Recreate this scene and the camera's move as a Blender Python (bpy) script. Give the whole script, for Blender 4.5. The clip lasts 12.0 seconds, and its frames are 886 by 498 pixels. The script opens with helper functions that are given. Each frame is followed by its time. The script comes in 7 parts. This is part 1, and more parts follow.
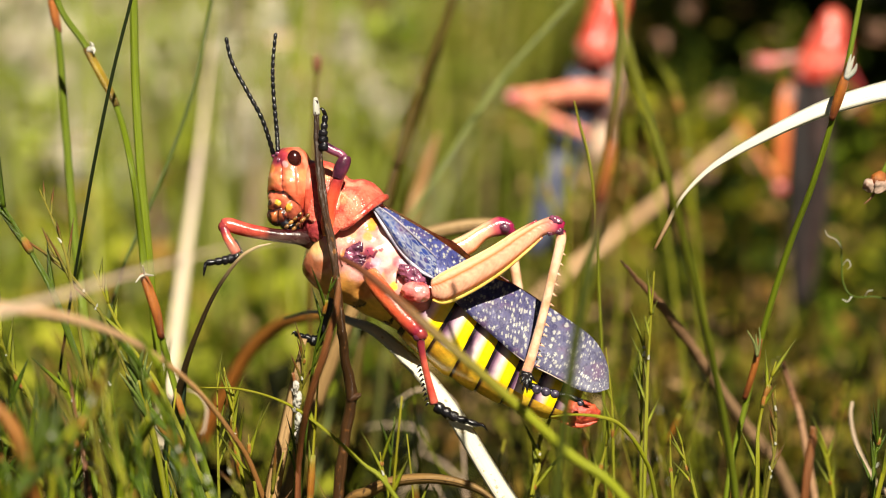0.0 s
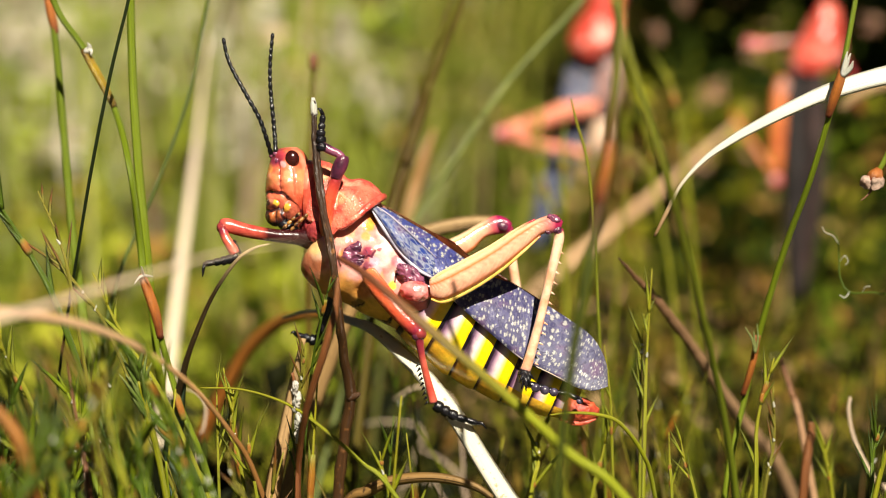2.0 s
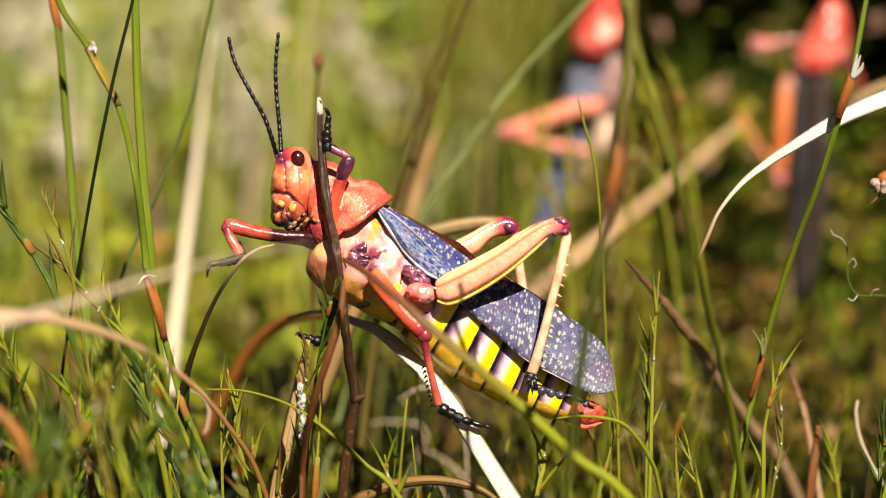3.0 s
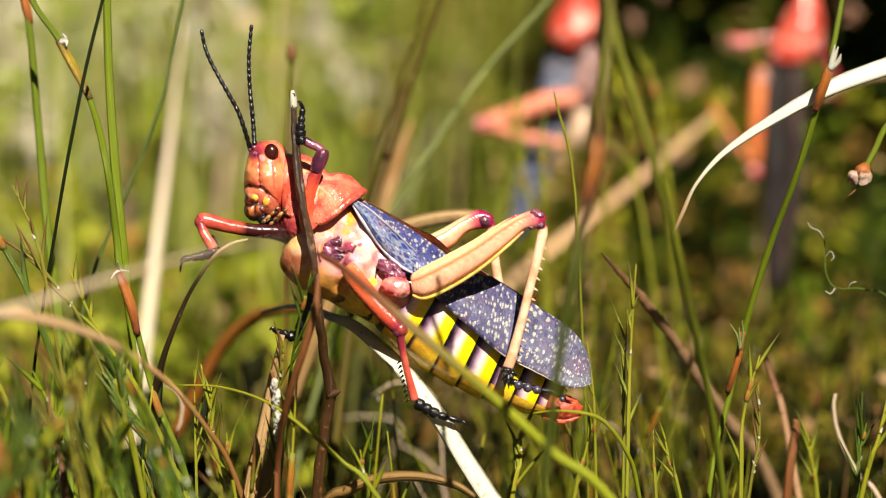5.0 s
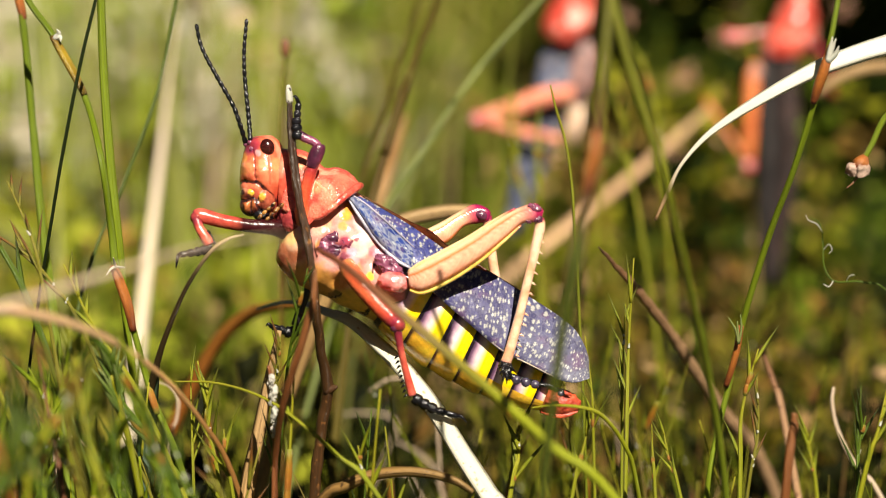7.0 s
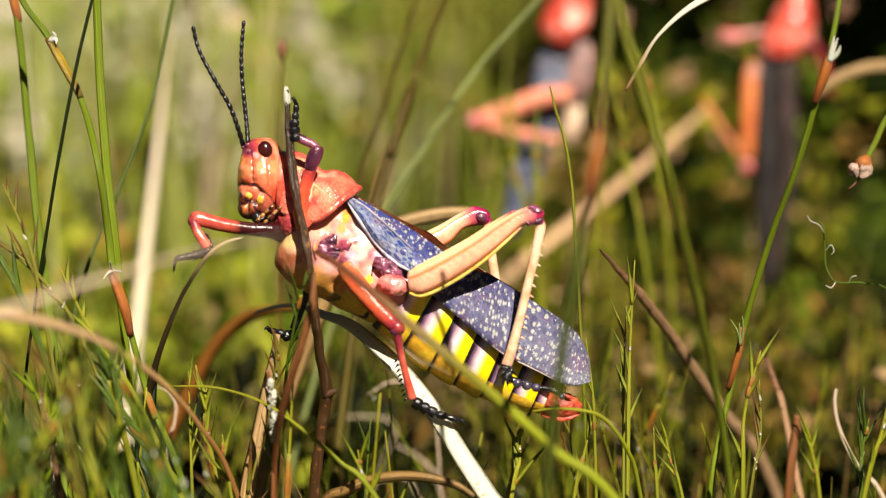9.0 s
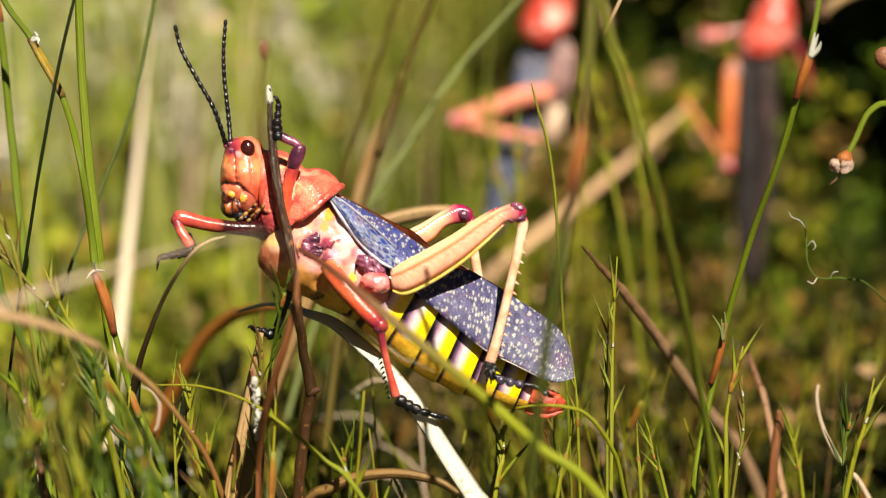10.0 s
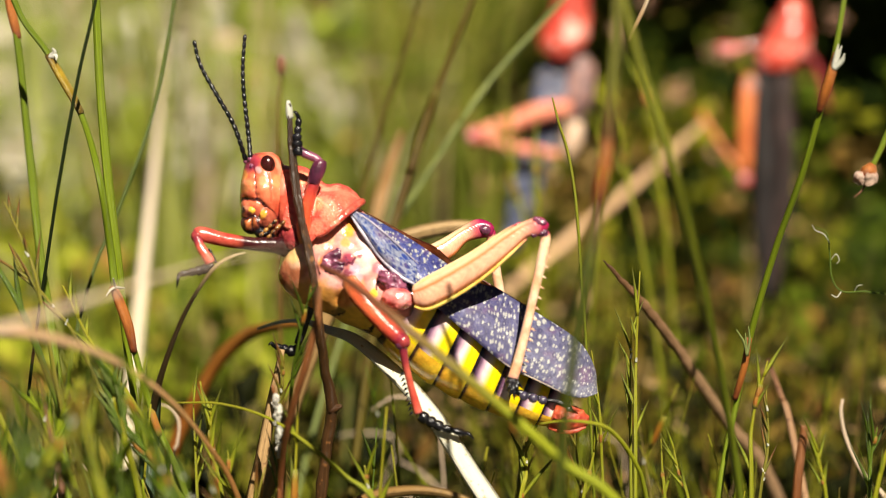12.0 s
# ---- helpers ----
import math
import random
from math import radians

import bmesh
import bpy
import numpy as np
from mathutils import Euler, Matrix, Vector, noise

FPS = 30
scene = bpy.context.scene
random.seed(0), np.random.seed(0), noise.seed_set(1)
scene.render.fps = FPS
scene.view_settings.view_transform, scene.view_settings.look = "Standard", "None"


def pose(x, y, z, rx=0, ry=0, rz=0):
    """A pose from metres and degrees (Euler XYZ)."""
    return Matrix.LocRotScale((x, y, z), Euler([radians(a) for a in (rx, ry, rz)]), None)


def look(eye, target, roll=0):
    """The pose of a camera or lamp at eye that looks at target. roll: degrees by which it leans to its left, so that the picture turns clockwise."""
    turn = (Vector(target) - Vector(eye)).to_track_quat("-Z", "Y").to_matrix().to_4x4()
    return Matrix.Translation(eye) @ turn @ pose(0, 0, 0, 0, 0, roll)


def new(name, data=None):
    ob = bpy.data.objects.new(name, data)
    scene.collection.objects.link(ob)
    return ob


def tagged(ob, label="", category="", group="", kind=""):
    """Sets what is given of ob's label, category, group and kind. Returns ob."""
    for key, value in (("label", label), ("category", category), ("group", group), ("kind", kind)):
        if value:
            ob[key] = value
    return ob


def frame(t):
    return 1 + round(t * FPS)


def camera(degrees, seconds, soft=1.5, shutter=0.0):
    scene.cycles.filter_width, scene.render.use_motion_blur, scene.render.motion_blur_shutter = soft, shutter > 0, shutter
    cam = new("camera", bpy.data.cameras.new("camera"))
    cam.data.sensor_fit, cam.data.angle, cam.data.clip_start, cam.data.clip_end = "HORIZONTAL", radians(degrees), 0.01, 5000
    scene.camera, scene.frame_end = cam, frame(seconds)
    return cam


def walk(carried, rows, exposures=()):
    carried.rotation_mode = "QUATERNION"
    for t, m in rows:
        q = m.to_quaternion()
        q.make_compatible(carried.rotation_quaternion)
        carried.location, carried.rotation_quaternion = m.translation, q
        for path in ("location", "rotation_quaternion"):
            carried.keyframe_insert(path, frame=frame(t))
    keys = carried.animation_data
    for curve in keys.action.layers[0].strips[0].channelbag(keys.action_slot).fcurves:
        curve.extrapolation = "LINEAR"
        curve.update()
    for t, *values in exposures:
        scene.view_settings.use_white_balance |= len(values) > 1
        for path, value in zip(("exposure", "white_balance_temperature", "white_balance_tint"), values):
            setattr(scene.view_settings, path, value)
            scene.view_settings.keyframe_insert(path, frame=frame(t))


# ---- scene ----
# ---- camera ----
cam = camera(20, 12.0, soft=1.0)
cam.data.dof.use_dof = True
cam.data.dof.focus_distance = 0.393
cam.data.dof.aperture_fstop = 12.8
PATH = [
    (0.0, 0.00000, -0.39126, 0.21317, 77.999, -0.000, 0.000),
    (0.5, -0.00033, -0.39001, 0.21412, 77.897, -0.035, -0.082),
    (1.0, -0.00008, -0.39144, 0.21460, 78.001, 0.131, -0.333),
    (1.5, -0.00033, -0.39237, 0.21538, 77.965, 0.287, -0.210),
    (2.0, -0.00067, -0.39161, 0.21505, 77.722, 0.324, -0.211),
    (2.5, -0.00141, -0.38973, 0.21554, 77.567, 0.160, -0.147),
    (4.5, -0.00262, -0.38688, 0.21627, 77.486, 0.003, -0.607),
    (5.0, -0.00277, -0.38547, 0.21558, 77.346, 0.086, -0.911),
    (5.5, -0.00324, -0.38493, 0.21509, 77.437, 0.188, -1.070),
    (6.0, -0.00364, -0.38432, 0.21450, 77.632, 0.404, -1.158),
    (6.5, -0.00322, -0.38556, 0.21489, 77.586, 0.420, -1.124),
    (7.0, -0.00394, -0.38406, 0.21447, 77.336, 0.296, -1.207),
    (9.0, -0.00480, -0.38106, 0.21402, 77.360, 0.489, -1.399),
    (9.5, -0.00539, -0.38142, 0.21361, 77.343, 0.571, -1.682),
    (10.0, -0.00529, -0.38202, 0.21344, 77.417, 0.682, -1.913),
    (10.5, -0.00507, -0.38305, 0.21350, 77.377, 0.672, -1.862),
    (11.0, -0.00564, -0.38157, 0.21321, 77.196, 0.581, -1.828),
    (11.5, -0.00704, -0.37940, 0.21256, 77.589, 0.903, -1.763),
    (12.0, -0.00732, -0.37951, 0.21234, 77.852, 1.020, -1.800),
]
walk(cam, [(t, pose(*p)) for t, *p in PATH], [(0.0, 1.02, 7000, 6), (12.0, 1.02, 7000, 6)])

# ---- daylight ----
SUN = Vector((0.20, -0.62, 0.76)).normalized()
world = bpy.data.worlds.new("daylight")
scene.world = world
world.use_nodes = True
sky = world.node_tree.nodes.new("ShaderNodeTexSky")
sky.sky_type, sky.sun_disc = "NISHITA", False
sky.sun_elevation, sky.sun_rotation = math.asin(SUN.z), math.atan2(SUN.x, SUN.y)
world.node_tree.links.new(sky.outputs[0], world.node_tree.nodes["Background"].inputs[0])
world.node_tree.nodes["Background"].inputs[1].default_value = 0.006
sun = new("sun", bpy.data.lights.new("sun", "SUN"))
sun.data.energy, sun.data.angle, sun.data.color = 5.0, radians(0.55), (1.0, 0.93, 0.82)
sun.matrix_world = look(SUN, (0, 0, 0))


# ---- materials ----
def nodes_of(name):
    m = bpy.data.materials.new(name)
    m.use_nodes = True
    return m, m.node_tree.nodes, m.node_tree.links, m.node_tree.nodes["Principled BSDF"]


def ramp(nodes, stops, interpolation="LINEAR"):
    r = nodes.new("ShaderNodeValToRGB")
    r.color_ramp.interpolation = interpolation
    e = r.color_ramp.elements
    while len(e) < len(stops):
        e.new(0.5)
    for k, (p, c) in enumerate(stops):
        e[k].position, e[k].color = p, (*c, 1)
    return r


def mixed(nodes, links, a, b, fac, kind="MIX"):
    """A colour mix of two sockets or colours."""
    m = nodes.new("ShaderNodeMix")
    m.data_type, m.blend_type = "RGBA", kind
    for k, v in ((0, fac), (6, a), (7, b)):
        if isinstance(v, (int, float)):
            m.inputs[k].default_value = v
        elif isinstance(v, tuple):
            m.inputs[k].default_value = (*v, 1)
        else:
            links.new(v, m.inputs[k])
    return m.outputs[2]


def noise_tex(nodes, links, scale, detail=3.0, vector=None, rough=0.55):
    n = nodes.new("ShaderNodeTexNoise")
    n.inputs["Scale"].default_value, n.inputs["Detail"].default_value, n.inputs["Roughness"].default_value = scale, detail, rough
    if vector is None:
        vector = nodes.new("ShaderNodeTexCoord").outputs["Object"]
    links.new(vector, n.inputs["Vector"])
    return n.outputs[0]


def stretched(nodes, links, source, scale):
    m = nodes.new("ShaderNodeMapping")
    m.inputs["Scale"].default_value = scale
    links.new(nodes.new("ShaderNodeTexCoord").outputs[source], m.inputs["Vector"])
    return m.outputs[0]


def bumped(nodes, links, bsdf, height, strength, distance=0.0003):
    b = nodes.new("ShaderNodeBump")
    b.inputs["Strength"].default_value, b.inputs["Distance"].default_value = strength, distance
    links.new(height, b.inputs["Height"])
    links.new(b.outputs[0], bsdf.inputs["Normal"])


def chitin(name, low, high, blotch=None, rough=0.3, scale=350.0, along=None, around=None, pits=0.5, coat=0.3, patches=(), warts=0.0, ribs=0.0, lines=(), stray=2.2):
    """Insect shell: two tones mixed by noise, blotches, and ramps along or around the piece."""
    m, nodes, links, bsdf = nodes_of(name)
    n = noise_tex(nodes, links, scale, 4)
    r = ramp(nodes, [(0.36, low), (0.62, high)])
    links.new(n, r.inputs[0])
    col = r.outputs[0]
    uv = nodes.new("ShaderNodeSeparateXYZ")
    links.new(nodes.new("ShaderNodeTexCoord").outputs["UV"], uv.inputs[0])
    fine = noise_tex(nodes, links, scale * 2.2, 3)
    for stops, axis in ((around, 1), (along, 0)):
        if stops:
            wob = nodes.new("ShaderNodeMath")
            wob.operation = "MULTIPLY_ADD"
            links.new(fine, wob.inputs[0])
            wob.inputs[1].default_value = 0.032
            links.new(uv.outputs[axis], wob.inputs[2])
            shift = nodes.new("ShaderNodeMath")
            shift.operation = "SUBTRACT"
            links.new(wob.outputs[0], shift.inputs[0])
            shift.inputs[1].default_value = 0.05
            rr = nodes.new("ShaderNodeValToRGB")
            e = rr.color_ramp.elements
            while len(e) < len(stops):
                e.new(0.5)
            for k, (p, c, a) in enumerate(stops):
                e[k].position, e[k].color = p, (*c, a)
            links.new(shift.outputs[0], rr.inputs[0])
            col = mixed(nodes, links, col, rr.outputs[0], rr.outputs[1])
    if blotch:
        b = ramp(nodes, [(0.55, (0, 0, 0)), (0.66, (1, 1, 1))])
        links.new(noise_tex(nodes, links, scale * 0.75, 2), b.inputs[0])
        col = mixed(nodes, links, col, blotch, b.outputs[0])
    sutures = None
    if patches or lines:
        nz = nodes.new("ShaderNodeTexNoise")
        nz.inputs["Scale"].default_value, nz.inputs["Detail"].default_value = 520, 3
        place = nodes.new("ShaderNodeTexCoord").outputs["Object"]
        links.new(place, nz.inputs["Vector"])
        warp = nodes.new("ShaderNodeVectorMath")
        warp.operation = "MULTIPLY_ADD"
        links.new(nz.outputs["Color"], warp.inputs[0])
        warp.inputs[1].default_value = (stray * 0.001, 0, stray * 0.001)
        links.new(place, warp.inputs[2])
        for centre, radius, colour, strength in patches:
            flat = nodes.new("ShaderNodeVectorMath")
            flat.operation = "MULTIPLY_ADD"
            links.new(warp.outputs[0], flat.inputs[0])
            flat.inputs[1].default_value = (1000, 0, 1000)
            flat.inputs[2].default_value = (-centre[0] - stray / 2, 0, -centre[2] - stray / 2)
            far = nodes.new("ShaderNodeVectorMath")
            far.operation = "LENGTH"
            links.new(flat.outputs[0], far.inputs[0])
            fall = nodes.new("ShaderNodeMapRange")
            fall.interpolation_type = "SMOOTHSTEP"
            links.new(far.outputs["Value"], fall.inputs[0])
            for k, v in ((1, radius * 0.6), (2, radius * 1.25), (3, strength), (4, 0.0)):
                fall.inputs[k].default_value = v
            col = mixed(nodes, links, col, colour, fall.outputs[0])
        for chain, width, colour, strength in lines:
            for a, b in zip(chain, chain[1:]):
                run = Vector((b[0] - a[0], 0, b[2] - a[2]))
                rel = nodes.new("ShaderNodeVectorMath")
                rel.operation = "MULTIPLY_ADD"
                links.new(warp.outputs[0], rel.inputs[0])
                rel.inputs[1].default_value = (1000, 0, 1000)
                rel.inputs[2].default_value = (-a[0] - stray / 2, 0, -a[2] - stray / 2)
                dot = nodes.new("ShaderNodeVectorMath")
                dot.operation = "DOT_PRODUCT"
                links.new(rel.outputs[0], dot.inputs[0])
                dot.inputs[1].default_value = run / run.length_squared
                hold = nodes.new("ShaderNodeClamp")
                links.new(dot.outputs["Value"], hold.inputs[0])
                foot = nodes.new("ShaderNodeVectorMath")
                foot.operation = "SCALE"
                foot.inputs[0].default_value = run
                links.new(hold.outputs[0], foot.inputs["Scale"])
                gap = nodes.new("ShaderNodeVectorMath")
                gap.operation = "DISTANCE"
                links.new(rel.outputs[0], gap.inputs[0])
                links.new(foot.outputs[0], gap.inputs[1])
                fall = nodes.new("ShaderNodeMapRange")
                fall.interpolation_type = "SMOOTHSTEP"
                links.new(gap.outputs["Value"], fall.inputs[0])
                for k, v in ((1, width * 0.3), (2, width), (3, strength), (4, 0.0)):
                    fall.inputs[k].default_value = v
                col = mixed(nodes, links, col, colour, fall.outputs[0])
                if sutures is None:
                    sutures = fall.outputs[0]
                else:
                    most = nodes.new("ShaderNodeMath")
                    most.operation = "MAXIMUM"
                    links.new(sutures, most.inputs[0])
                    links.new(fall.outputs[0], most.inputs[1])
                    sutures = most.outputs[0]
    tone = ramp(nodes, [(0.3, (0.72, 0.72, 0.72)), (0.7, (1.0, 1.0, 1.0))])
    links.new(fine, tone.inputs[0])
    col = mixed(nodes, links, col, tone.outputs[0], 1.0, "MULTIPLY")
    links.new(col, bsdf.inputs["Base Color"])
    bsdf.inputs["Roughness"].default_value = rough
    bsdf.inputs["Coat Weight"].default_value, bsdf.inputs["Coat Roughness"].default_value = coat, 0.15
    bsdf.inputs["Subsurface Weight"].default_value = 0.12
    bsdf.inputs["Subsurface Radius"].default_value = (0.001, 0.0005, 0.0003)
    bsdf.inputs["Subsurface Scale"].default_value = 1.0
    height = noise_tex(nodes, links, scale * 4, 4)
    if warts:
        cells = nodes.new("ShaderNodeTexVoronoi")
        cells.inputs["Scale"].default_value = warts
        links.new(nodes.new("ShaderNodeTexCoord").outputs["Object"], cells.inputs["Vector"])
        wart = ramp(nodes, [(0.0, (1, 1, 1)), (0.55, (0, 0, 0))])
        links.new(cells.outputs["Distance"], wart.inputs[0])
        height = mixed(nodes, links, wart.outputs[0], height, 0.3)
    if ribs:
        off = nodes.new("ShaderNodeMath")
        off.operation = "SUBTRACT"
        links.new(uv.outputs[1], off.inputs[0])
        off.inputs[1].default_value = 0.25
        bend = nodes.new("ShaderNodeMath")
        bend.operation = "ABSOLUTE"
        links.new(off.outputs[0], bend.inputs[0])
        run = nodes.new("ShaderNodeMath")
        run.operation = "MULTIPLY_ADD"
        links.new(bend.outputs[0], run.inputs[0])
        run.inputs[1].default_value = 0.55
        links.new(uv.outputs[0], run.inputs[2])
        turns = nodes.new("ShaderNodeMath")
        turns.operation = "MULTIPLY"
        links.new(run.outputs[0], turns.inputs[0])
        turns.inputs[1].default_value = ribs * 2 * math.pi
        rib = nodes.new("ShaderNodeMath")
        rib.operation = "SINE"
        links.new(turns.outputs[0], rib.inputs[0])
        height = mixed(nodes, links, rib.outputs[0], height, 0.86)
        shade = ramp(nodes, [(0.0, (0.86, 0.72, 0.62)), (0.6, (1, 1, 1))])
        links.new(rib.outputs[0], shade.inputs[0])
        col = mixed(nodes, links, col, shade.outputs[0], 0.10, "MULTIPLY")
        links.new(col, bsdf.inputs["Base Color"])
    if sutures is not None:
        groove = nodes.new("ShaderNodeMath")
        groove.operation = "MULTIPLY_ADD"
        links.new(sutures, groove.inputs[0])
        groove.inputs[1].default_value = -2.0
        links.new(height, groove.inputs[2])
        height = groove.outputs[0]
    bumped(nodes, links, bsdf, height, pits, 0.0003 if warts else 0.00025)
    return m


def plant(name, stops, rough=0.45, thin=0.22, streak=0.5, spot=None, gloss=0.5):
    """A stem or blade: colours along its length, streaked lengthwise, letting some light through."""
    m, nodes, links, bsdf = nodes_of(name)
    uv = nodes.new("ShaderNodeSeparateXYZ")
    links.new(nodes.new("ShaderNodeTexCoord").outputs["UV"], uv.inputs[0])
    n = noise_tex(nodes, links, 1.0, 4, stretched(nodes, links, "UV", (14, 9, 1)))
    wob = nodes.new("ShaderNodeMath")
    wob.operation = "MULTIPLY_ADD"
    links.new(n, wob.inputs[0])
    wob.inputs[1].default_value = 0.12
    links.new(uv.outputs[0], wob.inputs[2])
    r = ramp(nodes, [(min(p + 0.06, 1), c) for p, c in stops])
    links.new(wob.outputs[0], r.inputs[0])
    tone = ramp(nodes, [(0.3, (1 - streak,) * 3), (0.7, (1, 1, 1))])
    links.new(noise_tex(nodes, links, 1.0, 4, stretched(nodes, links, "UV", (9, 15, 1))), tone.inputs[0])
    col = mixed(nodes, links, r.outputs[0], tone.outputs[0], 1.0, "MULTIPLY")
    if spot:
        b = ramp(nodes, [(0.62, (0, 0, 0)), (0.7, (1, 1, 1))])
        links.new(noise_tex(nodes, links, 900, 2), b.inputs[0])
        col = mixed(nodes, links, col, spot, b.outputs[0])
    info = nodes.new("ShaderNodeObjectInfo")
    vary = ramp(nodes, [(0, (0.78, 0.82, 0.8)), (1, (1.0, 1.0, 1.0))])
    links.new(info.outputs["Random"], vary.inputs[0])
    col = mixed(nodes, links, col, vary.outputs[0], 1.0, "MULTIPLY")
    links.new(col, bsdf.inputs["Base Color"])
    bsdf.inputs["Roughness"].default_value = rough
    bsdf.inputs["Specular IOR Level"].default_value = gloss
    bumped(nodes, links, bsdf, noise_tex(nodes, links, 1.0, 3, stretched(nodes, links, "UV", (10, 40, 1))), 0.6, 0.0003)
    if thin:
        t = nodes.new("ShaderNodeBsdfTranslucent")
        links.new(col, t.inputs[0])
        mx = nodes.new("ShaderNodeMixShader")
        mx.inputs[0].default_value = thin
        links.new(bsdf.outputs[0], mx.inputs[1])
        links.new(t.outputs[0], mx.inputs[2])
        links.new(mx.outputs[0], nodes["Material Output"].inputs[0])
    return m


def foliage(name, stops, rough=0.7, thin=0.25, gloss=0.12):
    """Many small leaves: each takes its own tone."""
    m, nodes, links, bsdf = nodes_of(name)
    r = ramp(nodes, stops)
    links.new(nodes.new("ShaderNodeNewGeometry").outputs["Random Per Island"], r.inputs[0])
    tone = ramp(nodes, [(0.3, (0.7, 0.7, 0.7)), (0.7, (1, 1, 1))])
    links.new(noise_tex(nodes, links, 220, 3), tone.inputs[0])
    col = mixed(nodes, links, r.outputs[0], tone.outputs[0], 1.0, "MULTIPLY")
    links.new(col, bsdf.inputs["Base Color"])
    bsdf.inputs["Roughness"].default_value = rough
    bsdf.inputs["Specular IOR Level"].default_value = gloss
    t = nodes.new("ShaderNodeBsdfTranslucent")
    links.new(col, t.inputs[0])
    mx = nodes.new("ShaderNodeMixShader")
    mx.inputs[0].default_value = thin
    links.new(bsdf.outputs[0], mx.inputs[1])
    links.new(t.outputs[0], mx.inputs[2])
    links.new(mx.outputs[0], nodes["Material Output"].inputs[0])
    return m


def tegmen_material(name, tones, spot, cells, size, veins=0.0, stray=0.03, edge=0.1):
    """Leathery forewing: ground tones along its length, pale flecks of uneven size in rows, fine veins between the cells."""
    m, nodes, links, bsdf = nodes_of(name)
    uv = nodes.new("ShaderNodeTexCoord").outputs["UV"]
    nz = nodes.new("ShaderNodeTexNoise")
    nz.inputs["Scale"].default_value, nz.inputs["Detail"].default_value = 55, 3
    links.new(uv, nz.inputs["Vector"])
    warp = nodes.new("ShaderNodeVectorMath")
    warp.operation = "MULTIPLY_ADD"
    links.new(nz.outputs["Color"], warp.inputs[0])
    warp.inputs[1].default_value = (stray, stray * 3, 0)
    links.new(uv, warp.inputs[2])
    sc = nodes.new("ShaderNodeMapping")
    sc.inputs["Scale"].default_value = (*cells, 1)
    sc.inputs["Rotation"].default_value = (0, 0, 0.12)
    links.new(warp.outputs[0], sc.inputs["Vector"])
    v = nodes.new("ShaderNodeTexVoronoi")
    v.inputs["Scale"].default_value, v.inputs["Randomness"].default_value = 1.0, 0.8
    links.new(sc.outputs[0], v.inputs["Vector"])
    pick = nodes.new("ShaderNodeSeparateColor")
    links.new(v.outputs["Color"], pick.inputs[0])
    radius = nodes.new("ShaderNodeMapRange")
    links.new(pick.outputs[0], radius.inputs[0])
    for k, value in ((1, 0.0), (2, 1.0), (3, size[0]), (4, size[1])):
        radius.inputs[k].default_value = value
    gap = nodes.new("ShaderNodeMath")
    gap.operation = "SUBTRACT"
    links.new(radius.outputs[0], gap.inputs[0])
    links.new(v.outputs["Distance"], gap.inputs[1])
    fleck = nodes.new("ShaderNodeMapRange")
    fleck.interpolation_type = "SMOOTHSTEP"
    links.new(gap.outputs[0], fleck.inputs[0])
    for k, value in ((1, -edge), (2, edge), (3, 0.0), (4, 1.0)):
        fleck.inputs[k].default_value = value
    v2 = nodes.new("ShaderNodeTexVoronoi")
    v2.feature = "DISTANCE_TO_EDGE"
    v2.inputs["Scale"].default_value, v2.inputs["Randomness"].default_value = 1.0, 0.8
    links.new(sc.outputs[0], v2.inputs["Vector"])
    lines = ramp(nodes, [(0.0, (1, 1, 1)), (0.05 + 0.16 * veins, (0, 0, 0))])
    links.new(v2.outputs["Distance"], lines.inputs[0])
    along = nodes.new("ShaderNodeSeparateXYZ")
    links.new(warp.outputs[0], along.inputs[0])
    base = ramp(nodes, tones)
    links.new(along.outputs[0], base.inputs[0])
    cell = ramp(nodes, [(0.0, (0.45, 0.42, 0.55)), (1.0, (1.0, 1.0, 1.0))])
    links.new(pick.outputs[1], cell.inputs[0])
    col = mixed(nodes, links, base.outputs[0], cell.outputs[0], 1.0, "MULTIPLY")
    violet = ramp(nodes, [(0.52, (0, 0, 0)), (0.66, (0.6, 0.6, 0.6))])
    links.new(noise_tex(nodes, links, 240, 3), violet.inputs[0])
    col = mixed(nodes, links, col, (0.13, 0.06, 0.13), violet.outputs[0])
    if veins:
        faint = nodes.new("ShaderNodeMath")
        faint.operation = "MULTIPLY"
        faint.inputs[1].default_value = veins
        links.new(lines.outputs[0], faint.inputs[0])
        col = mixed(nodes, links, col, tuple(c * 0.8 for c in spot), faint.outputs[0])
    pale = ramp(nodes, [(0.0, tuple(c * 0.62 for c in spot)), (1.0, spot)])
    links.new(pick.outputs[2], pale.inputs[0])
    col = mixed(nodes, links, col, pale.outputs[0], fleck.outputs[0])
    links.new(col, bsdf.inputs["Base Color"])
    bsdf.inputs["Roughness"].default_value = 0.42
    bsdf.inputs["Specular IOR Level"].default_value = 0.35
    bumped(nodes, links, bsdf, lines.outputs[0], 0.3, 0.0002)
    return m


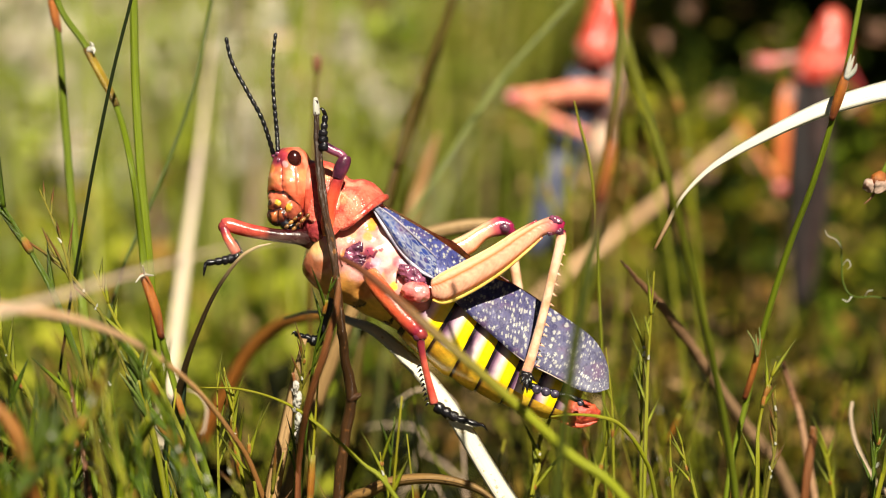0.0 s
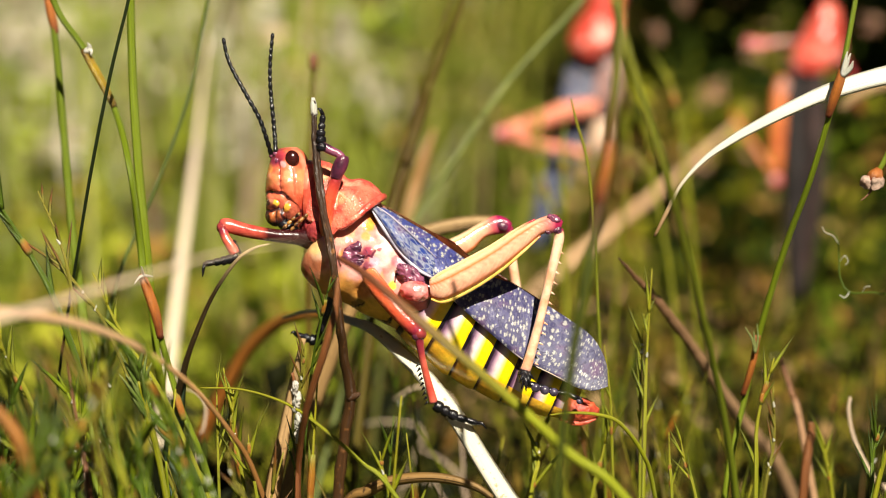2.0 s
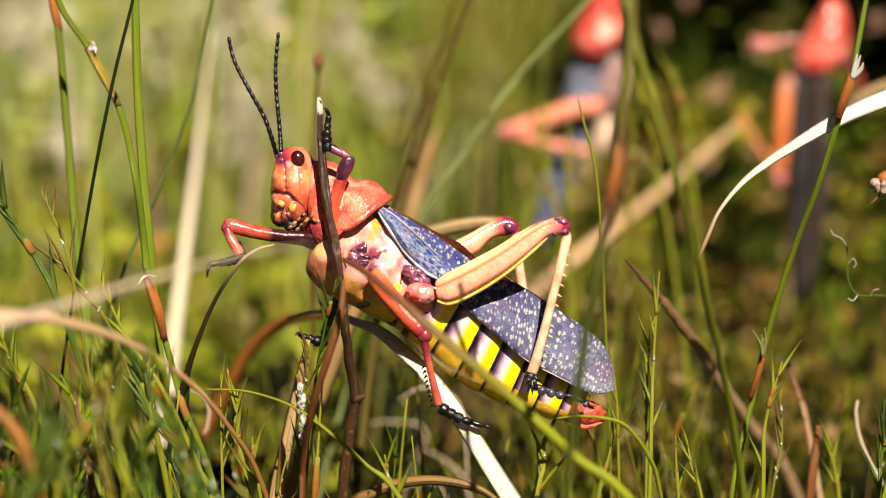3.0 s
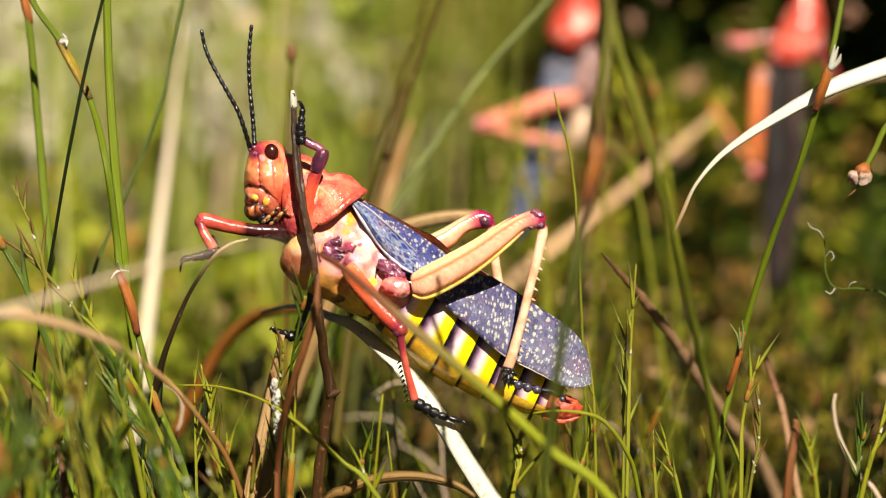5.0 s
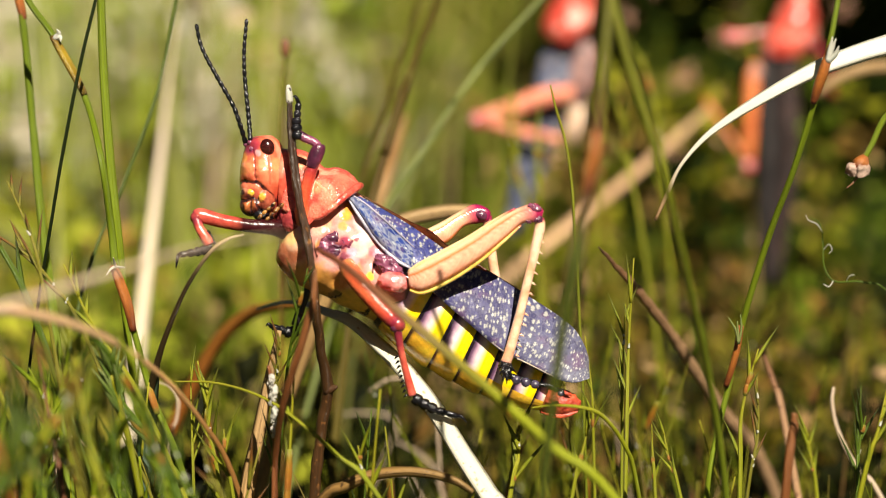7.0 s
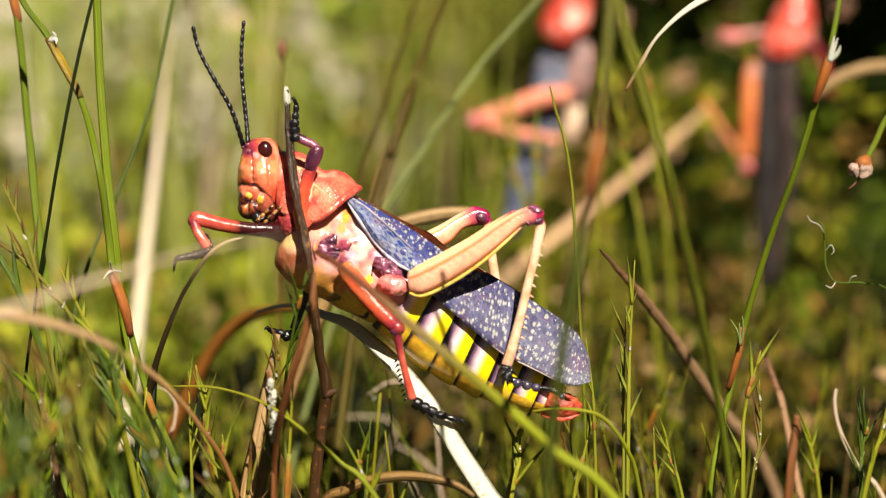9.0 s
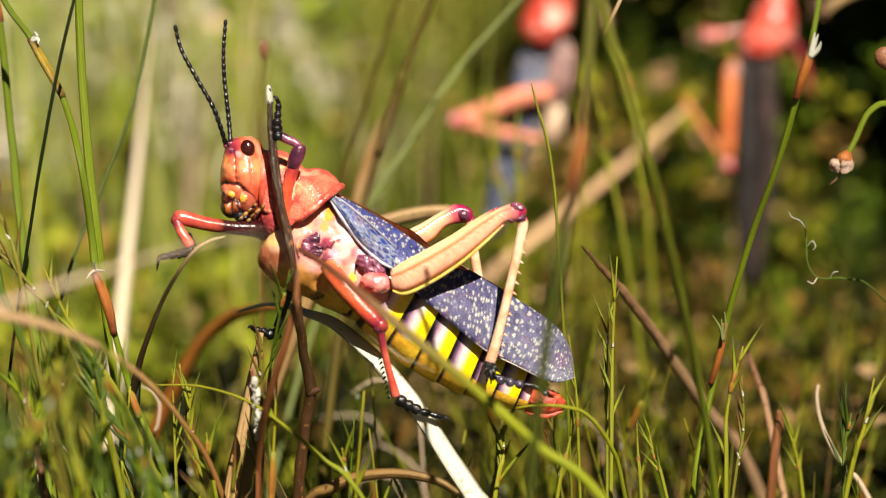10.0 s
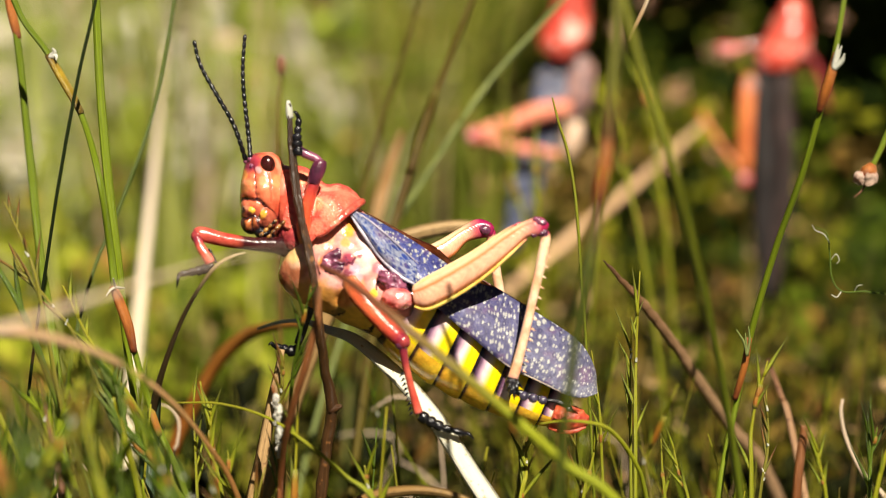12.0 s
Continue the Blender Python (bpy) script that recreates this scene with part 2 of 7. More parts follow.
WHITE, YELLOW, ORANGE, WINE, PITCH = (0.90, 0.71, 0.68), (0.92, 0.62, 0.05), (0.86, 0.33, 0.05), (0.16, 0.018, 0.055), (0.025, 0.008, 0.012)
RED = chitin("orange_red_shell", (0.56, 0.055, 0.035), (0.80, 0.155, 0.09), blotch=(0.85, 0.26, 0.17), rough=0.26, scale=260, pits=0.35)
SEAM = (0.14, 0.012, 0.03)
HEAD = chitin("head_shell", (0.70, 0.10, 0.05), (0.86, 0.22, 0.11), blotch=(0.88, 0.32, 0.20), rough=0.22, scale=300, pits=0.3, coat=0.4, stray=0.9,
              patches=[((-26.0, 0.00, 14.5), 1.5, (0.22, 0.02, 0.06), 0.95), ((-25.91, 0.00, 14.12), 0.3, (0.7, 0.5, 0.55), 0.9), ((-24.83, 0.00, 13.40), 0.55, (0.72, 0.36, 0.38), 0.8), ((-25.28, 0.00, 14.93), 0.9, (0.42, 0.04, 0.06), 0.7), ((-27.35, 0.00, 12.68), 0.8, (0.90, 0.36, 0.06), 0.7), ((-27.62, 0.00, 10.44), 0.9, (0.88, 0.28, 0.06), 0.6), ((-26.63, 0.00, 11.07), 1.0, (0.88, 0.33, 0.13), 0.5),
                       ((-24.11, 0.00, 11.79), 0.7, (0.90, 0.40, 0.20), 0.7), ((-21.95, 0.00, 11.61), 0.9, (0.88, 0.36, 0.14), 0.5), ((-21.23, 0.00, 5.13), 1.8, (0.30, 0.03, 0.04), 0.8), ((-25.01, 0.00, 3.51), 2.0, PITCH, 0.95), ((-25.91, 0.00, 6.75), 1.5, (0.30, 0.04, 0.03), 0.7)],
              lines=[([(-25.55, 0.00, 13.76), (-25.37, 0.00, 12.24), (-25.19, 0.00, 10.71), (-25.19, 0.00, 9.00)], 0.24, SEAM, 0.55), ([(-28.16, 0.00, 8.73), (-26.72, 0.00, 9.00), (-25.19, 0.00, 8.91), (-24.20, 0.00, 8.19), (-23.03, 0.00, 7.11), (-22.31, 0.00, 5.85)], 0.36, PITCH, 0.9), ([(-23.21, 0.00, 13.04), (-22.85, 0.00, 10.89), (-23.12, 0.00, 8.64)], 0.28, (0.5, 0.06, 0.03), 0.5), ([(-26.99, 0.00, 14.66), (-27.62, 0.00, 12.68), (-28.07, 0.00, 9.99)], 0.2, (0.45, 0.05, 0.02), 0.6)])
PIMPLED = chitin("pimpled_red_shell", (0.58, 0.060, 0.045), (0.80, 0.15, 0.105), blotch=(0.85, 0.28, 0.19), rough=0.24, scale=420, pits=0.5, coat=0.22, warts=2100, stray=1.2,
                 lines=[([(-17.2, 0.00, 11.2), (-16.2, 0.00, 8.8), (-16.4, 0.00, 6.4)], 0.34, (0.92, 0.50, 0.34), 0.55), ([(-16.2, 0.00, 8.8), (-14.4, 0.00, 7.6)], 0.3, (0.92, 0.48, 0.32), 0.45)],
                 patches=[((-14.03, 0.00, 6.21), 1.6, (0.86, 0.28, 0.17), 0.5), ((-16.01, 0.00, 8.01), 1.1, (0.88, 0.38, 0.16), 0.5), ((-18.53, 0.00, 11.97), 1.2, (0.9, 0.42, 0.22), 0.6), ((-16.19, 0.00, 4.41), 1.2, (0.84, 0.26, 0.16), 0.5), ((-12.06, 0.00, 8.64), 1.4, (0.84, 0.22, 0.13), 0.4)])
AMBER, PEACH, LILAC = (0.88, 0.50, 0.07), (0.88, 0.46, 0.34), (0.66, 0.42, 0.54)
FLESH = chitin("cream_pink_shell", (0.64, 0.19, 0.17), (0.84, 0.41, 0.36), blotch=(0.86, 0.38, 0.20), rough=0.18, scale=340, pits=0.35, coat=0.4, stray=1.3,
               patches=[((-20.87, 0.00, -1.89), 3.0, (0.66, 0.20, 0.085), 0.88), ((-19.2, 0.00, -0.4), 1.6, (0.88, 0.54, 0.36), 0.75), ((-22.3, 0.00, -1.6), 0.9, (0.40, 0.09, 0.05), 0.8), ((-21.95, 0.00, -3.51), 1.2, (0.40, 0.07, 0.05), 0.8), ((-19.97, 0.00, 0.45), 1.4, (0.88, 0.56, 0.22), 0.8), ((-17.45, 0.00, -5.76), 2.6, (0.76, 0.32, 0.08), 0.9), ((-14.75, 0.00, -7.11), 2.4, (0.80, 0.36, 0.07), 0.9),
                        ((-10.89, 0.00, -9.99), 3.0, AMBER, 0.95), ((-7.11, 0.00, -11.43), 3.2, AMBER, 0.95), ((-12.24, 0.00, -6.39), 1.5, (0.78, 0.26, 0.06), 0.8), ((-12.95, 0.00, -8.55), 0.7, (0.16, 0.08, 0.03), 0.85), ((-13.85, 0.00, -8.91), 0.5, (0.2, 0.1, 0.04), 0.7),
                        ((-15.65, 0.00, 1.89), 1.4, PEACH, 0.7), ((-12.77, 0.00, 4.41), 1.3, PEACH, 0.7), ((-8.73, 0.00, 2.61), 1.5, WHITE, 0.7), ((-9.36, 0.00, -1.53), 1.5, WHITE, 0.75), ((-8.46, 0.00, 0.45), 1.1, WHITE, 0.7), ((-10.80, 0.00, 4.59), 1.0, ORANGE, 0.9), ((-11.43, 0.00, 3.33), 0.9, (0.88, 0.36, 0.04), 0.9), ((-11.88, 0.00, 1.89), 0.7, (0.88, 0.34, 0.08), 0.8), ((-14.03, 0.00, 2.61), 0.9, (0.88, 0.48, 0.22), 0.5),
                        ((-15.11, 0.00, -0.99), 1.0, ORANGE, 0.7), ((-14.12, 0.00, -0.99), 1.35, (0.10, 0.014, 0.05), 0.97), ((-12.95, 0.00, -1.35), 0.9, (0.22, 0.05, 0.04), 0.9), ((-11.52, 0.00, -0.63), 1.15, (0.34, 0.04, 0.09), 0.95), ((-11.52, 0.00, -2.88), 1.0, (0.26, 0.05, 0.10), 0.9), ((-10.44, 0.00, -1.89), 0.8, LILAC, 0.8), ((-10.08, 0.00, -3.33), 0.9, LILAC, 0.7), ((-9.63, 0.00, 0.09), 0.4, (0.3, 0.05, 0.1), 0.8),
                        ((-7.02, 0.00, -1.71), 0.9, (0.66, 0.12, 0.16), 0.8), ((-6.12, 0.00, -2.25), 1.0, LILAC, 0.8), ((-5.22, 0.00, -3.51), 1.3, WINE, 0.9), ((-3.42, 0.00, -3.69), 1.5, (0.13, 0.07, 0.12), 0.95), ((-2.88, 0.00, -5.31), 2.0, (0.10, 0.03, 0.07), 0.95),
                        ((-7.74, 0.00, -5.85), 0.75, YELLOW, 0.95), ((-7.65, 0.00, -7.65), 0.7, YELLOW, 0.9), ((-2.16, 0.00, -11.61), 1.8, (0.03, 0.015, 0.02), 0.95), ((-0.72, 0.00, -9.36), 2.0, (0.03, 0.015, 0.02), 0.95)],
               lines=[([(-15.29, 0.00, -1.35), (-14.93, 0.00, 0.09), (-13.85, 0.00, 0.63)], 0.3, WINE, 0.9), ([(-14.75, 0.00, -1.80), (-13.67, 0.00, -1.53), (-12.42, 0.00, -1.62)], 0.3, PITCH, 0.95), ([(-12.06, 0.00, -1.71), (-10.80, 0.00, -1.35), (-10.26, 0.00, -0.27)], 0.25, WINE, 0.9), ([(-12.24, 0.00, -3.15), (-11.52, 0.00, -3.78), (-10.71, 0.00, -3.33)], 0.25, WINE, 0.85), ([(-7.29, 0.00, -5.31), (-7.02, 0.00, -4.05), (-5.76, 0.00, -3.87), (-4.32, 0.00, -3.33)], 0.28, PITCH, 0.9),
                      ([(-8.46, 0.00, 3.33), (-7.74, 0.00, 0.99), (-6.30, 0.00, -0.63), (-4.86, 0.00, -1.89)], 0.3, (0.30, 0.05, 0.10), 0.7), ([(-9.72, 0.00, -12.06), (-8.10, 0.00, -11.43), (-7.02, 0.00, -10.35)], 0.45, PITCH, 0.9), ([(-14.39, 0.00, -9.36), (-13.13, 0.00, -9.09), (-12.24, 0.00, -8.37)], 0.2, PITCH, 0.7)])
PLUM = chitin("plum_shell", (0.055, 0.014, 0.036), (0.27, 0.075, 0.14), rough=0.24, scale=500, pits=0.5, coat=0.3)
DARK_PLUM = chitin("dark_plum_shell", (0.030, 0.007, 0.018), (0.13, 0.022, 0.06), rough=0.3, scale=500, pits=0.5, coat=0.2)
ROSE = chitin("rose_shell", (0.50, 0.06, 0.07), (0.80, 0.28, 0.26), blotch=(0.88, 0.54, 0.54), rough=0.22, scale=380, pits=0.5, coat=0.35)
ROSE_DARK = chitin("dark_rose_shell", (0.16, 0.012, 0.02), (0.42, 0.06, 0.06), rough=0.22, scale=420, pits=0.5)
BLACK = chitin("black_shell", (0.004, 0.004, 0.005), (0.012, 0.010, 0.014), rough=0.22, scale=600, pits=0.6, coat=0.03)
BEAD = chitin("grey_violet_pad", (0.012, 0.009, 0.018), (0.10, 0.08, 0.14), rough=0.32, scale=420, pits=0.4, coat=0.15)
EYE = chitin("maroon_eye", (0.022, 0.003, 0.003), (0.06, 0.008, 0.006), rough=0.16, scale=500, pits=0.02, coat=0.8)
MOUTH = chitin("mottled_mouth", (0.14, 0.022, 0.016), (0.40, 0.09, 0.05), rough=0.22, scale=520, pits=0.5, coat=0.45, stray=0.8,
               patches=[((-26.00, 0.00, 7.38), 0.6, (0.86, 0.50, 0.06), 0.9), ((-26.99, 0.00, 8.01), 0.8, (0.60, 0.24, 0.14), 0.7), ((-24.29, 0.00, 6.57), 0.75, (0.88, 0.42, 0.06), 0.9), ((-24.47, 0.00, 7.65), 0.6, (0.70, 0.30, 0.24), 0.7), ((-27.44, 0.00, 7.29), 0.55, (0.03, 0.01, 0.01), 0.9), ((-26.45, 0.00, 6.66), 0.4, (0.05, 0.012, 0.012), 0.8),
                        ((-25.37, 0.00, 6.03), 0.5, (0.10, 0.02, 0.015), 0.8), ((-26.27, 0.00, 5.13), 1.1, (0.50, 0.15, 0.04), 0.7), ((-25.73, 0.00, 3.69), 1.2, PITCH, 0.9)],
               lines=[([(-28.07, 0.00, 6.21), (-26.81, 0.00, 6.03), (-25.55, 0.00, 6.30), (-24.83, 0.00, 6.93)], 0.3, PITCH, 0.9), ([(-26.00, 0.00, 6.03), (-25.91, 0.00, 4.05)], 0.22, PITCH, 0.8), ([(-27.53, 0.00, 5.85), (-27.17, 0.00, 4.23), (-26.09, 0.00, 3.51)], 0.35, PITCH, 0.85), ([(-24.83, 0.00, 8.55), (-24.92, 0.00, 7.11), (-25.01, 0.00, 5.49), (-24.65, 0.00, 4.41)], 0.28, PITCH, 0.85)])
LEG = chitin("coral_leg", (0.54, 0.06, 0.025), (0.80, 0.18, 0.075), rough=0.26, scale=320, pits=0.7, coat=0.3,
             along=[(0.0, (0.86, 0.34, 0.12), 0.5), (0.35, (0.7, 0.10, 0.04), 0.3), (0.55, (0.55, 0.04, 0.03), 0.6), (0.76, (0.24, 0.012, 0.04), 0.95)])
LEG_SHIN = chitin("coral_shin", (0.48, 0.05, 0.035), (0.74, 0.17, 0.11), rough=0.3, scale=360, pits=0.7, coat=0.2,
                  along=[(0.0, (0.20, 0.012, 0.04), 0.95), (0.16, (0.30, 0.02, 0.05), 0.85), (0.36, (0.66, 0.11, 0.07), 0.2), (0.8, (0.6, 0.1, 0.08), 0.3), (0.97, (0.10, 0.02, 0.03), 0.9)])
LEG_DARK = chitin("coral_leg_dark_root", (0.36, 0.03, 0.03), (0.62, 0.12, 0.075), rough=0.24, scale=320, pits=0.4, coat=0.0,
                  along=[(0.0, (0.020, 0.002, 0.003), 1.0), (0.42, (0.04, 0.004, 0.006), 1.0), (0.50, (0.4, 0.05, 0.03), 0.3), (0.78, (0.5, 0.06, 0.06), 0.2), (0.92, (0.20, 0.02, 0.04), 0.95)])
THIGH = chitin("orange_thigh_shell", (0.74, 0.25, 0.13), (0.88, 0.42, 0.26), rough=0.22, scale=300, pits=0.35, coat=0.45, ribs=26,
               around=[(0.0, (0.95, 0.66, 0.40), 0.85), (0.09, (0.93, 0.60, 0.40), 0.7), (0.145, (0.66, 0.15, 0.035), 0.95), (0.19, (0.92, 0.54, 0.40), 0.4), (0.30, (0.92, 0.52, 0.38), 0.4), (0.35, (0.66, 0.15, 0.03), 0.95), (0.41, (0.84, 0.36, 0.06), 0.85), (0.46, (0.94, 0.72, 0.06), 0.95), (0.54, (0.94, 0.72, 0.06), 0.95), (0.75, (0.9, 0.5, 0.15), 0.6)],
               along=[(0.0, (0.9, 0.5, 0.2), 0.0), (0.60, (0.85, 0.30, 0.16), 0.1), (0.72, (0.74, 0.22, 0.20), 0.6), (0.80, (0.62, 0.12, 0.18), 0.9), (0.86, (0.34, 0.014, 0.07), 1.0)])
THIGH_SHORT = chitin("orange_thigh_shell_long_knee", (0.74, 0.25, 0.13), (0.88, 0.42, 0.26), rough=0.22, scale=300, pits=0.35, coat=0.45, ribs=26,
               around=[(0.0, (0.95, 0.66, 0.40), 0.85), (0.09, (0.93, 0.60, 0.40), 0.7), (0.145, (0.66, 0.15, 0.035), 0.95), (0.19, (0.92, 0.54, 0.40), 0.4), (0.30, (0.92, 0.52, 0.38), 0.4), (0.35, (0.66, 0.15, 0.03), 0.95), (0.41, (0.84, 0.36, 0.06), 0.85), (0.46, (0.94, 0.72, 0.06), 0.95), (0.54, (0.94, 0.72, 0.06), 0.95), (0.75, (0.9, 0.5, 0.15), 0.6)],
               along=[(0.0, (0.9, 0.5, 0.2), 0.0), (0.38, (0.85, 0.34, 0.24), 0.2), (0.50, (0.62, 0.08, 0.12), 0.85), (0.60, (0.32, 0.012, 0.08), 1.0)])
KEEL_PALE = chitin("cream_keel", (0.88, 0.52, 0.22), (0.95, 0.74, 0.46), rough=0.25, scale=300, pits=0.3, along=[(0.0, (0.9, 0.6, 0.3), 0.2), (0.7, (0.9, 0.5, 0.2), 0.3), (0.9, (0.5, 0.06, 0.08), 1.0)])
KEEL = chitin("yellow_keel", (0.90, 0.55, 0.08), (0.95, 0.76, 0.22), rough=0.25, scale=300, pits=0.3, along=[(0.0, (0.9, 0.6, 0.1), 0.2), (0.8, (0.9, 0.5, 0.2), 0.4), (1.0, (0.5, 0.06, 0.08), 1.0)])
SHIN = chitin("pale_orange_shin", (0.80, 0.37, 0.21), (0.92, 0.62, 0.44), rough=0.27, scale=320, pits=0.4,
              along=[(0.0, (0.30, 0.02, 0.07), 1.0), (0.05, (0.7, 0.22, 0.12), 0.6), (0.12, (0.9, 0.55, 0.3), 0.0), (0.84, (0.85, 0.5, 0.4), 0.1), (0.94, (0.46, 0.20, 0.22), 0.7), (1.0, (0.08, 0.03, 0.05), 0.95)])
STRIPED = chitin("striped_abdomen_shell", (0.78, 0.58, 0.54), (0.86, 0.74, 0.66), rough=0.26, scale=300, pits=0.4, coat=0.35,
                 along=[(0.0, (0.006, 0.003, 0.006), 1.0), (0.17, (0.010, 0.004, 0.009), 1.0), (0.25, (0.12, 0.04, 0.11), 0.95), (0.34, (0.45, 0.26, 0.40), 0.8), (0.44, (0.84, 0.68, 0.62), 0.6), (0.52, (0.92, 0.74, 0.20), 0.9), (0.58, (0.92, 0.70, 0.01), 1.0), (1.0, (0.90, 0.66, 0.01), 1.0)])
BELLY = chitin("amber_belly_shell", (0.86, 0.46, 0.03), (0.95, 0.62, 0.05), rough=0.25, scale=700, pits=0.25, coat=0.3,
               along=[(0.0, (0.012, 0.005, 0.008), 1.0), (0.16, (0.05, 0.018, 0.02), 0.97), (0.24, (0.8, 0.36, 0.05), 0.4), (0.8, (0.92, 0.62, 0.05), 0.3), (1.0, (0.93, 0.72, 0.03), 0.8)])
TAIL = chitin("red_tail_shell", (0.30, 0.026, 0.016), (0.70, 0.12, 0.05), rough=0.4, scale=520, pits=0.9, coat=0.05)
WING = tegmen_material("slate_tegmen", [(0.0, (0.035, 0.055, 0.24)), (0.35, (0.045, 0.052, 0.20)), (0.5, (0.058, 0.052, 0.15)), (0.72, (0.080, 0.078, 0.16)), (1.0, (0.14, 0.14, 0.19))], (0.45, 0.44, 0.42), (104, 10), (0.17, 0.50), 0.10, 0.012, 0.13)
WING_BLUE = tegmen_material("blue_tegmen", [(0.0, (0.14, 0.15, 0.22)), (0.25, (0.022, 0.055, 0.24)), (1.0, (0.020, 0.040, 0.20))], (0.42, 0.44, 0.48), (11, 6), (-0.05, 0.38), 0.55, 0.03, 0.14)
EDGE = chitin("cream_edge", (0.34, 0.26, 0.24), (0.62, 0.50, 0.36), rough=0.4, scale=420, pits=0.4, coat=0.1)
MARGIN = chitin("grey_lilac_margin", (0.16, 0.14, 0.22), (0.42, 0.38, 0.46), rough=0.4, scale=420, pits=0.4, coat=0.1)
WING_BROWN = chitin("brown_tegmen", (0.13, 0.042, 0.03), (0.34, 0.13, 0.085), rough=0.4, scale=500, pits=0.5, coat=0.1)
PALPS = chitin("banded_palp", (0.07, 0.024, 0.012), (0.46, 0.21, 0.05), blotch=(0.02, 0.010, 0.008), rough=0.25, scale=900, coat=0.4)

GREEN = plant("green_culm", [(0, (0.20, 0.27, 0.012)), (0.6, (0.24, 0.31, 0.014)), (1, (0.17, 0.21, 0.012))], gloss=0.35)
GREEN_MID = plant("mid_green_culm", [(0, (0.10, 0.14, 0.015)), (1, (0.07, 0.10, 0.012))], thin=0.1)
GREEN_DARK = plant("dark_green_culm", [(0, (0.016, 0.026, 0.005)), (1, (0.012, 0.020, 0.005))], thin=0.05, rough=0.7, gloss=0.12)
TEAL = plant("bluish_green_blade", [(0, (0.03, 0.05, 0.02)), (0.5, (0.05, 0.11, 0.055)), (1, (0.04, 0.09, 0.045))], thin=0.15, rough=0.5)
GREEN_BROWN = plant("green_to_brown_culm", [(0, (0.36, 0.10, 0.05)), (0.16, (0.30, 0.11, 0.05)), (0.28, (0.34, 0.26, 0.04)), (0.38, (0.44, 0.46, 0.025)), (1, (0.38, 0.46, 0.025))])
OLIVE = plant("olive_culm", [(0, (0.28, 0.25, 0.03)), (0.20, (0.22, 0.21, 0.025)), (0.27, (0.20, 0.08, 0.03)), (0.34, (0.16, 0.07, 0.03)), (0.40, (0.10, 0.12, 0.012)), (1, (0.10, 0.13, 0.012))])
SHEATH = plant("rusty_sheath", [(0, (0.40, 0.11, 0.02)), (0.5, (0.48, 0.15, 0.025)), (1, (0.22, 0.05, 0.015))], thin=0.1)
SHEATH_GOLD = plant("golden_sheath", [(0, (0.14, 0.07, 0.01)), (0.35, (0.42, 0.27, 0.01)), (1, (0.16, 0.10, 0.01))], thin=0.1)
SHEATH_RUST = plant("golden_rust_joint", [(0, (0.30, 0.30, 0.03)), (0.3, (0.46, 0.20, 0.02)), (0.7, (0.42, 0.14, 0.02)), (1, (0.20, 0.20, 0.02))], thin=0.1)
BRACT = plant("papery_bract", [(0, (0.86, 0.83, 0.75)), (1, (0.80, 0.76, 0.66))], thin=0.3, streak=0.2)
STRAW = plant("straw_blade", [(0, (0.60, 0.38, 0.18)), (0.5, (0.58, 0.34, 0.14)), (1, (0.34, 0.17, 0.06))], spot=(0.25, 0.12, 0.06))
STRAW_WHITE = plant("pale_pinkish_straw", [(0, (0.80, 0.62, 0.46)), (0.5, (0.88, 0.74, 0.58)), (1, (0.78, 0.58, 0.40))], thin=0.08, streak=0.22)
STRAW_TAN = plant("light_tan_blade", [(0, (0.74, 0.46, 0.26)), (0.5, (0.70, 0.42, 0.22)), (1, (0.44, 0.24, 0.10))], spot=(0.34, 0.18, 0.08), streak=0.25, thin=0.08)
STRAW_PALE = plant("pale_straw", [(0, (0.78, 0.57, 0.43)), (1, (0.74, 0.52, 0.38))], streak=0.25, thin=0.1)
CREAM = plant("bleached_blade", [(0, (0.80, 0.76, 0.64)), (0.7, (0.82, 0.76, 0.62)), (0.9, (0.66, 0.54, 0.36)), (1, (0.50, 0.36, 0.20))], spot=(0.50, 0.40, 0.24), streak=0.12)
BROWN = plant("brown_twig", [(0, (0.036, 0.014, 0.007)), (0.4, (0.085, 0.034, 0.012)), (1, (0.085, 0.036, 0.013))], thin=0, spot=(0.24, 0.095, 0.03), rough=0.36, gloss=0.5)
RUSSET = plant("russet_stem", [(0, (0.28, 0.10, 0.03)), (0.5, (0.22, 0.065, 0.018)), (1, (0.18, 0.045, 0.014))], thin=0.05)
TAUPE_GREEN = plant("olive_brown_stem", [(0, (0.24, 0.20, 0.03)), (0.12, (0.20, 0.14, 0.02)), (0.35, (0.17, 0.085, 0.014)), (1, (0.22, 0.09, 0.02))], gloss=0.25)
STRAW_BROWN = plant("brown_straw", [(0, (0.598, 0.256, 0.050)), (0.5, (0.468, 0.154, 0.025)), (1, (0.312, 0.115, 0.020))], thin=0.35)
STRAW_FADE = plant("tan_blade_green_below", [(0, (0.66, 0.36, 0.16)), (0.25, (0.60, 0.32, 0.12)), (0.42, (0.22, 0.22, 0.04)), (1, (0.10, 0.12, 0.02))], thin=0.3)
STRAW_LOW = plant("brown_curled_blade", [(0, (0.34, 0.20, 0.07)), (0.4, (0.46, 0.25, 0.08)), (0.7, (0.24, 0.11, 0.03)), (1, (0.18, 0.08, 0.03))], spot=(0.10, 0.05, 0.02), streak=0.5)
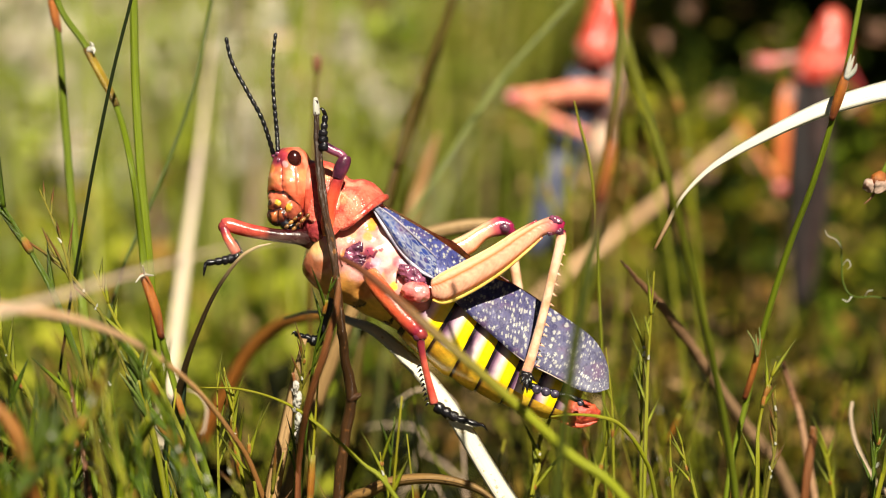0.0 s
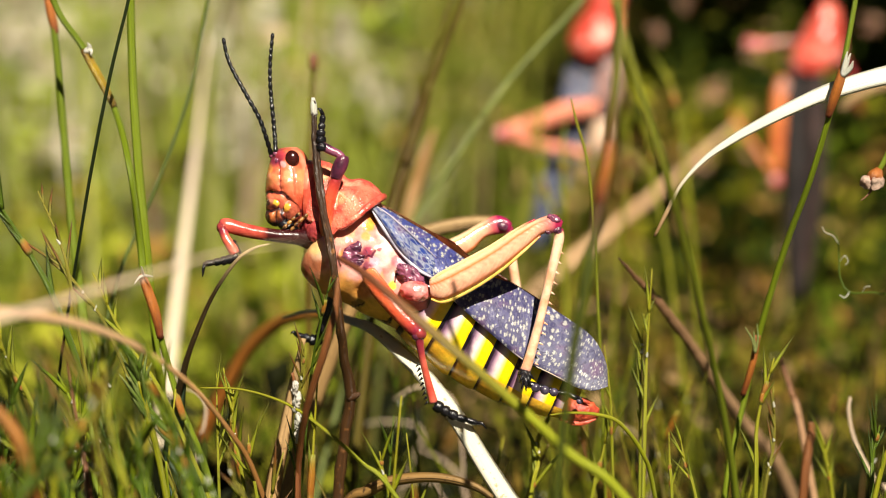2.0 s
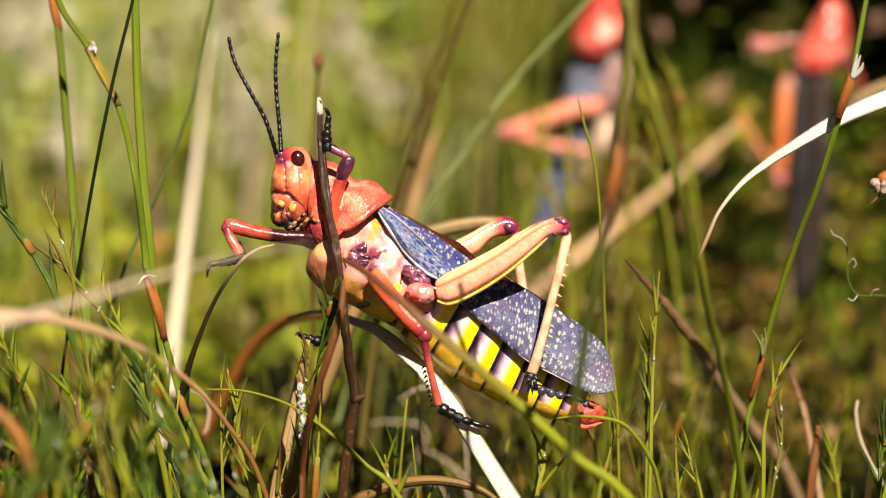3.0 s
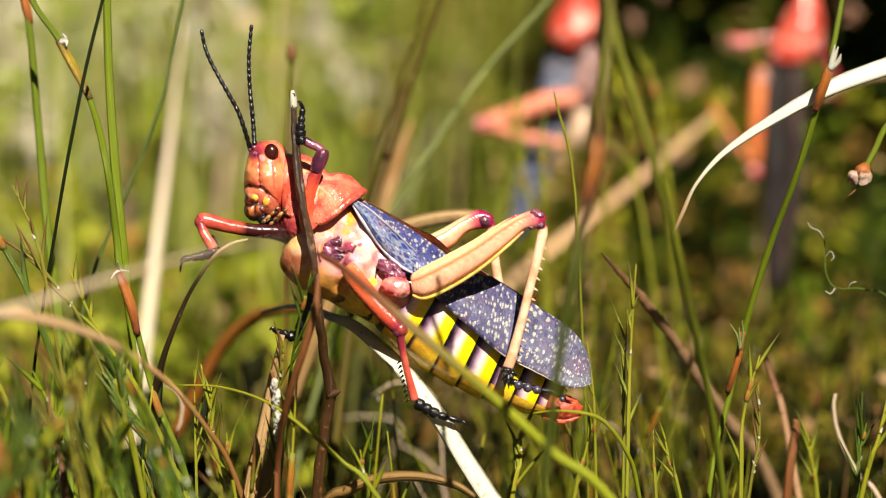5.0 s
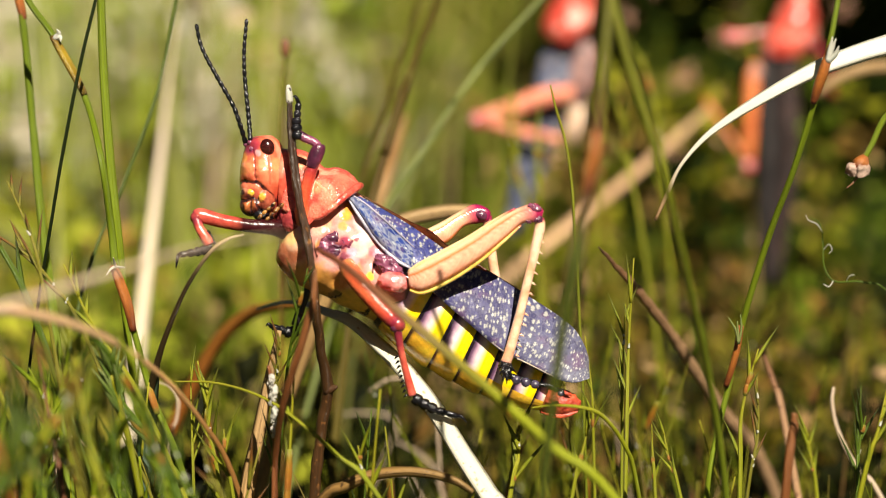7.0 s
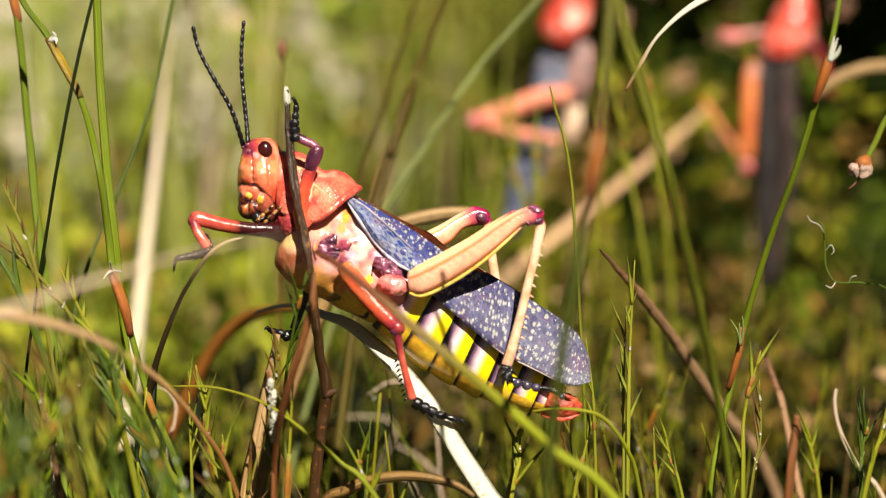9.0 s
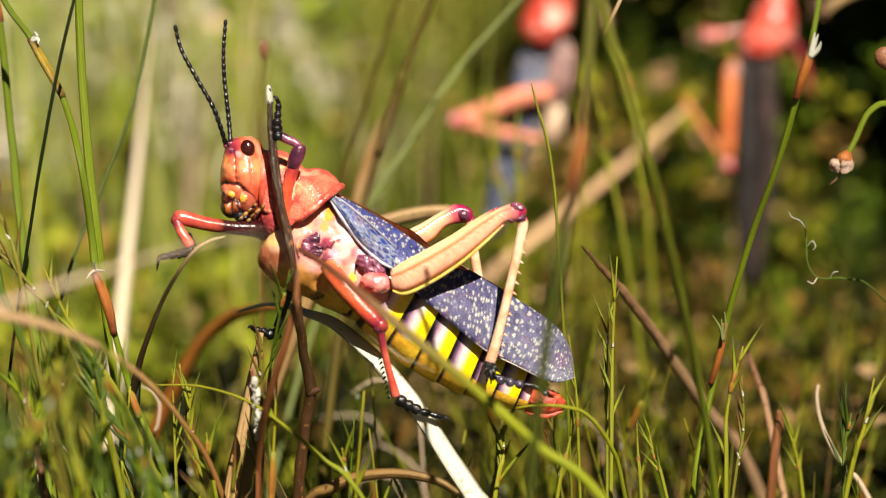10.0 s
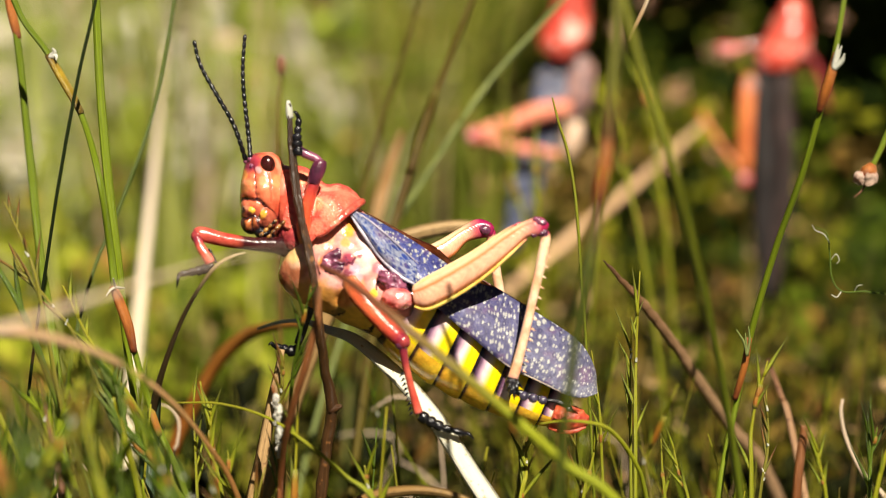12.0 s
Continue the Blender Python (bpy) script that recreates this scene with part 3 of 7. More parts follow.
STRAW_ARCH = plant("tan_arching_straw", [(0, (0.84, 0.54, 0.34)), (0.26, (0.82, 0.50, 0.28)), (0.38, (0.74, 0.40, 0.17)), (0.5, (0.54, 0.24, 0.07)), (1, (0.34, 0.14, 0.05))], spot=(0.46, 0.20, 0.08), streak=0.28, thin=0.1)
PALE_GREEN = plant("pale_green_culm", [(0, (0.42, 0.46, 0.16)), (1, (0.36, 0.42, 0.12))], thin=0.3)
REED_BROWN = plant("olive_umber_reed", [(0, (0.16, 0.13, 0.02)), (0.3, (0.11, 0.065, 0.012)), (0.6, (0.13, 0.10, 0.014)), (1, (0.10, 0.06, 0.014))], gloss=0.2)
GREEN_SUN = plant("sunlit_green_culm", [(0, (0.30, 0.28, 0.04)), (0.3, (0.26, 0.28, 0.02)), (1, (0.20, 0.29, 0.012))], thin=0.2)
TAUPE = plant("dry_taupe_twig", [(0, (0.12, 0.05, 0.03)), (0.12, (0.34, 0.16, 0.08)), (0.4, (0.56, 0.32, 0.18)), (1, (0.58, 0.36, 0.22))], thin=0.05, spot=(0.12, 0.05, 0.03), gloss=0.3)
TIPPED = plant("twig_with_straw_tip", [(0, (0.78, 0.62, 0.38)), (0.14, (0.60, 0.42, 0.22)), (0.26, (0.05, 0.028, 0.010)), (0.6, (0.028, 0.018, 0.008)), (1, (0.018, 0.028, 0.012))], thin=0.0, rough=0.3)
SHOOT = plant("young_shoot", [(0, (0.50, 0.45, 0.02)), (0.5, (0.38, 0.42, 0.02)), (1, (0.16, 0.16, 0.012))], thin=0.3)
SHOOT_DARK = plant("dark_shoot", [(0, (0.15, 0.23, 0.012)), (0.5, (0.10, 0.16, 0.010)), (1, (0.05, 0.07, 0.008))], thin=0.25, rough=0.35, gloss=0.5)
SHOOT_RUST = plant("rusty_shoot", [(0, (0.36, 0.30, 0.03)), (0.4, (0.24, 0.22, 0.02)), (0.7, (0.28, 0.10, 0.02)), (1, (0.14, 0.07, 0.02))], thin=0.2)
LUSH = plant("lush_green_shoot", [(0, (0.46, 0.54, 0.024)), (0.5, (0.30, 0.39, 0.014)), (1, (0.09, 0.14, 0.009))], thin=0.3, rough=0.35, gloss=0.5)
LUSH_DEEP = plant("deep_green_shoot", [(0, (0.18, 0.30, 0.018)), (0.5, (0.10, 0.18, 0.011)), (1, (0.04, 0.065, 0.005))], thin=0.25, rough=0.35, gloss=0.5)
BLADE_SHEEN = plant("pale_sheen_blade", [(0, (0.16, 0.24, 0.04)), (0.5, (0.22, 0.32, 0.06)), (1, (0.44, 0.50, 0.18))], thin=0.25, rough=0.3)
SEED = plant("woolly_seed", [(0, (0.80, 0.75, 0.68)), (1, (0.74, 0.68, 0.60))], thin=0.3, streak=0.25, spot=(0.30, 0.22, 0.18))
BUD = plant("brown_bud", [(0, (0.26, 0.09, 0.05)), (1, (0.42, 0.18, 0.09))], thin=0.1)
BUD_PALE = plant("papery_bud", [(0, (0.56, 0.26, 0.17)), (0.5, (0.80, 0.56, 0.46)), (1, (0.66, 0.38, 0.28))], thin=0.3)


# ---- shapes ----
def spline(points, steps):
    """Catmull-Rom through rows of numbers."""
    p = np.array(points, float)
    if len(p) == 2:
        return p[0] + (p[1] - p[0]) * np.linspace(0, 1, steps + 1)[:, None]
    q = np.vstack([2 * p[0] - p[1], p, 2 * p[-1] - p[-2]])
    out = []
    for k in range(1, len(q) - 2):
        a, b, c, d = q[k - 1:k + 3]
        for t in np.arange(steps) / steps:
            out.append(0.5 * (2 * b + (c - a) * t + (2 * a - 5 * b + 4 * c - d) * t * t + (3 * b - a - 3 * c + d) * t ** 3))
    out.append(p[-1])
    return np.array(out)


def mesh_of(name, verts, faces, uvs=None, smooth=True):
    me = bpy.data.meshes.new(name)
    me.from_pydata([tuple(v) for v in verts], [], faces)
    if uvs is not None:
        layer = me.uv_layers.new(name="UVMap")
        index = np.empty(len(me.loops), dtype=np.int32)
        me.loops.foreach_get("vertex_index", index)
        layer.data.foreach_set("uv", np.asarray(uvs, np.float32)[index].ravel())
    me.polygons.foreach_set("use_smooth", [smooth] * len(me.polygons))
    return me


def skin(loops, closed=True):
    """Vertices, faces and UVs that join equal loops one after another; ends are capped when closed."""
    n, k = len(loops), len(loops[0])
    verts = np.vstack(loops)
    faces = []
    for i in range(n - 1):
        for j in range(k if closed else k - 1):
            a, b = i * k + j, i * k + (j + 1) % k
            faces.append((a, b, b + k, a + k))
    if closed:
        faces.append(tuple(range(k - 1, -1, -1)))
        faces.append(tuple((n - 1) * k + j for j in range(k)))
    uvs = np.stack([np.repeat(np.linspace(0, 1, n), k), np.tile(np.arange(k) / k, n)], 1)
    return verts, faces, uvs


def sweep(points, radii, sides=8, steps=5, flat=1.0, side=None):
    """A tube through points with radii; flat squeezes it across the direction side."""
    rows = spline([(*p, r) for p, r in zip(points, radii)], steps)
    mid, rad = rows[:, :3], np.maximum(rows[:, 3], 1e-5)
    tang = np.gradient(mid, axis=0)
    tang /= np.linalg.norm(tang, axis=1)[:, None] + 1e-12
    up = np.array(side if side is not None else (0.13, -0.9, 0.4), float)
    loops = []
    ang = np.arange(sides) * 2 * math.pi / sides
    for c, r, t in zip(mid, rad, tang):
        a = up - t * (up @ t)
        a /= np.linalg.norm(a) + 1e-12
        b = np.cross(t, a)
        loops.append(c + r * (flat * np.cos(ang)[:, None] * a + np.sin(ang)[:, None] * b))
    return skin(loops)


def blade(points, widths, facing, thick=0.12, steps=6, fold=0.18):
    """A flat leaf through points, with a shallow keel; facing is the way its face looks."""
    rows = spline([(*p, w) for p, w in zip(points, widths)], steps)
    mid, wid = rows[:, :3], np.maximum(rows[:, 3], 2e-5)
    tang = np.gradient(mid, axis=0)
    tang /= np.linalg.norm(tang, axis=1)[:, None] + 1e-12
    loops = []
    for c, w, t in zip(mid, wid, tang):
        n = np.array(facing, float)
        n -= t * (n @ t)
        n /= np.linalg.norm(n) + 1e-12
        b = np.cross(t, n)
        h = w * thick
        loops.append(np.array([c - b * w / 2, c - b * w / 4 + n * (w * fold / 2 + h), c + n * (w * fold + h), c + b * w / 4 + n * (w * fold / 2 + h), c + b * w / 2,
                               c + b * w / 4 + n * (w * fold / 2 - h), c + n * (w * fold - h), c - b * w / 4 + n * (w * fold / 2 - h)]))
    return skin(loops)


def trunk(rings, sides=28, steps=4, power=1.0):
    """A body through rings (top, bottom, half width): each ring stands across the body from top to bottom."""
    rows = spline([(*t, *b, w) for t, b, w in rings], steps)
    ang = np.arange(sides) * 2 * math.pi / sides
    loops = []
    for r in rows:
        mid, half = (r[:3] + r[3:6]) / 2, (r[:3] - r[3:6]) / 2
        c, s = np.cos(ang), -np.sin(ang)
        c, s = np.sign(c) * np.abs(c) ** power, np.sign(s) * np.abs(s) ** power
        loops.append(mid + c[:, None] * half + s[:, None] * np.array((0, r[6], 0)))
    return skin(loops)


def sculpted(shape, marks):
    """Raises (+) or sinks (-) the surface round marks (place, radius, height), alike on both sides of the body."""
    v, f, u = shape
    normal = np.zeros_like(v)
    quads = np.array([q for q in f if len(q) == 4])
    n = np.cross(v[quads[:, 2]] - v[quads[:, 0]], v[quads[:, 3]] - v[quads[:, 1]])
    for k in range(4):
        np.add.at(normal, quads[:, k], n)
    normal /= np.linalg.norm(normal, axis=1)[:, None] + 1e-12
    if ((v - v.mean(axis=0)) * normal).sum() < 0:
        normal = -normal
    push = np.zeros(len(v))
    for place, radius, height in marks:
        d = np.hypot(v[:, 0] - place[0], v[:, 2] - place[2]) / radius
        push += height * np.exp(-d * d)
    return v + normal * push[:, None], f, u


def wrinkled(shape, amount, scale):
    """Folds and creases in a soft skin."""
    v, f, u = shape
    push = np.array([abs(noise.noise(Vector(p) * scale)) + 0.5 * abs(noise.noise(Vector(p) * scale * 2.1 + Vector((7, 3, 1)))) for p in v])
    out = v - v.mean(axis=0)
    out /= np.linalg.norm(out, axis=1)[:, None] + 1e-12
    return v - out * (push * amount)[:, None], f, u


def joined(*pieces):
    verts, faces, uvs, k = [], [], [], 0
    for v, f, u in pieces:
        verts.append(v)
        faces += [tuple(i + k for i in face) for face in f]
        uvs.append(u)
        k += len(v)
    return np.vstack(verts), faces, np.vstack(uvs)


def ball(centre, radii, turn=0.0, sides=14, rings=9):
    """An ellipsoid, turned about the y axis by degrees."""
    loops = []
    ca, sa = math.cos(radians(turn)), math.sin(radians(turn))
    for i in range(rings + 1):
        a = math.pi * min(max(i / rings, 0.02), 0.98)
        ring = []
        for j in range(sides):
            b = 2 * math.pi * j / sides
            x, y, z = radii[0] * math.sin(a) * math.cos(b), radii[1] * math.sin(a) * math.sin(b), radii[2] * math.cos(a)
            ring.append((centre[0] + x * ca + z * sa, centre[1] + y, centre[2] - x * sa + z * ca))
        loops.append(np.array(ring))
    return skin(loops)


def part(name, shape, material, parent, label="", unit=0.001, smooth=True):
    """One mesh under a thing or a part; shapes of the insects are in millimetres."""
    v, f, u = shape
    me = mesh_of(name, np.asarray(v) * unit, f, u, smooth)
    me.materials.append(material)
    ob = new(name, me)
    ob.parent = parent
    if label:
        tagged(ob, label=label)
    return ob


def thing(name, shape, material, label, category, group="", kind=""):
    """One mesh in metres as a top-level thing."""
    v, f, u = shape
    me = mesh_of(name, v, f, u)
    me.materials.append(material)
    return tagged(new(name, me), label=label, category=category, group=group, kind=kind)


# ---- ground ----
def build_ground():
    m, nodes, links, bsdf = nodes_of("sandy_soil_with_litter")
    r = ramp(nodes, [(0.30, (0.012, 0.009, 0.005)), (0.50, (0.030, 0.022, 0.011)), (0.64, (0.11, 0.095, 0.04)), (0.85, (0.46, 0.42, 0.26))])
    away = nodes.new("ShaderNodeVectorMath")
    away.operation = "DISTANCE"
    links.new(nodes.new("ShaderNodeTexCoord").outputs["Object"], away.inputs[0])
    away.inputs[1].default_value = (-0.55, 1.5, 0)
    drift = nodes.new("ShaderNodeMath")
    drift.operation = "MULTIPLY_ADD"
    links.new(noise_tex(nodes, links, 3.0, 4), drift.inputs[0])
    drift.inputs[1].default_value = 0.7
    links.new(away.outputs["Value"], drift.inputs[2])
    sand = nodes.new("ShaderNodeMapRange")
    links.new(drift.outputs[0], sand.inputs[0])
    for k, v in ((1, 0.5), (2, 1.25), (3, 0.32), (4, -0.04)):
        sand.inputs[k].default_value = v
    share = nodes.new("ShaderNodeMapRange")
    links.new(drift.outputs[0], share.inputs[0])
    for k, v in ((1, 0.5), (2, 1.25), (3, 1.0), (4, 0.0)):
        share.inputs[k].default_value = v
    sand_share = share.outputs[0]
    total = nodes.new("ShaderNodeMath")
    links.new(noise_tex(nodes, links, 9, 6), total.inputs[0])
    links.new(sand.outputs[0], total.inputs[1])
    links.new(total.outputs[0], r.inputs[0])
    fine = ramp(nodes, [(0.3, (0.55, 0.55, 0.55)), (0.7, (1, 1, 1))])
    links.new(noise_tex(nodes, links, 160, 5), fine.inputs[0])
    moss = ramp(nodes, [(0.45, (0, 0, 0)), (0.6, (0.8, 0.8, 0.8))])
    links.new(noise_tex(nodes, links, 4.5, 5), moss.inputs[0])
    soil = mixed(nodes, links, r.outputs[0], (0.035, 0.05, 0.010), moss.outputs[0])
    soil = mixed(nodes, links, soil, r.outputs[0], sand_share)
    links.new(mixed(nodes, links, soil, fine.outputs[0], 1.0, "MULTIPLY"), bsdf.inputs["Base Color"])
    bsdf.inputs["Roughness"].default_value = 0.9
    bumped(nodes, links, bsdf, noise_tex(nodes, links, 120, 6), 0.8, 0.004)
    near = np.concatenate([-np.geomspace(400, 1.6, 12), np.linspace(-1.5, 1.5, 61), np.geomspace(1.6, 400, 12)])
    verts, faces, k = [], [], len(near)
    for y in near:
        for x in near:
            z = 0.006 * noise.noise(Vector((x * 9, y * 9, 0))) if abs(x) < 3 and abs(y) < 3 else 0.0
            verts.append((x, y + 0.5, z))
    for i in range(k - 1):
        for j in range(k - 1):
            a = i * k + j
            faces.append((a, a + 1, a + k + 1, a + k))
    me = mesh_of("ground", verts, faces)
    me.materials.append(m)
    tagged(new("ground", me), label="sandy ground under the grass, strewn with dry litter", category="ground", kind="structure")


build_ground()


# ---- the large grasshopper ----
def add_spines(parent, a, b, radius, count, out, length, material):
    """Small thorns along a shin, from a to b, pointing towards out."""
    a, b, out = np.array(a), np.array(b), np.array(out, float)
    for k in range(count):
        p = a + (b - a) * (k + 0.5) / count + out * radius
        tip = p + out * length + (b - a) / np.linalg.norm(b - a) * length * 0.6
        part("spine", sweep([p, (p + tip) / 2, tip], [0.24, 0.15, 0.03], 5, 2), material, parent)


def add_foot(parent, points, sizes, claw, material, label):
    """A row of swollen pads that ends in two claws."""
    mid, rad = [], []
    for (a, b), s in zip(zip(points[:-1], points[1:]), sizes):
        a, b = np.array(a), np.array(b)
        for f, g in ((0.0, 0.76), (0.2, 0.95), (0.5, 1.0), (0.8, 0.98)):
            mid.append(a + (b - a) * f)
            rad.append(s * g)
    mid.append(np.array(points[-1]))
    rad.append(sizes[-1] * 0.6)
    part("tarsus", sweep(mid, rad, 10, 2), material, parent, label)
    end, c = np.array(points[-1]), np.array(claw)
    for y in (-0.5, 0.5):
        part("claw", sweep([end, end + c * 0.5 + (0, y, 0.25), end + c + (0, y, -0.35)], [0.34, 0.26, 0.05], 6, 3), BLACK, parent)


def feeler(points, beads, r0, r1):
    """A beaded antenna."""
    rows = spline(points, 12)
    s = np.concatenate([[0], np.cumsum(np.linalg.norm(np.diff(rows, axis=0), axis=1))])
    pts, rad = [], []
    for k in range(beads * 5 + 1):
        f = k / (beads * 5)
        pts.append([np.interp(f * s[-1], s, rows[:, i]) for i in range(3)])
        r = r0 + (r1 - r0) * f
        rad.append(r * (0.62, 0.96, 1.04, 1.06, 0.98)[k % 5])
    rad[-1] = r1 * 0.3
    return sweep(pts, rad, 10, 1)


def wing_sheet(upper, lower, y_upper, y_lower, bulge, thick=0.22, n=40, m=12):
    """A curved forewing between its upper and lower edge; y gives how far each edge stands off the body's middle."""
    a, b = spline(upper, 10), spline(lower, 10)
    ta, tb = np.linspace(0, 1, len(a)), np.linspace(0, 1, len(b))
    t = np.linspace(0, 1, n)
    ua = np.stack([np.interp(t, ta, a[:, i]) for i in range(3)], 1)
    ub = np.stack([np.interp(t, tb, b[:, i]) for i in range(3)], 1)
    loops, front, back = [], [], []
    for k in range(n):
        f = np.linspace(0, 1, m)[:, None]
        row = ua[k] + (ub[k] - ua[k]) * f
        low = float(np.interp(t[k], (0.0, 0.45, 1.0), y_lower))
        row[:, 1] = y_upper + (low - y_upper) * f[:, 0] + bulge * np.sin(f[:, 0] * math.pi) * math.sin(math.pi * min(0.95, 0.12 + 0.85 * t[k]))
        row[:, 1] += 0.06 * np.sin(f[:, 0] * 34) + 0.25 * math.sin(t[k] * 9) * f[:, 0]
        front.append(row + (0, -thick / 2, 0))
        back.append(row[::-1] + (0, thick / 2, 0))
        loops.append(np.vstack([front[-1], back[-1]]))
    v, f, u = skin(loops)
    k = 2 * m
    u = u.copy()
    u[:, 1] = np.tile(np.concatenate([np.linspace(0, 1, m), np.linspace(1, 0, m)]), n)
    return v, f, u


def build_grasshopper():
    body = tagged(new("grasshopper"), category="grasshopper",
                  label="orange-red grasshopper with slate-blue spotted wings clinging to a brown twig")
    body.matrix_world = pose(0, 0, 0.13, -12.0)

    # thorax
    shape = trunk([((-17.63, 0.00, 5.04), (-21.95, 0.00, -0.36), 3.4), ((-15.47, 0.00, 8.19), (-22.31, 0.00, -3.69), 5.2), ((-11.61, 0.00, 8.64), (-19.43, 0.00, -6.84), 6.6), ((-7.56, 0.00, 5.31), (-14.03, 0.00, -9.36), 7.2), ((-3.51, 0.00, 1.53), (-8.46, 0.00, -12.33), 7.4), ((0.54, 0.00, -2.25), (-4.14, 0.00, -14.48), 7.0)], 96, 16)
    thorax = part("thorax", sculpted(shape, [((-13.85, 0.00, -1.17), 1.5, -0.7), ((-13.31, 0.00, -0.81), 0.8, 0.55), ((-14.57, 0.00, -0.99), 0.5, 0.3), ((-11.16, 0.00, -0.54), 0.9, 0.75), ((-11.52, 0.00, -2.70), 0.95, 0.7), ((-12.51, 0.00, -1.89), 0.5, -0.5), ((-10.08, 0.00, -1.71), 0.7, -0.4),
                                             ((-15.47, 0.00, 0.09), 1.3, 0.45), ((-12.06, 0.00, 3.69), 1.8, 0.5), ((-10.44, 0.00, 5.04), 0.9, -0.35), ((-9.00, 0.00, 0.09), 1.6, 0.5), ((-9.72, 0.00, 2.61), 0.8, -0.4), ((-7.20, 0.00, -3.51), 0.9, -0.5), ((-5.76, 0.00, -3.33), 1.0, 0.6), ((-4.41, 0.00, -4.05), 0.5, -0.5),
                                             ((-4.14, 0.00, -5.13), 0.9, 0.6), ((-2.88, 0.00, -5.31), 0.8, -0.4), ((-6.12, 0.00, -4.77), 0.5, -0.4), ((-7.74, 0.00, -6.66), 1.1, 0.5), ((-14.75, 0.00, -4.05), 2.0, 0.5), ((-16.55, 0.00, -3.51), 0.9, -0.5), ((-18.80, 0.00, -1.26), 1.6, 0.5), ((-12.95, 0.00, -6.66), 0.8, -0.5),
                                             ((-16.55, 0.00, -6.39), 1.5, 0.4), ((-12.06, 0.00, -9.36), 1.6, 0.4), ((-9.36, 0.00, -9.99), 0.8, -0.4), ((-13.67, 0.00, 1.89), 0.7, -0.35), ((-17.45, 0.00, 1.89), 0.8, -0.4)]), FLESH, body, "cream, pink and orange thorax with plum-coloured pits")
    part("pleural_pit", sculpted(wrinkled(ball((-12.75, -6.45, -0.97), (3.3, 1.05, 2.4), -8, 64, 44), 0.9, 0.75), [((-14.21, 0.00, -0.45), 0.6, -0.35), ((-13.85, 0.00, -1.71), 0.5, -0.4), ((-12.95, 0.00, -1.53), 0.5, -0.5), ((-12.33, 0.00, -0.54), 0.4, -0.5), ((-13.49, 0.00, 0.09), 0.5, 0.25), ((-14.57, 0.00, -1.17), 0.5, 0.3), ((-11.34, 0.00, -0.45), 0.7, 0.35), ((-12.06, 0.00, -1.71), 0.45, -0.4), ((-10.80, 0.00, -1.17), 0.4, -0.25)]), PLUM, thorax, "glossy plum-coloured pit with folded skin")
    for p, r, turn in (((-11.32, -6.95, -2.83), (1.05, 0.5, 1.2), 30), ((-12.38, -6.75, -2.21), (0.8, 0.45, 1.0), 10), ((-3.19, -6.30, -3.72), (1.7, 0.6, 1.3), 45), ((-5.13, -6.80, -3.27), (1.2, 0.5, 0.7), 30)):
        part("pleural_lobe", wrinkled(ball(p, r, turn, 36, 26), 0.5, 0.9), PLUM, thorax, "glossy plum-coloured lobe")
    for a, m, b, r in (((-14.88, -6.20, -1.68), (-14.69, -6.50, 0.00), (-13.28, -6.40, 0.62), 0.42), ((-12.75, -6.40, 0.27), (-11.41, -6.70, 0.62), (-10.17, -6.80, -0.09), 0.34), ((-14.52, -6.30, -2.04), (-13.27, -6.80, -1.77), (-12.12, -6.80, -1.86), 0.34), ((-7.08, -6.60, -5.04), (-6.19, -7.00, -3.80), (-4.42, -6.80, -2.92), 0.36),
                       ((-6.37, -6.70, -4.33), (-5.13, -7.10, -3.62), (-3.54, -6.80, -3.63), 0.5)):
        part("pleural_fold", sweep([a, m, b], [r * 0.5, r, r * 0.5], 10, 6), PLUM, thorax, "glossy plum-coloured fold of skin")
    for a, b, r in (((-14.96, -6.40, 1.42), (-15.75, -6.60, -2.57), 0.3),):
        mid = (np.array(a) + np.array(b)) / 2 + (-0.6, -0.3, 0)
        part("pleural_ridge", sweep([a, mid, b], [r * 0.5, r, r * 0.4], 8, 6), FLESH, thorax)

    # pronotum: a saddle over the thorax, with a flared hind rim
    def saddle(rings):
        loops = []
        for row in spline([(*t, *b, w) for t, b, w in rings], 8):
            mid, half, w = row[3:6], row[:3] - row[3:6], row[6]
            outer = [mid + math.cos(a) * half + np.array((0, -math.sin(a) * w, 0)) for a in np.linspace(-1.75, 1.75, 49)]
            inner = [mid + math.cos(a) * half * 0.90 + np.array((0, -math.sin(a) * (w - 0.5), 0)) for a in np.linspace(1.75, -1.75, 49)]
            loops.append(np.array(outer + inner))
        v, f, u = skin(loops)
        lumps = np.array([noise.noise(Vector(p) * 1.1) + 0.6 * noise.noise(Vector(p) * 2.3) for p in v])
        out = v - v.mean(axis=0)
        out /= np.linalg.norm(out, axis=1)[:, None]
        return v + out * (0.10 * lumps)[:, None], f, u

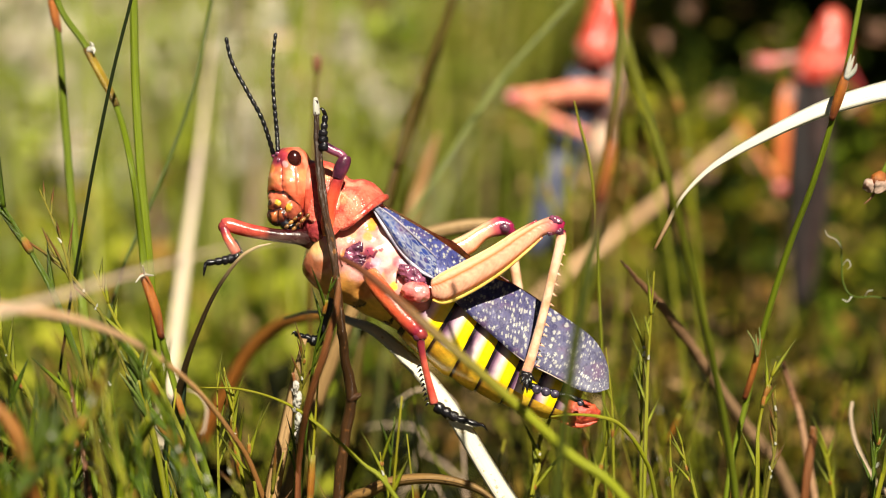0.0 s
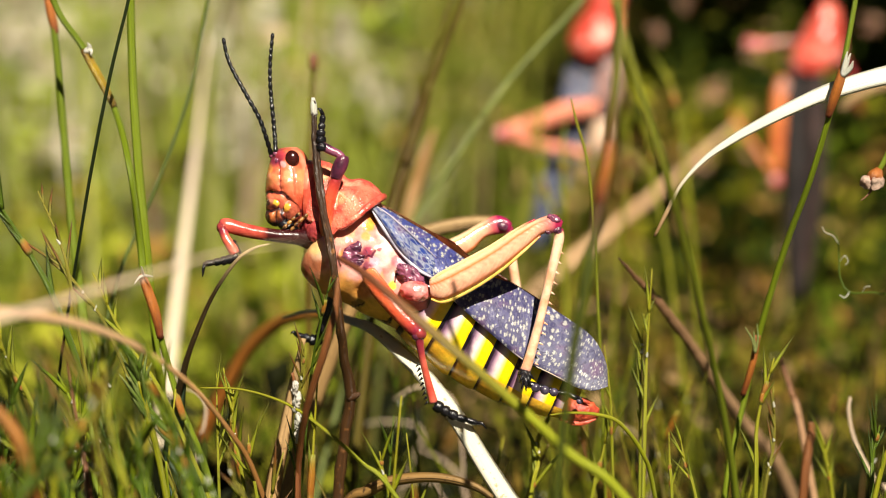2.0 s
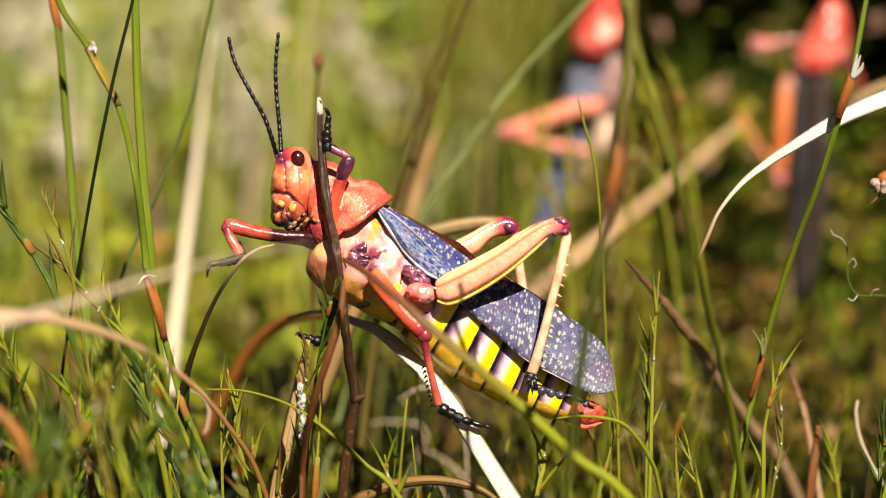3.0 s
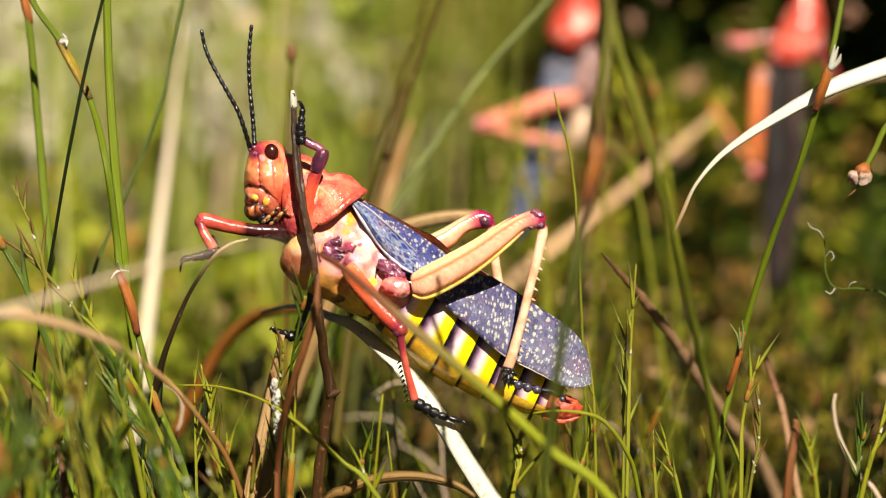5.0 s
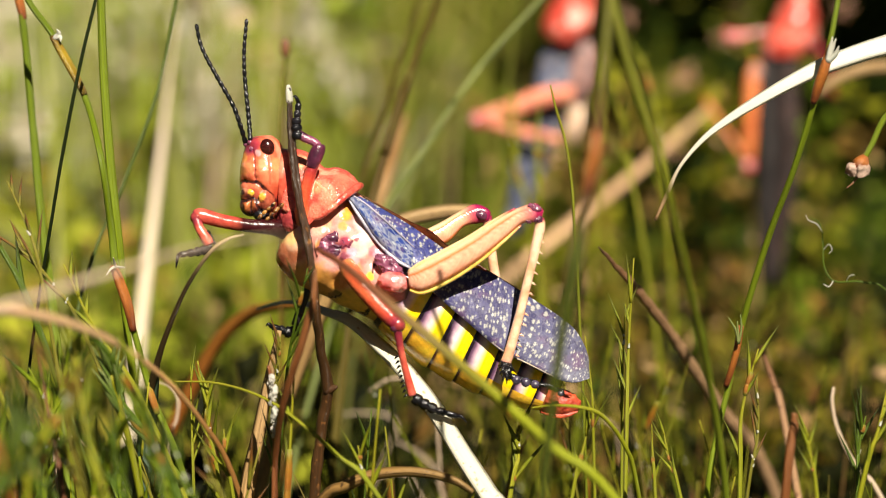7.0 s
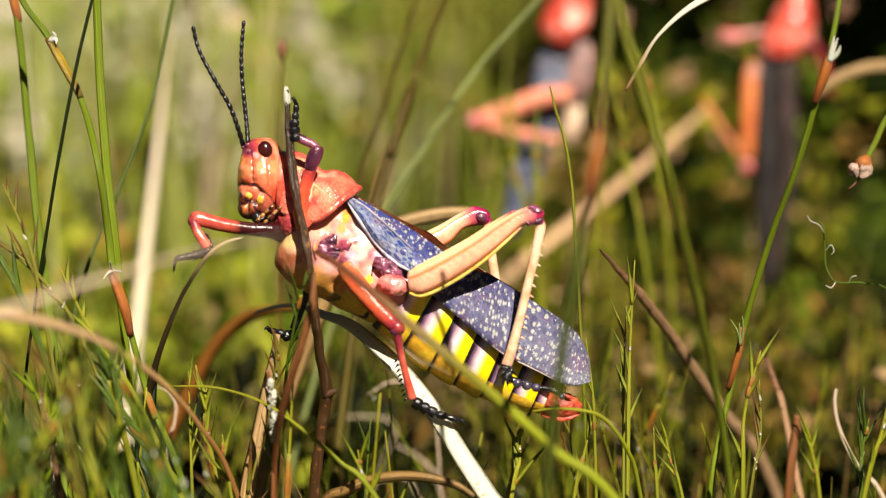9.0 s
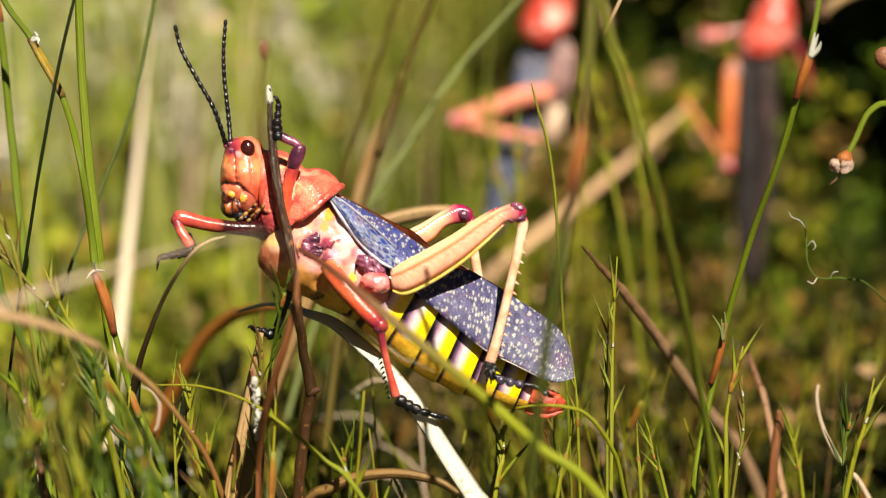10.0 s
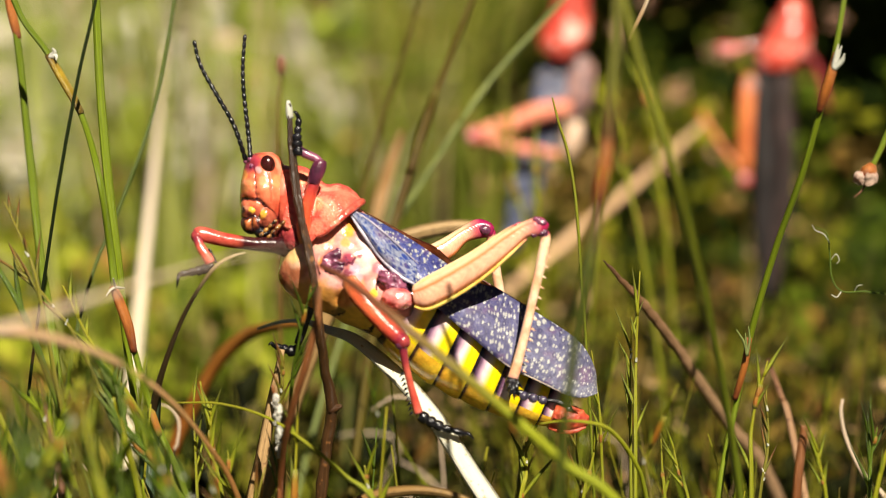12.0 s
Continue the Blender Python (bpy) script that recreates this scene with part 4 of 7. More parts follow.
    prono = part("pronotum", saddle([((-19.61, 0.00, 14.21), (-21.23, 0.00, 6.21), 5.0), ((-17.81, 0.00, 13.76), (-18.89, 0.00, 4.77), 5.6), ((-16.19, 0.00, 12.86), (-18.17, 0.00, 4.05), 5.9), ((-15.47, 0.00, 11.79), (-17.63, 0.00, 3.69), 6.1), ((-14.39, 0.00, 11.07), (-17.27, 0.00, 3.51), 6.6), ((-12.42, 0.00, 11.07), (-16.55, 0.00, 3.33), 7.2), ((-10.62, 0.00, 10.17), (-15.83, 0.00, 3.51), 7.7),
                                     ((-9.36, 0.00, 8.73), (-14.93, 0.00, 4.05), 8.0), ((-9.09, 0.00, 8.01), (-14.21, 0.00, 4.41), 7.8)]), PIMPLED, body, "pimpled orange-red saddle-shaped shield")
    part("rim", sweep([(-16.26, -7.20, 3.18), (-15.17, -7.90, 3.44), (-13.39, -8.40, 4.84), (-11.30, -7.40, 6.62), (-9.78, -4.80, 7.73), (-9.16, -0.50, 8.18), (-9.45, 4.00, 7.91)], [0.35, 0.42, 0.5, 0.55, 0.6, 0.6, 0.4], 10, 6), PIMPLED, prono)
    part("neck", trunk([((-21.4, 0.00, 14.3), (-21.95, 0.00, 3.69), 4.7), ((-19.3, 0.00, 13.6), (-19.97, 0.00, 1.44), 5.2), ((-17.4, 0.00, 11.8), (-18.80, 0.00, 0.54), 5.2)], 20), RED, body)

    # head
    shape = trunk([((-25.64, 0.00, 16.01), (-22.85, 0.00, 16.10), 1.4), ((-26.81, 0.00, 15.38), (-21.59, 0.00, 15.02), 3.6), ((-27.35, 0.00, 13.58), (-20.78, 0.00, 12.86), 4.6), ((-27.80, 0.00, 11.07), (-20.51, 0.00, 10.35), 5.0), ((-27.98, 0.00, 8.91), (-20.69, 0.00, 8.01), 4.8),
                   ((-27.53, 0.00, 6.93), (-21.14, 0.00, 5.67), 4.3), ((-26.45, 0.00, 4.95), (-21.95, 0.00, 3.87), 3.4), ((-25.10, 0.00, 3.33), (-22.40, 0.00, 2.97), 2.0)], 96, 12, 0.92)
    head = part("head", sculpted(shape, [((-23.66, 0.00, 14.39), 1.9, 0.25), ((-25.28, 0.00, 12.68), 0.45, -0.25), ((-25.28, 0.00, 11.61), 0.45, -0.3), ((-25.28, 0.00, 10.53), 0.45, -0.3), ((-25.19, 0.00, 9.45), 0.45, -0.3), ((-26.72, 0.00, 11.34), 0.9, 0.3), ((-22.85, 0.00, 9.99), 2.2, 0.5),
                                         ((-24.47, 0.00, 10.44), 0.6, 0.25), ((-24.83, 0.00, 8.55), 0.6, -0.35), ((-23.93, 0.00, 7.47), 0.6, -0.4), ((-23.03, 0.00, 6.21), 0.6, -0.4), ((-21.95, 0.00, 8.64), 1.2, 0.25), ((-26.09, 0.00, 14.21), 0.7, -0.3), ((-26.99, 0.00, 8.91), 0.6, -0.4), ((-26.09, 0.00, 8.82), 0.6, -0.4),
                                         ((-25.91, 0.00, 7.11), 1.6, 0.4)]), HEAD, body, "tall glossy orange-red head with a flat face")
    part("compound_eye", ball((-23.40, -4.35, 14.24), (1.12, 0.9, 1.35), -12, 28, 20), EYE, head, "dark maroon domed eye")
    part("compound_eye", ball((-24.73, 4.20, 14.64), (1.1, 0.9, 1.35), -12, 20, 14), EYE, head, "dark maroon domed eye")
    part("ocellus", ball((-25.86, -3.50, 14.00), (0.34, 0.3, 0.4), 0), PLUM, head)
    part("antenna_socket", ball((-26.11, -2.40, 15.11), (0.5, 0.7, 0.5), 0), PLUM, head)
    part("antenna_socket", ball((-26.89, -1.50, 14.88), (0.42, 0.6, 0.5), 0), PLUM, head)
    part("antenna", feeler([(-26.87, -1.80, 14.96), (-27.68, -3.00, 17.95), (-28.71, -3.50, 20.87), (-30.82, -4.00, 24.76), (-32.78, -4.00, 28.41), (-33.67, -4.00, 30.73), (-34.20, -4.00, 33.40)], 17, 0.39, 0.30), BLACK, head, "long black beaded antenna")
    part("antenna", feeler([(-26.09, -2.80, 15.28), (-26.32, -2.00, 18.44), (-26.68, -2.00, 22.47), (-26.94, -2.00, 26.05), (-26.94, -2.00, 29.63), (-26.50, -2.00, 34.28)], 17, 0.39, 0.30), BLACK, head, "long black beaded antenna")
    part("labrum", sculpted(ball((-25.84, -2.50, 6.26), (2.05, 2.4, 2.75), 14, 64, 48), [((-27.53, 0.00, 6.12), 0.55, -0.35), ((-26.72, 0.00, 6.21), 0.55, -0.4), ((-25.91, 0.00, 6.30), 0.55, -0.4), ((-25.10, 0.00, 6.57), 0.55, -0.4), ((-25.91, 0.00, 7.47), 0.8, 0.2), ((-27.08, 0.00, 7.65), 0.7, 0.15),
                                                                                    ((-26.09, 0.00, 5.49), 0.4, -0.35), ((-26.00, 0.00, 4.77), 0.4, -0.35), ((-26.81, 0.00, 4.95), 0.7, 0.2), ((-25.10, 0.00, 5.31), 0.7, 0.2), ((-25.55, 0.00, 8.19), 0.5, -0.25), ((-26.63, 0.00, 8.19), 0.5, -0.25)]), MOUTH, head, "yellow and maroon mottled mouth plates")
    part("mandible", sculpted(ball((-23.82, -3.40, 6.24), (1.5, 1.5, 2.1), -25, 30, 20), [((-23.84, 0.00, 6.75), 0.7, 0.25), ((-24.29, 0.00, 5.49), 0.5, -0.25)]), MOUTH, head)
    part("jaw", ball((-24.31, -2.60, 3.66), (1.9, 1.6, 1.1), 30, 18, 12), BLACK, head)
    for row, r in (([(-22.19, -5.40, 5.68), (-22.79, -5.70, 5.14), (-23.50, -5.70, 4.52), (-24.23, -5.40, 3.82), (-24.88, -4.90, 3.20)], 0.37), ([(-21.84, -5.20, 4.71), (-22.44, -5.60, 4.17), (-23.07, -5.50, 3.55), (-23.71, -5.10, 2.84)], 0.35), ([(-20.97, -5.00, 5.42), (-21.57, -5.40, 5.06), (-22.21, -5.00, 4.35)], 0.38)):
        part("palp", joined(*[ball((np.array(a) + np.array(b)) / 2, (r * 1.35, r, r * 0.85), -42, 12, 8) for a, b in zip(row, row[1:])]), PALPS, head, "gold and black jointed palp")
    part("throat", wrinkled(ball((-20.40, -2.20, 3.67), (2.2, 2.6, 2.4), 0, 40, 28), 0.6, 0.7), ROSE_DARK, head)

    # abdomen
    tops = [(0.99, 0.00, -1.89), (3.78, 0.00, -4.59), (7.02, 0.00, -7.29), (10.26, 0.00, -10.08), (13.49, 0.00, -13.04), (16.55, 0.00, -16.28), (19.43, 0.00, -19.25), (22.13, 0.00, -22.04)]
    bots = [(-7.56, 0.00, -13.40), (-3.78, 0.00, -16.82), (0.36, 0.00, -20.06), (4.32, 0.00, -22.40), (8.46, 0.00, -24.38), (12.42, 0.00, -25.82), (16.19, 0.00, -26.90), (19.61, 0.00, -27.35)]
    wide = [7.0, 6.9, 6.7, 6.3, 5.8, 5.1, 4.3, 3.4]
    for k in range(7):
        t0, t1, b0, b1 = (np.array(p) for p in (tops[k], tops[k + 1], bots[k], bots[k + 1]))
        over = 0.10
        rings = [((t0 + b0) / 2 + (t0 - b0) * 0.485, (t0 + b0) / 2 - (t0 - b0) * 0.485, wide[k] * 0.96)]
        for f, g in ((0.25, 0.98), (0.6, 1.005), (0.95, 1.015), (1.0 + over, 0.99)):
            mid, half = (t0 + b0 + (t1 + b1 - t0 - b0) * f) / 2, (t0 - b0 + (t1 - b1 - t0 + b0) * f) / 2 * g
            rings.append((mid + half, mid - half, (wide[k] + (wide[k + 1] - wide[k]) * f) * g))
        v, f, u = trunk(rings, 56, 4, 0.86)
        part("tergite", (v, [q for q in f if len(q) == 4 and not 0.315 < u[q[0], 1] < 0.67], u), STRIPED, body, "back plate striped black, lilac and bright yellow")
        part("sternite", (v, [q for q in f if len(q) == 4 and 0.30 < u[q[0], 1] < 0.69], u), BELLY, body, "amber belly plate with a dark front edge")
    part("abdomen_core", trunk([(np.array(t) * 0.92 + np.array(b) * 0.08, np.array(b) * 0.92 + np.array(t) * 0.08, w * 0.86) for t, b, w in zip(tops, bots, wide)], 20, 2), PLUM, body)
    tail = part("tail_tip", wrinkled(trunk([((19.8, -3.4, -23.2), (18.4, -3.4, -27.4), 2.4), ((21.2, -4.0, -23.3), (20.2, -4.0, -27.9), 2.5), ((22.4, -4.4, -23.6), (21.8, -4.4, -28.0), 2.2), ((23.9, -4.4, -24.4), (23.6, -4.4, -27.6), 1.6), ((24.7, -4.4, -25.2), (24.6, -4.4, -26.9), 0.9), ((24.9, -4.4, -25.8), (24.9, -4.4, -26.3), 0.3)], 40, 8), 0.35, 0.6), TAIL, body, "red pointed tail")
    part("cercus", sweep([(21.6, -6.2, -23.9), (22.5, -6.6, -24.2), (23.2, -6.5, -24.6)], [0.3, 0.3, 0.08], 8, 4), TAIL, tail)
    part("ovipositor_valve", sweep([(18.6, -4.8, -27.0), (20.6, -5.2, -27.6), (22.4, -5.4, -27.6), (24.2, -5.2, -27.1)], [0.3, 0.5, 0.42, 0.12], 12, 6, 0.7), TAIL, tail)

    # forewings
    part("forewing", wing_sheet([(-10.80, 0.00, 6.93), (-8.46, 0.00, 6.21), (-5.58, 0.00, 4.50), (-1.80, 0.00, 2.25), (2.79, 0.00, -0.99), (7.11, 0.00, -4.14), (11.16, 0.00, -5.67), (14.93, 0.00, -8.01), (21.05, 0.00, -11.97), (24.20, 0.00, -14.66), (26.00, 0.00, -18.17), (26.27, 0.00, -20.78)],
                                [(-11.16, 0.00, 6.57), (-9.18, 0.00, 3.51), (-6.84, 0.00, 0.09), (-3.51, 0.00, -3.51), (0.54, 0.00, -7.11), (4.14, 0.00, -10.35), (8.64, 0.00, -14.30), (12.68, 0.00, -17.72), (16.55, 0.00, -19.70), (20.33, 0.00, -21.68), (23.48, 0.00, -22.49), (25.91, 0.00, -21.86)],
                                -2.6, (-5.6, -7.4, -7.5), -1.6), WING, body, "slate-blue leathery wing with cream spots")
    part("forewing_shoulder", wing_sheet([(-10.80, 0.00, 7.02), (-8.46, 0.00, 5.49), (-6.12, 0.00, 3.51), (-3.60, 0.00, 1.17), (-0.81, 0.00, -1.53)], [(-11.16, 0.00, 6.57), (-9.18, 0.00, 3.51), (-6.84, 0.00, 0.09), (-3.96, 0.00, -3.06), (-1.44, 0.00, -4.59)], -5.6, (-6.2, -7.0, -8.0), -1.2, 0.25, 24, 8), WING_BLUE, body, "blue netted shoulder of the wing")
    part("wing_margin", sweep([(-11.16, -6.2, 6.57), (-9.18, -6.7, 3.51), (-6.84, -7.2, 0.09), (-3.96, -7.7, -3.06), (-1.44, -8.1, -4.59)], [0.15, 0.36, 0.36, 0.33, 0.2], 10, 6, 0.5), MARGIN, body, "grey-lilac front margin of the wing")
    part("wing_edge", sweep([(0.54, -7.25, -7.0), (4.14, -7.5, -10.2), (8.64, -7.6, -14.1), (12.68, -7.6, -17.5), (16.55, -7.6, -19.5), (20.33, -7.55, -21.5)], [0.05, 0.09, 0.11, 0.11, 0.1, 0.06], 8, 6), EDGE, body, "cream hind edge of the wing")
    part("wing_vein", sweep([(-10.8, -5.7, 7.02), (-8.46, -5.9, 5.49), (-6.12, -6.0, 3.51), (-3.6, -6.0, 1.17), (-0.81, -5.8, -1.53)], [0.1, 0.2, 0.2, 0.18, 0.1], 8, 6), MARGIN, body, "pale raised wing vein")
    part("forewing", wing_sheet([(-10.13, 2.00, 7.50), (-5.61, 2.00, 4.97), (-1.27, 2.00, 2.53), (1.99, 2.00, 0.99), (4.88, 2.00, -1.54), (10.49, 2.00, -5.06), (15.91, 2.00, -8.50), (22.24, 2.00, -13.47)],
                                [(-10.13, 2.00, 6.78), (-5.61, 2.00, 3.71), (-1.27, 2.00, 0.09), (1.99, 2.00, -2.62), (4.88, 2.00, -5.33), (10.49, 2.00, -10.76), (15.91, 2.00, -15.28), (22.24, 2.00, -19.80)], 0.2, (6.5, 6.5, 6.5), 1.0), WING_BROWN, body, "folded brown wing on the far side")

    # front legs
    leg = part("front_leg", sweep([(-20.72, -3.00, 1.43), (-22.61, -4.20, 1.87), (-26.11, -5.20, 2.13), (-30.48, -6.00, 2.92), (-33.64, -6.40, 3.81), (-34.60, -6.50, 3.63)], [1.6, 1.3, 1.05, 1.1, 1.15, 0.8], 14, 5), LEG_DARK, body, "coral front leg stretched forwards, dark at the root")
    part("knee", ball((-34.15, -6.60, 3.45), (1.1, 1.0, 1.05), 0), ROSE_DARK, leg)
    shin = part("tibia", sweep([(-34.31, -6.80, 3.45), (-33.75, -7.20, 1.86), (-32.85, -7.40, 0.44), (-32.23, -7.40, -0.71)], [0.75, 0.72, 0.85, 0.85], 12, 5), LEG_SHIN, leg)
    add_spines(shin, (-33.20, -7.40, 1.41), (-32.14, -7.40, -0.79), 0.6, 6, (0.9, -0.2, 0.2), 0.55, BLACK)
    add_foot(leg, [(-31.78, -7.50, -0.97), (-32.74, -7.60, -1.41), (-33.63, -7.60, -1.68), (-34.51, -7.60, -1.85), (-35.65, -7.60, -2.03), (-36.98, -7.60, -2.21)], [0.75, 0.75, 0.75, 0.62, 0.5], (-0.4, 0, -1.7), BLACK, "black padded foot")
    leg = part("front_leg", sweep([(-17.75, -5.40, 2.57), (-18.07, -6.20, 4.52), (-17.33, -6.80, 8.05), (-16.44, -7.00, 10.87), (-15.91, -7.00, 12.46)], [1.3, 1.1, 0.95, 0.9, 0.9], 16, 6), LEG, body, "coral front leg raised against the twig")
    part("coxa", wrinkled(ball((-19.66, -4.40, 2.94), (1.7, 1.6, 2.1), 20, 36, 26), 0.5, 0.8), ROSE_DARK, leg)
    part("knee", sweep([(-16.52, -7.10, 11.05), (-15.99, -7.30, 12.45), (-15.36, -7.40, 13.86), (-15.19, -7.40, 14.57)], [0.9, 1.15, 1.05, 0.75], 14, 5), DARK_PLUM, leg, "dark purple knee")
    part("tibia", sweep([(-15.19, -7.40, 13.69), (-15.89, -7.40, 14.75), (-17.32, -7.20, 15.46), (-18.55, -7.20, 16.17)], [0.7, 0.66, 0.7, 0.7], 12, 5), PLUM, leg)
    add_foot(leg, [(-18.55, -7.20, 15.28), (-18.64, -7.20, 16.52), (-18.82, -7.20, 17.58), (-18.64, -7.20, 18.64), (-18.55, -7.20, 19.70), (-18.38, -7.20, 20.94)], [0.95, 0.85, 0.75, 0.6, 0.5], (-0.9, 0, 1.3), BLACK, "black padded foot hooked round the twig")

    # middle legs
    leg = part("middle_leg", sweep([(-11.39, -7.50, -3.88), (-9.85, -9.00, -6.07), (-6.93, -10.00, -9.56), (-4.29, -10.40, -12.36), (-3.51, -10.40, -13.23)], [1.3, 1.5, 1.4, 1.3, 1.0], 14, 5), LEG, body, "coral middle leg standing on a dry blade")
    part("knee", ball((-3.59, -10.50, -13.05), (1.35, 1.15, 1.15), 45), ROSE_DARK, leg, "glossy wine-red knee")
    part("knee_lobe", ball((-4.03, -10.60, -13.57), (0.8, 0.9, 0.7), 60), DARK_PLUM, leg)
    shin = part("tibia", sweep([(-3.59, -10.60, -13.40), (-3.16, -9.50, -16.60), (-2.38, -8.40, -20.17), (-1.50, -7.60, -23.56), (-1.32, -7.60, -24.27)], [0.72, 0.56, 0.56, 0.68, 0.66], 12, 5), LEG_SHIN, leg)
    add_spines(shin, (-3.25, -9.00, -17.50), (-1.77, -7.60, -24.27), 0.42, 9, (-0.9, -0.1, -0.2), 0.75, BLACK)
    add_foot(leg, [(-1.24, -7.60, -24.45), (0.00, -7.40, -25.25), (1.06, -7.20, -25.80), (2.30, -7.00, -26.52), (3.89, -6.80, -26.97), (5.49, -6.60, -27.52)], [0.95, 0.88, 0.8, 0.6, 0.52], (1.5, 0, -0.6), BLACK, "black clawed foot")
    leg = part("middle_leg", sweep([(-16.18, 2.00, -5.79), (-18.04, 3.00, -8.97), (-19.06, 3.50, -11.89), (-19.78, 3.50, -13.70)], [1.1, 0.8, 0.7, 0.6], 10, 4), BLACK, body, "dark middle leg on the shaded side")
    add_foot(leg, [(-19.24, 3.50, -14.43), (-20.32, 3.40, -14.79), (-21.32, 3.30, -14.60), (-22.31, 3.20, -14.06), (-23.40, 3.20, -13.87)], [0.95, 0.9, 0.7, 0.5], (-0.9, 0, 0.5), BLACK, "")

    # hind legs
    def thigh(rings):
        return trunk(rings, 26, 5, 0.85)

    leg = part("hind_leg", thigh([((-1.93, -9.40, -5.01), (-1.67, -9.40, -7.82), 1.1), ((-0.18, -10.00, -4.03), (0.53, -10.00, -8.16), 1.7), ((3.33, -10.60, -2.19), (4.73, -10.60, -6.22), 1.9), ((7.52, -11.00, 0.09), (9.10, -11.00, -3.41), 1.7),
                                  ((11.89, -11.20, 2.89), (12.94, -11.20, -0.26), 1.35), ((14.95, -11.20, 4.46), (15.57, -11.20, 2.01), 1.25), ((17.58, -11.20, 5.16), (17.31, -11.20, 2.19), 1.4), ((18.89, -11.20, 4.11), (18.36, -11.20, 2.36), 0.8)]), THIGH, body,
               "orange and yellow jumping leg with a purple knee")
    part("trochanter", wrinkled(ball((-4.05, -8.60, -6.69), (2.6, 1.9, 1.75), 8, 48, 32), 0.4, 0.7), ROSE, leg)
    part("trochanter_lobe", wrinkled(ball((-4.7, -8.1, -4.3), (2.9, 1.3, 1.5), 38, 64, 44), 1.0, 0.8), PLUM, leg, "plum-coloured folded skin over the hip")
    part("upper_keel", sweep([(-1.76, -9.80, -5.00), (-0.18, -10.40, -3.94), (3.32, -11.00, -2.10), (7.52, -11.40, 0.17), (11.88, -11.60, 2.97), (14.50, -11.60, 4.37)], [0.22, 0.28, 0.28, 0.26, 0.22, 0.15], 8, 5), KEEL_PALE, leg)
    part("lower_keel", sweep([(-1.58, -9.80, -7.90), (0.53, -10.40, -8.24), (4.72, -11.00, -6.30), (9.09, -11.40, -3.50), (12.93, -11.60, -0.35), (15.37, -11.60, 1.83)], [0.25, 0.36, 0.38, 0.34, 0.28, 0.15], 8, 5), KEEL, leg)
    for p, r in (((17.44, -12.20, 4.45), (1.2, 0.6, 0.75)), ((17.98, -12.00, 2.71), (0.9, 0.6, 0.7)), ((16.41, -11.80, 2.53), (0.7, 0.5, 0.55))):
        part("knee_lobe", wrinkled(ball(p, r, 25, 40, 28), 0.35, 1.1), PLUM, leg, "glossy purple knee lobe")
    shin = part("tibia", sweep([(18.18, -11.40, 2.88), (18.18, -11.40, 0.96), (16.71, -11.00, -5.16), (14.98, -10.40, -12.18), (13.52, -9.80, -17.46), (12.91, -9.60, -19.23)], [0.75, 0.82, 0.70, 0.70, 0.80, 0.82], 14, 5), SHIN, leg, "pale orange shin with a row of spines")
    add_spines(shin, (18.00, -11.40, 0.09), (13.69, -9.80, -18.78), 0.58, 12, (0.95, -0.1, 0.1), 0.8, SHIN)
    add_foot(leg, [(12.99, -9.80, -19.04), (12.64, -9.80, -20.27), (13.34, -9.80, -21.15), (15.01, -9.80, -21.68), (16.50, -9.70, -22.12), (18.09, -9.60, -22.57), (19.50, -9.50, -22.75), (21.08, -9.50, -23.63)], [1.1, 0.9, 0.55, 0.55, 0.5, 0.36, 0.4], (0.9, 0, -0.4), BLACK, "black foot with violet pads")
    for end in ((11.9, -11.2, -20.9), (12.3, -10.9, -22.0), (13.0, -11.4, -22.3), (13.8, -11.2, -21.4), (14.3, -10.8, -20.4), (12.0, -10.6, -19.6)):
        part("spur", sweep([(12.95, -9.9, -19.2), ((12.95 + end[0]) / 2, end[1], (end[2] - 19.2) / 2), end], [0.42, 0.34, 0.06], 8, 4), BLACK, leg, "black heel spur")
    for p, r in (((14.55, -10.20, -21.83), 0.72), ((15.96, -10.20, -22.18), 0.75), ((17.36, -10.10, -22.54), 0.68), ((21.33, -9.80, -23.96), 0.5)):
        part("pad", ball(p, (r, r * 0.9, r * 0.95)), BEAD, leg, "violet-grey foot pad")
    leg = part("hind_leg", thigh([((-0.37, 6.00, 0.55), (1.46, 6.00, -2.28), 1.4), ((3.30, 7.00, 2.29), (4.94, 7.00, -0.64), 1.5), ((6.23, 7.60, 3.94), (7.15, 7.60, 1.56), 1.2), ((8.81, 8.00, 5.23), (9.36, 8.00, 2.11), 1.4), ((10.83, 8.00, 4.68), (11.01, 8.00, 2.29), 1.2), ((11.56, 8.00, 3.95), (11.38, 8.00, 2.84), 0.6)]), THIGH_SHORT, body,
               "orange far-side jumping leg with a purple knee")
    part("knee_lobe", ball((9.98, 6.90, 3.48), (1.0, 0.7, 0.8), 25), PLUM, leg)
    part("tibia", sweep([(10.92, 8.00, 3.30), (11.30, 8.40, 0.09), (11.76, 8.60, -3.58), (12.33, 9.00, -7.27), (12.97, 9.00, -12.79)], [0.8, 0.8, 0.8, 0.8, 0.8], 10, 4), SHIN, leg)
    return body


build_grasshopper()


# ---- stems and blades round it ----
FACE = (0.0, -0.978, 0.208)


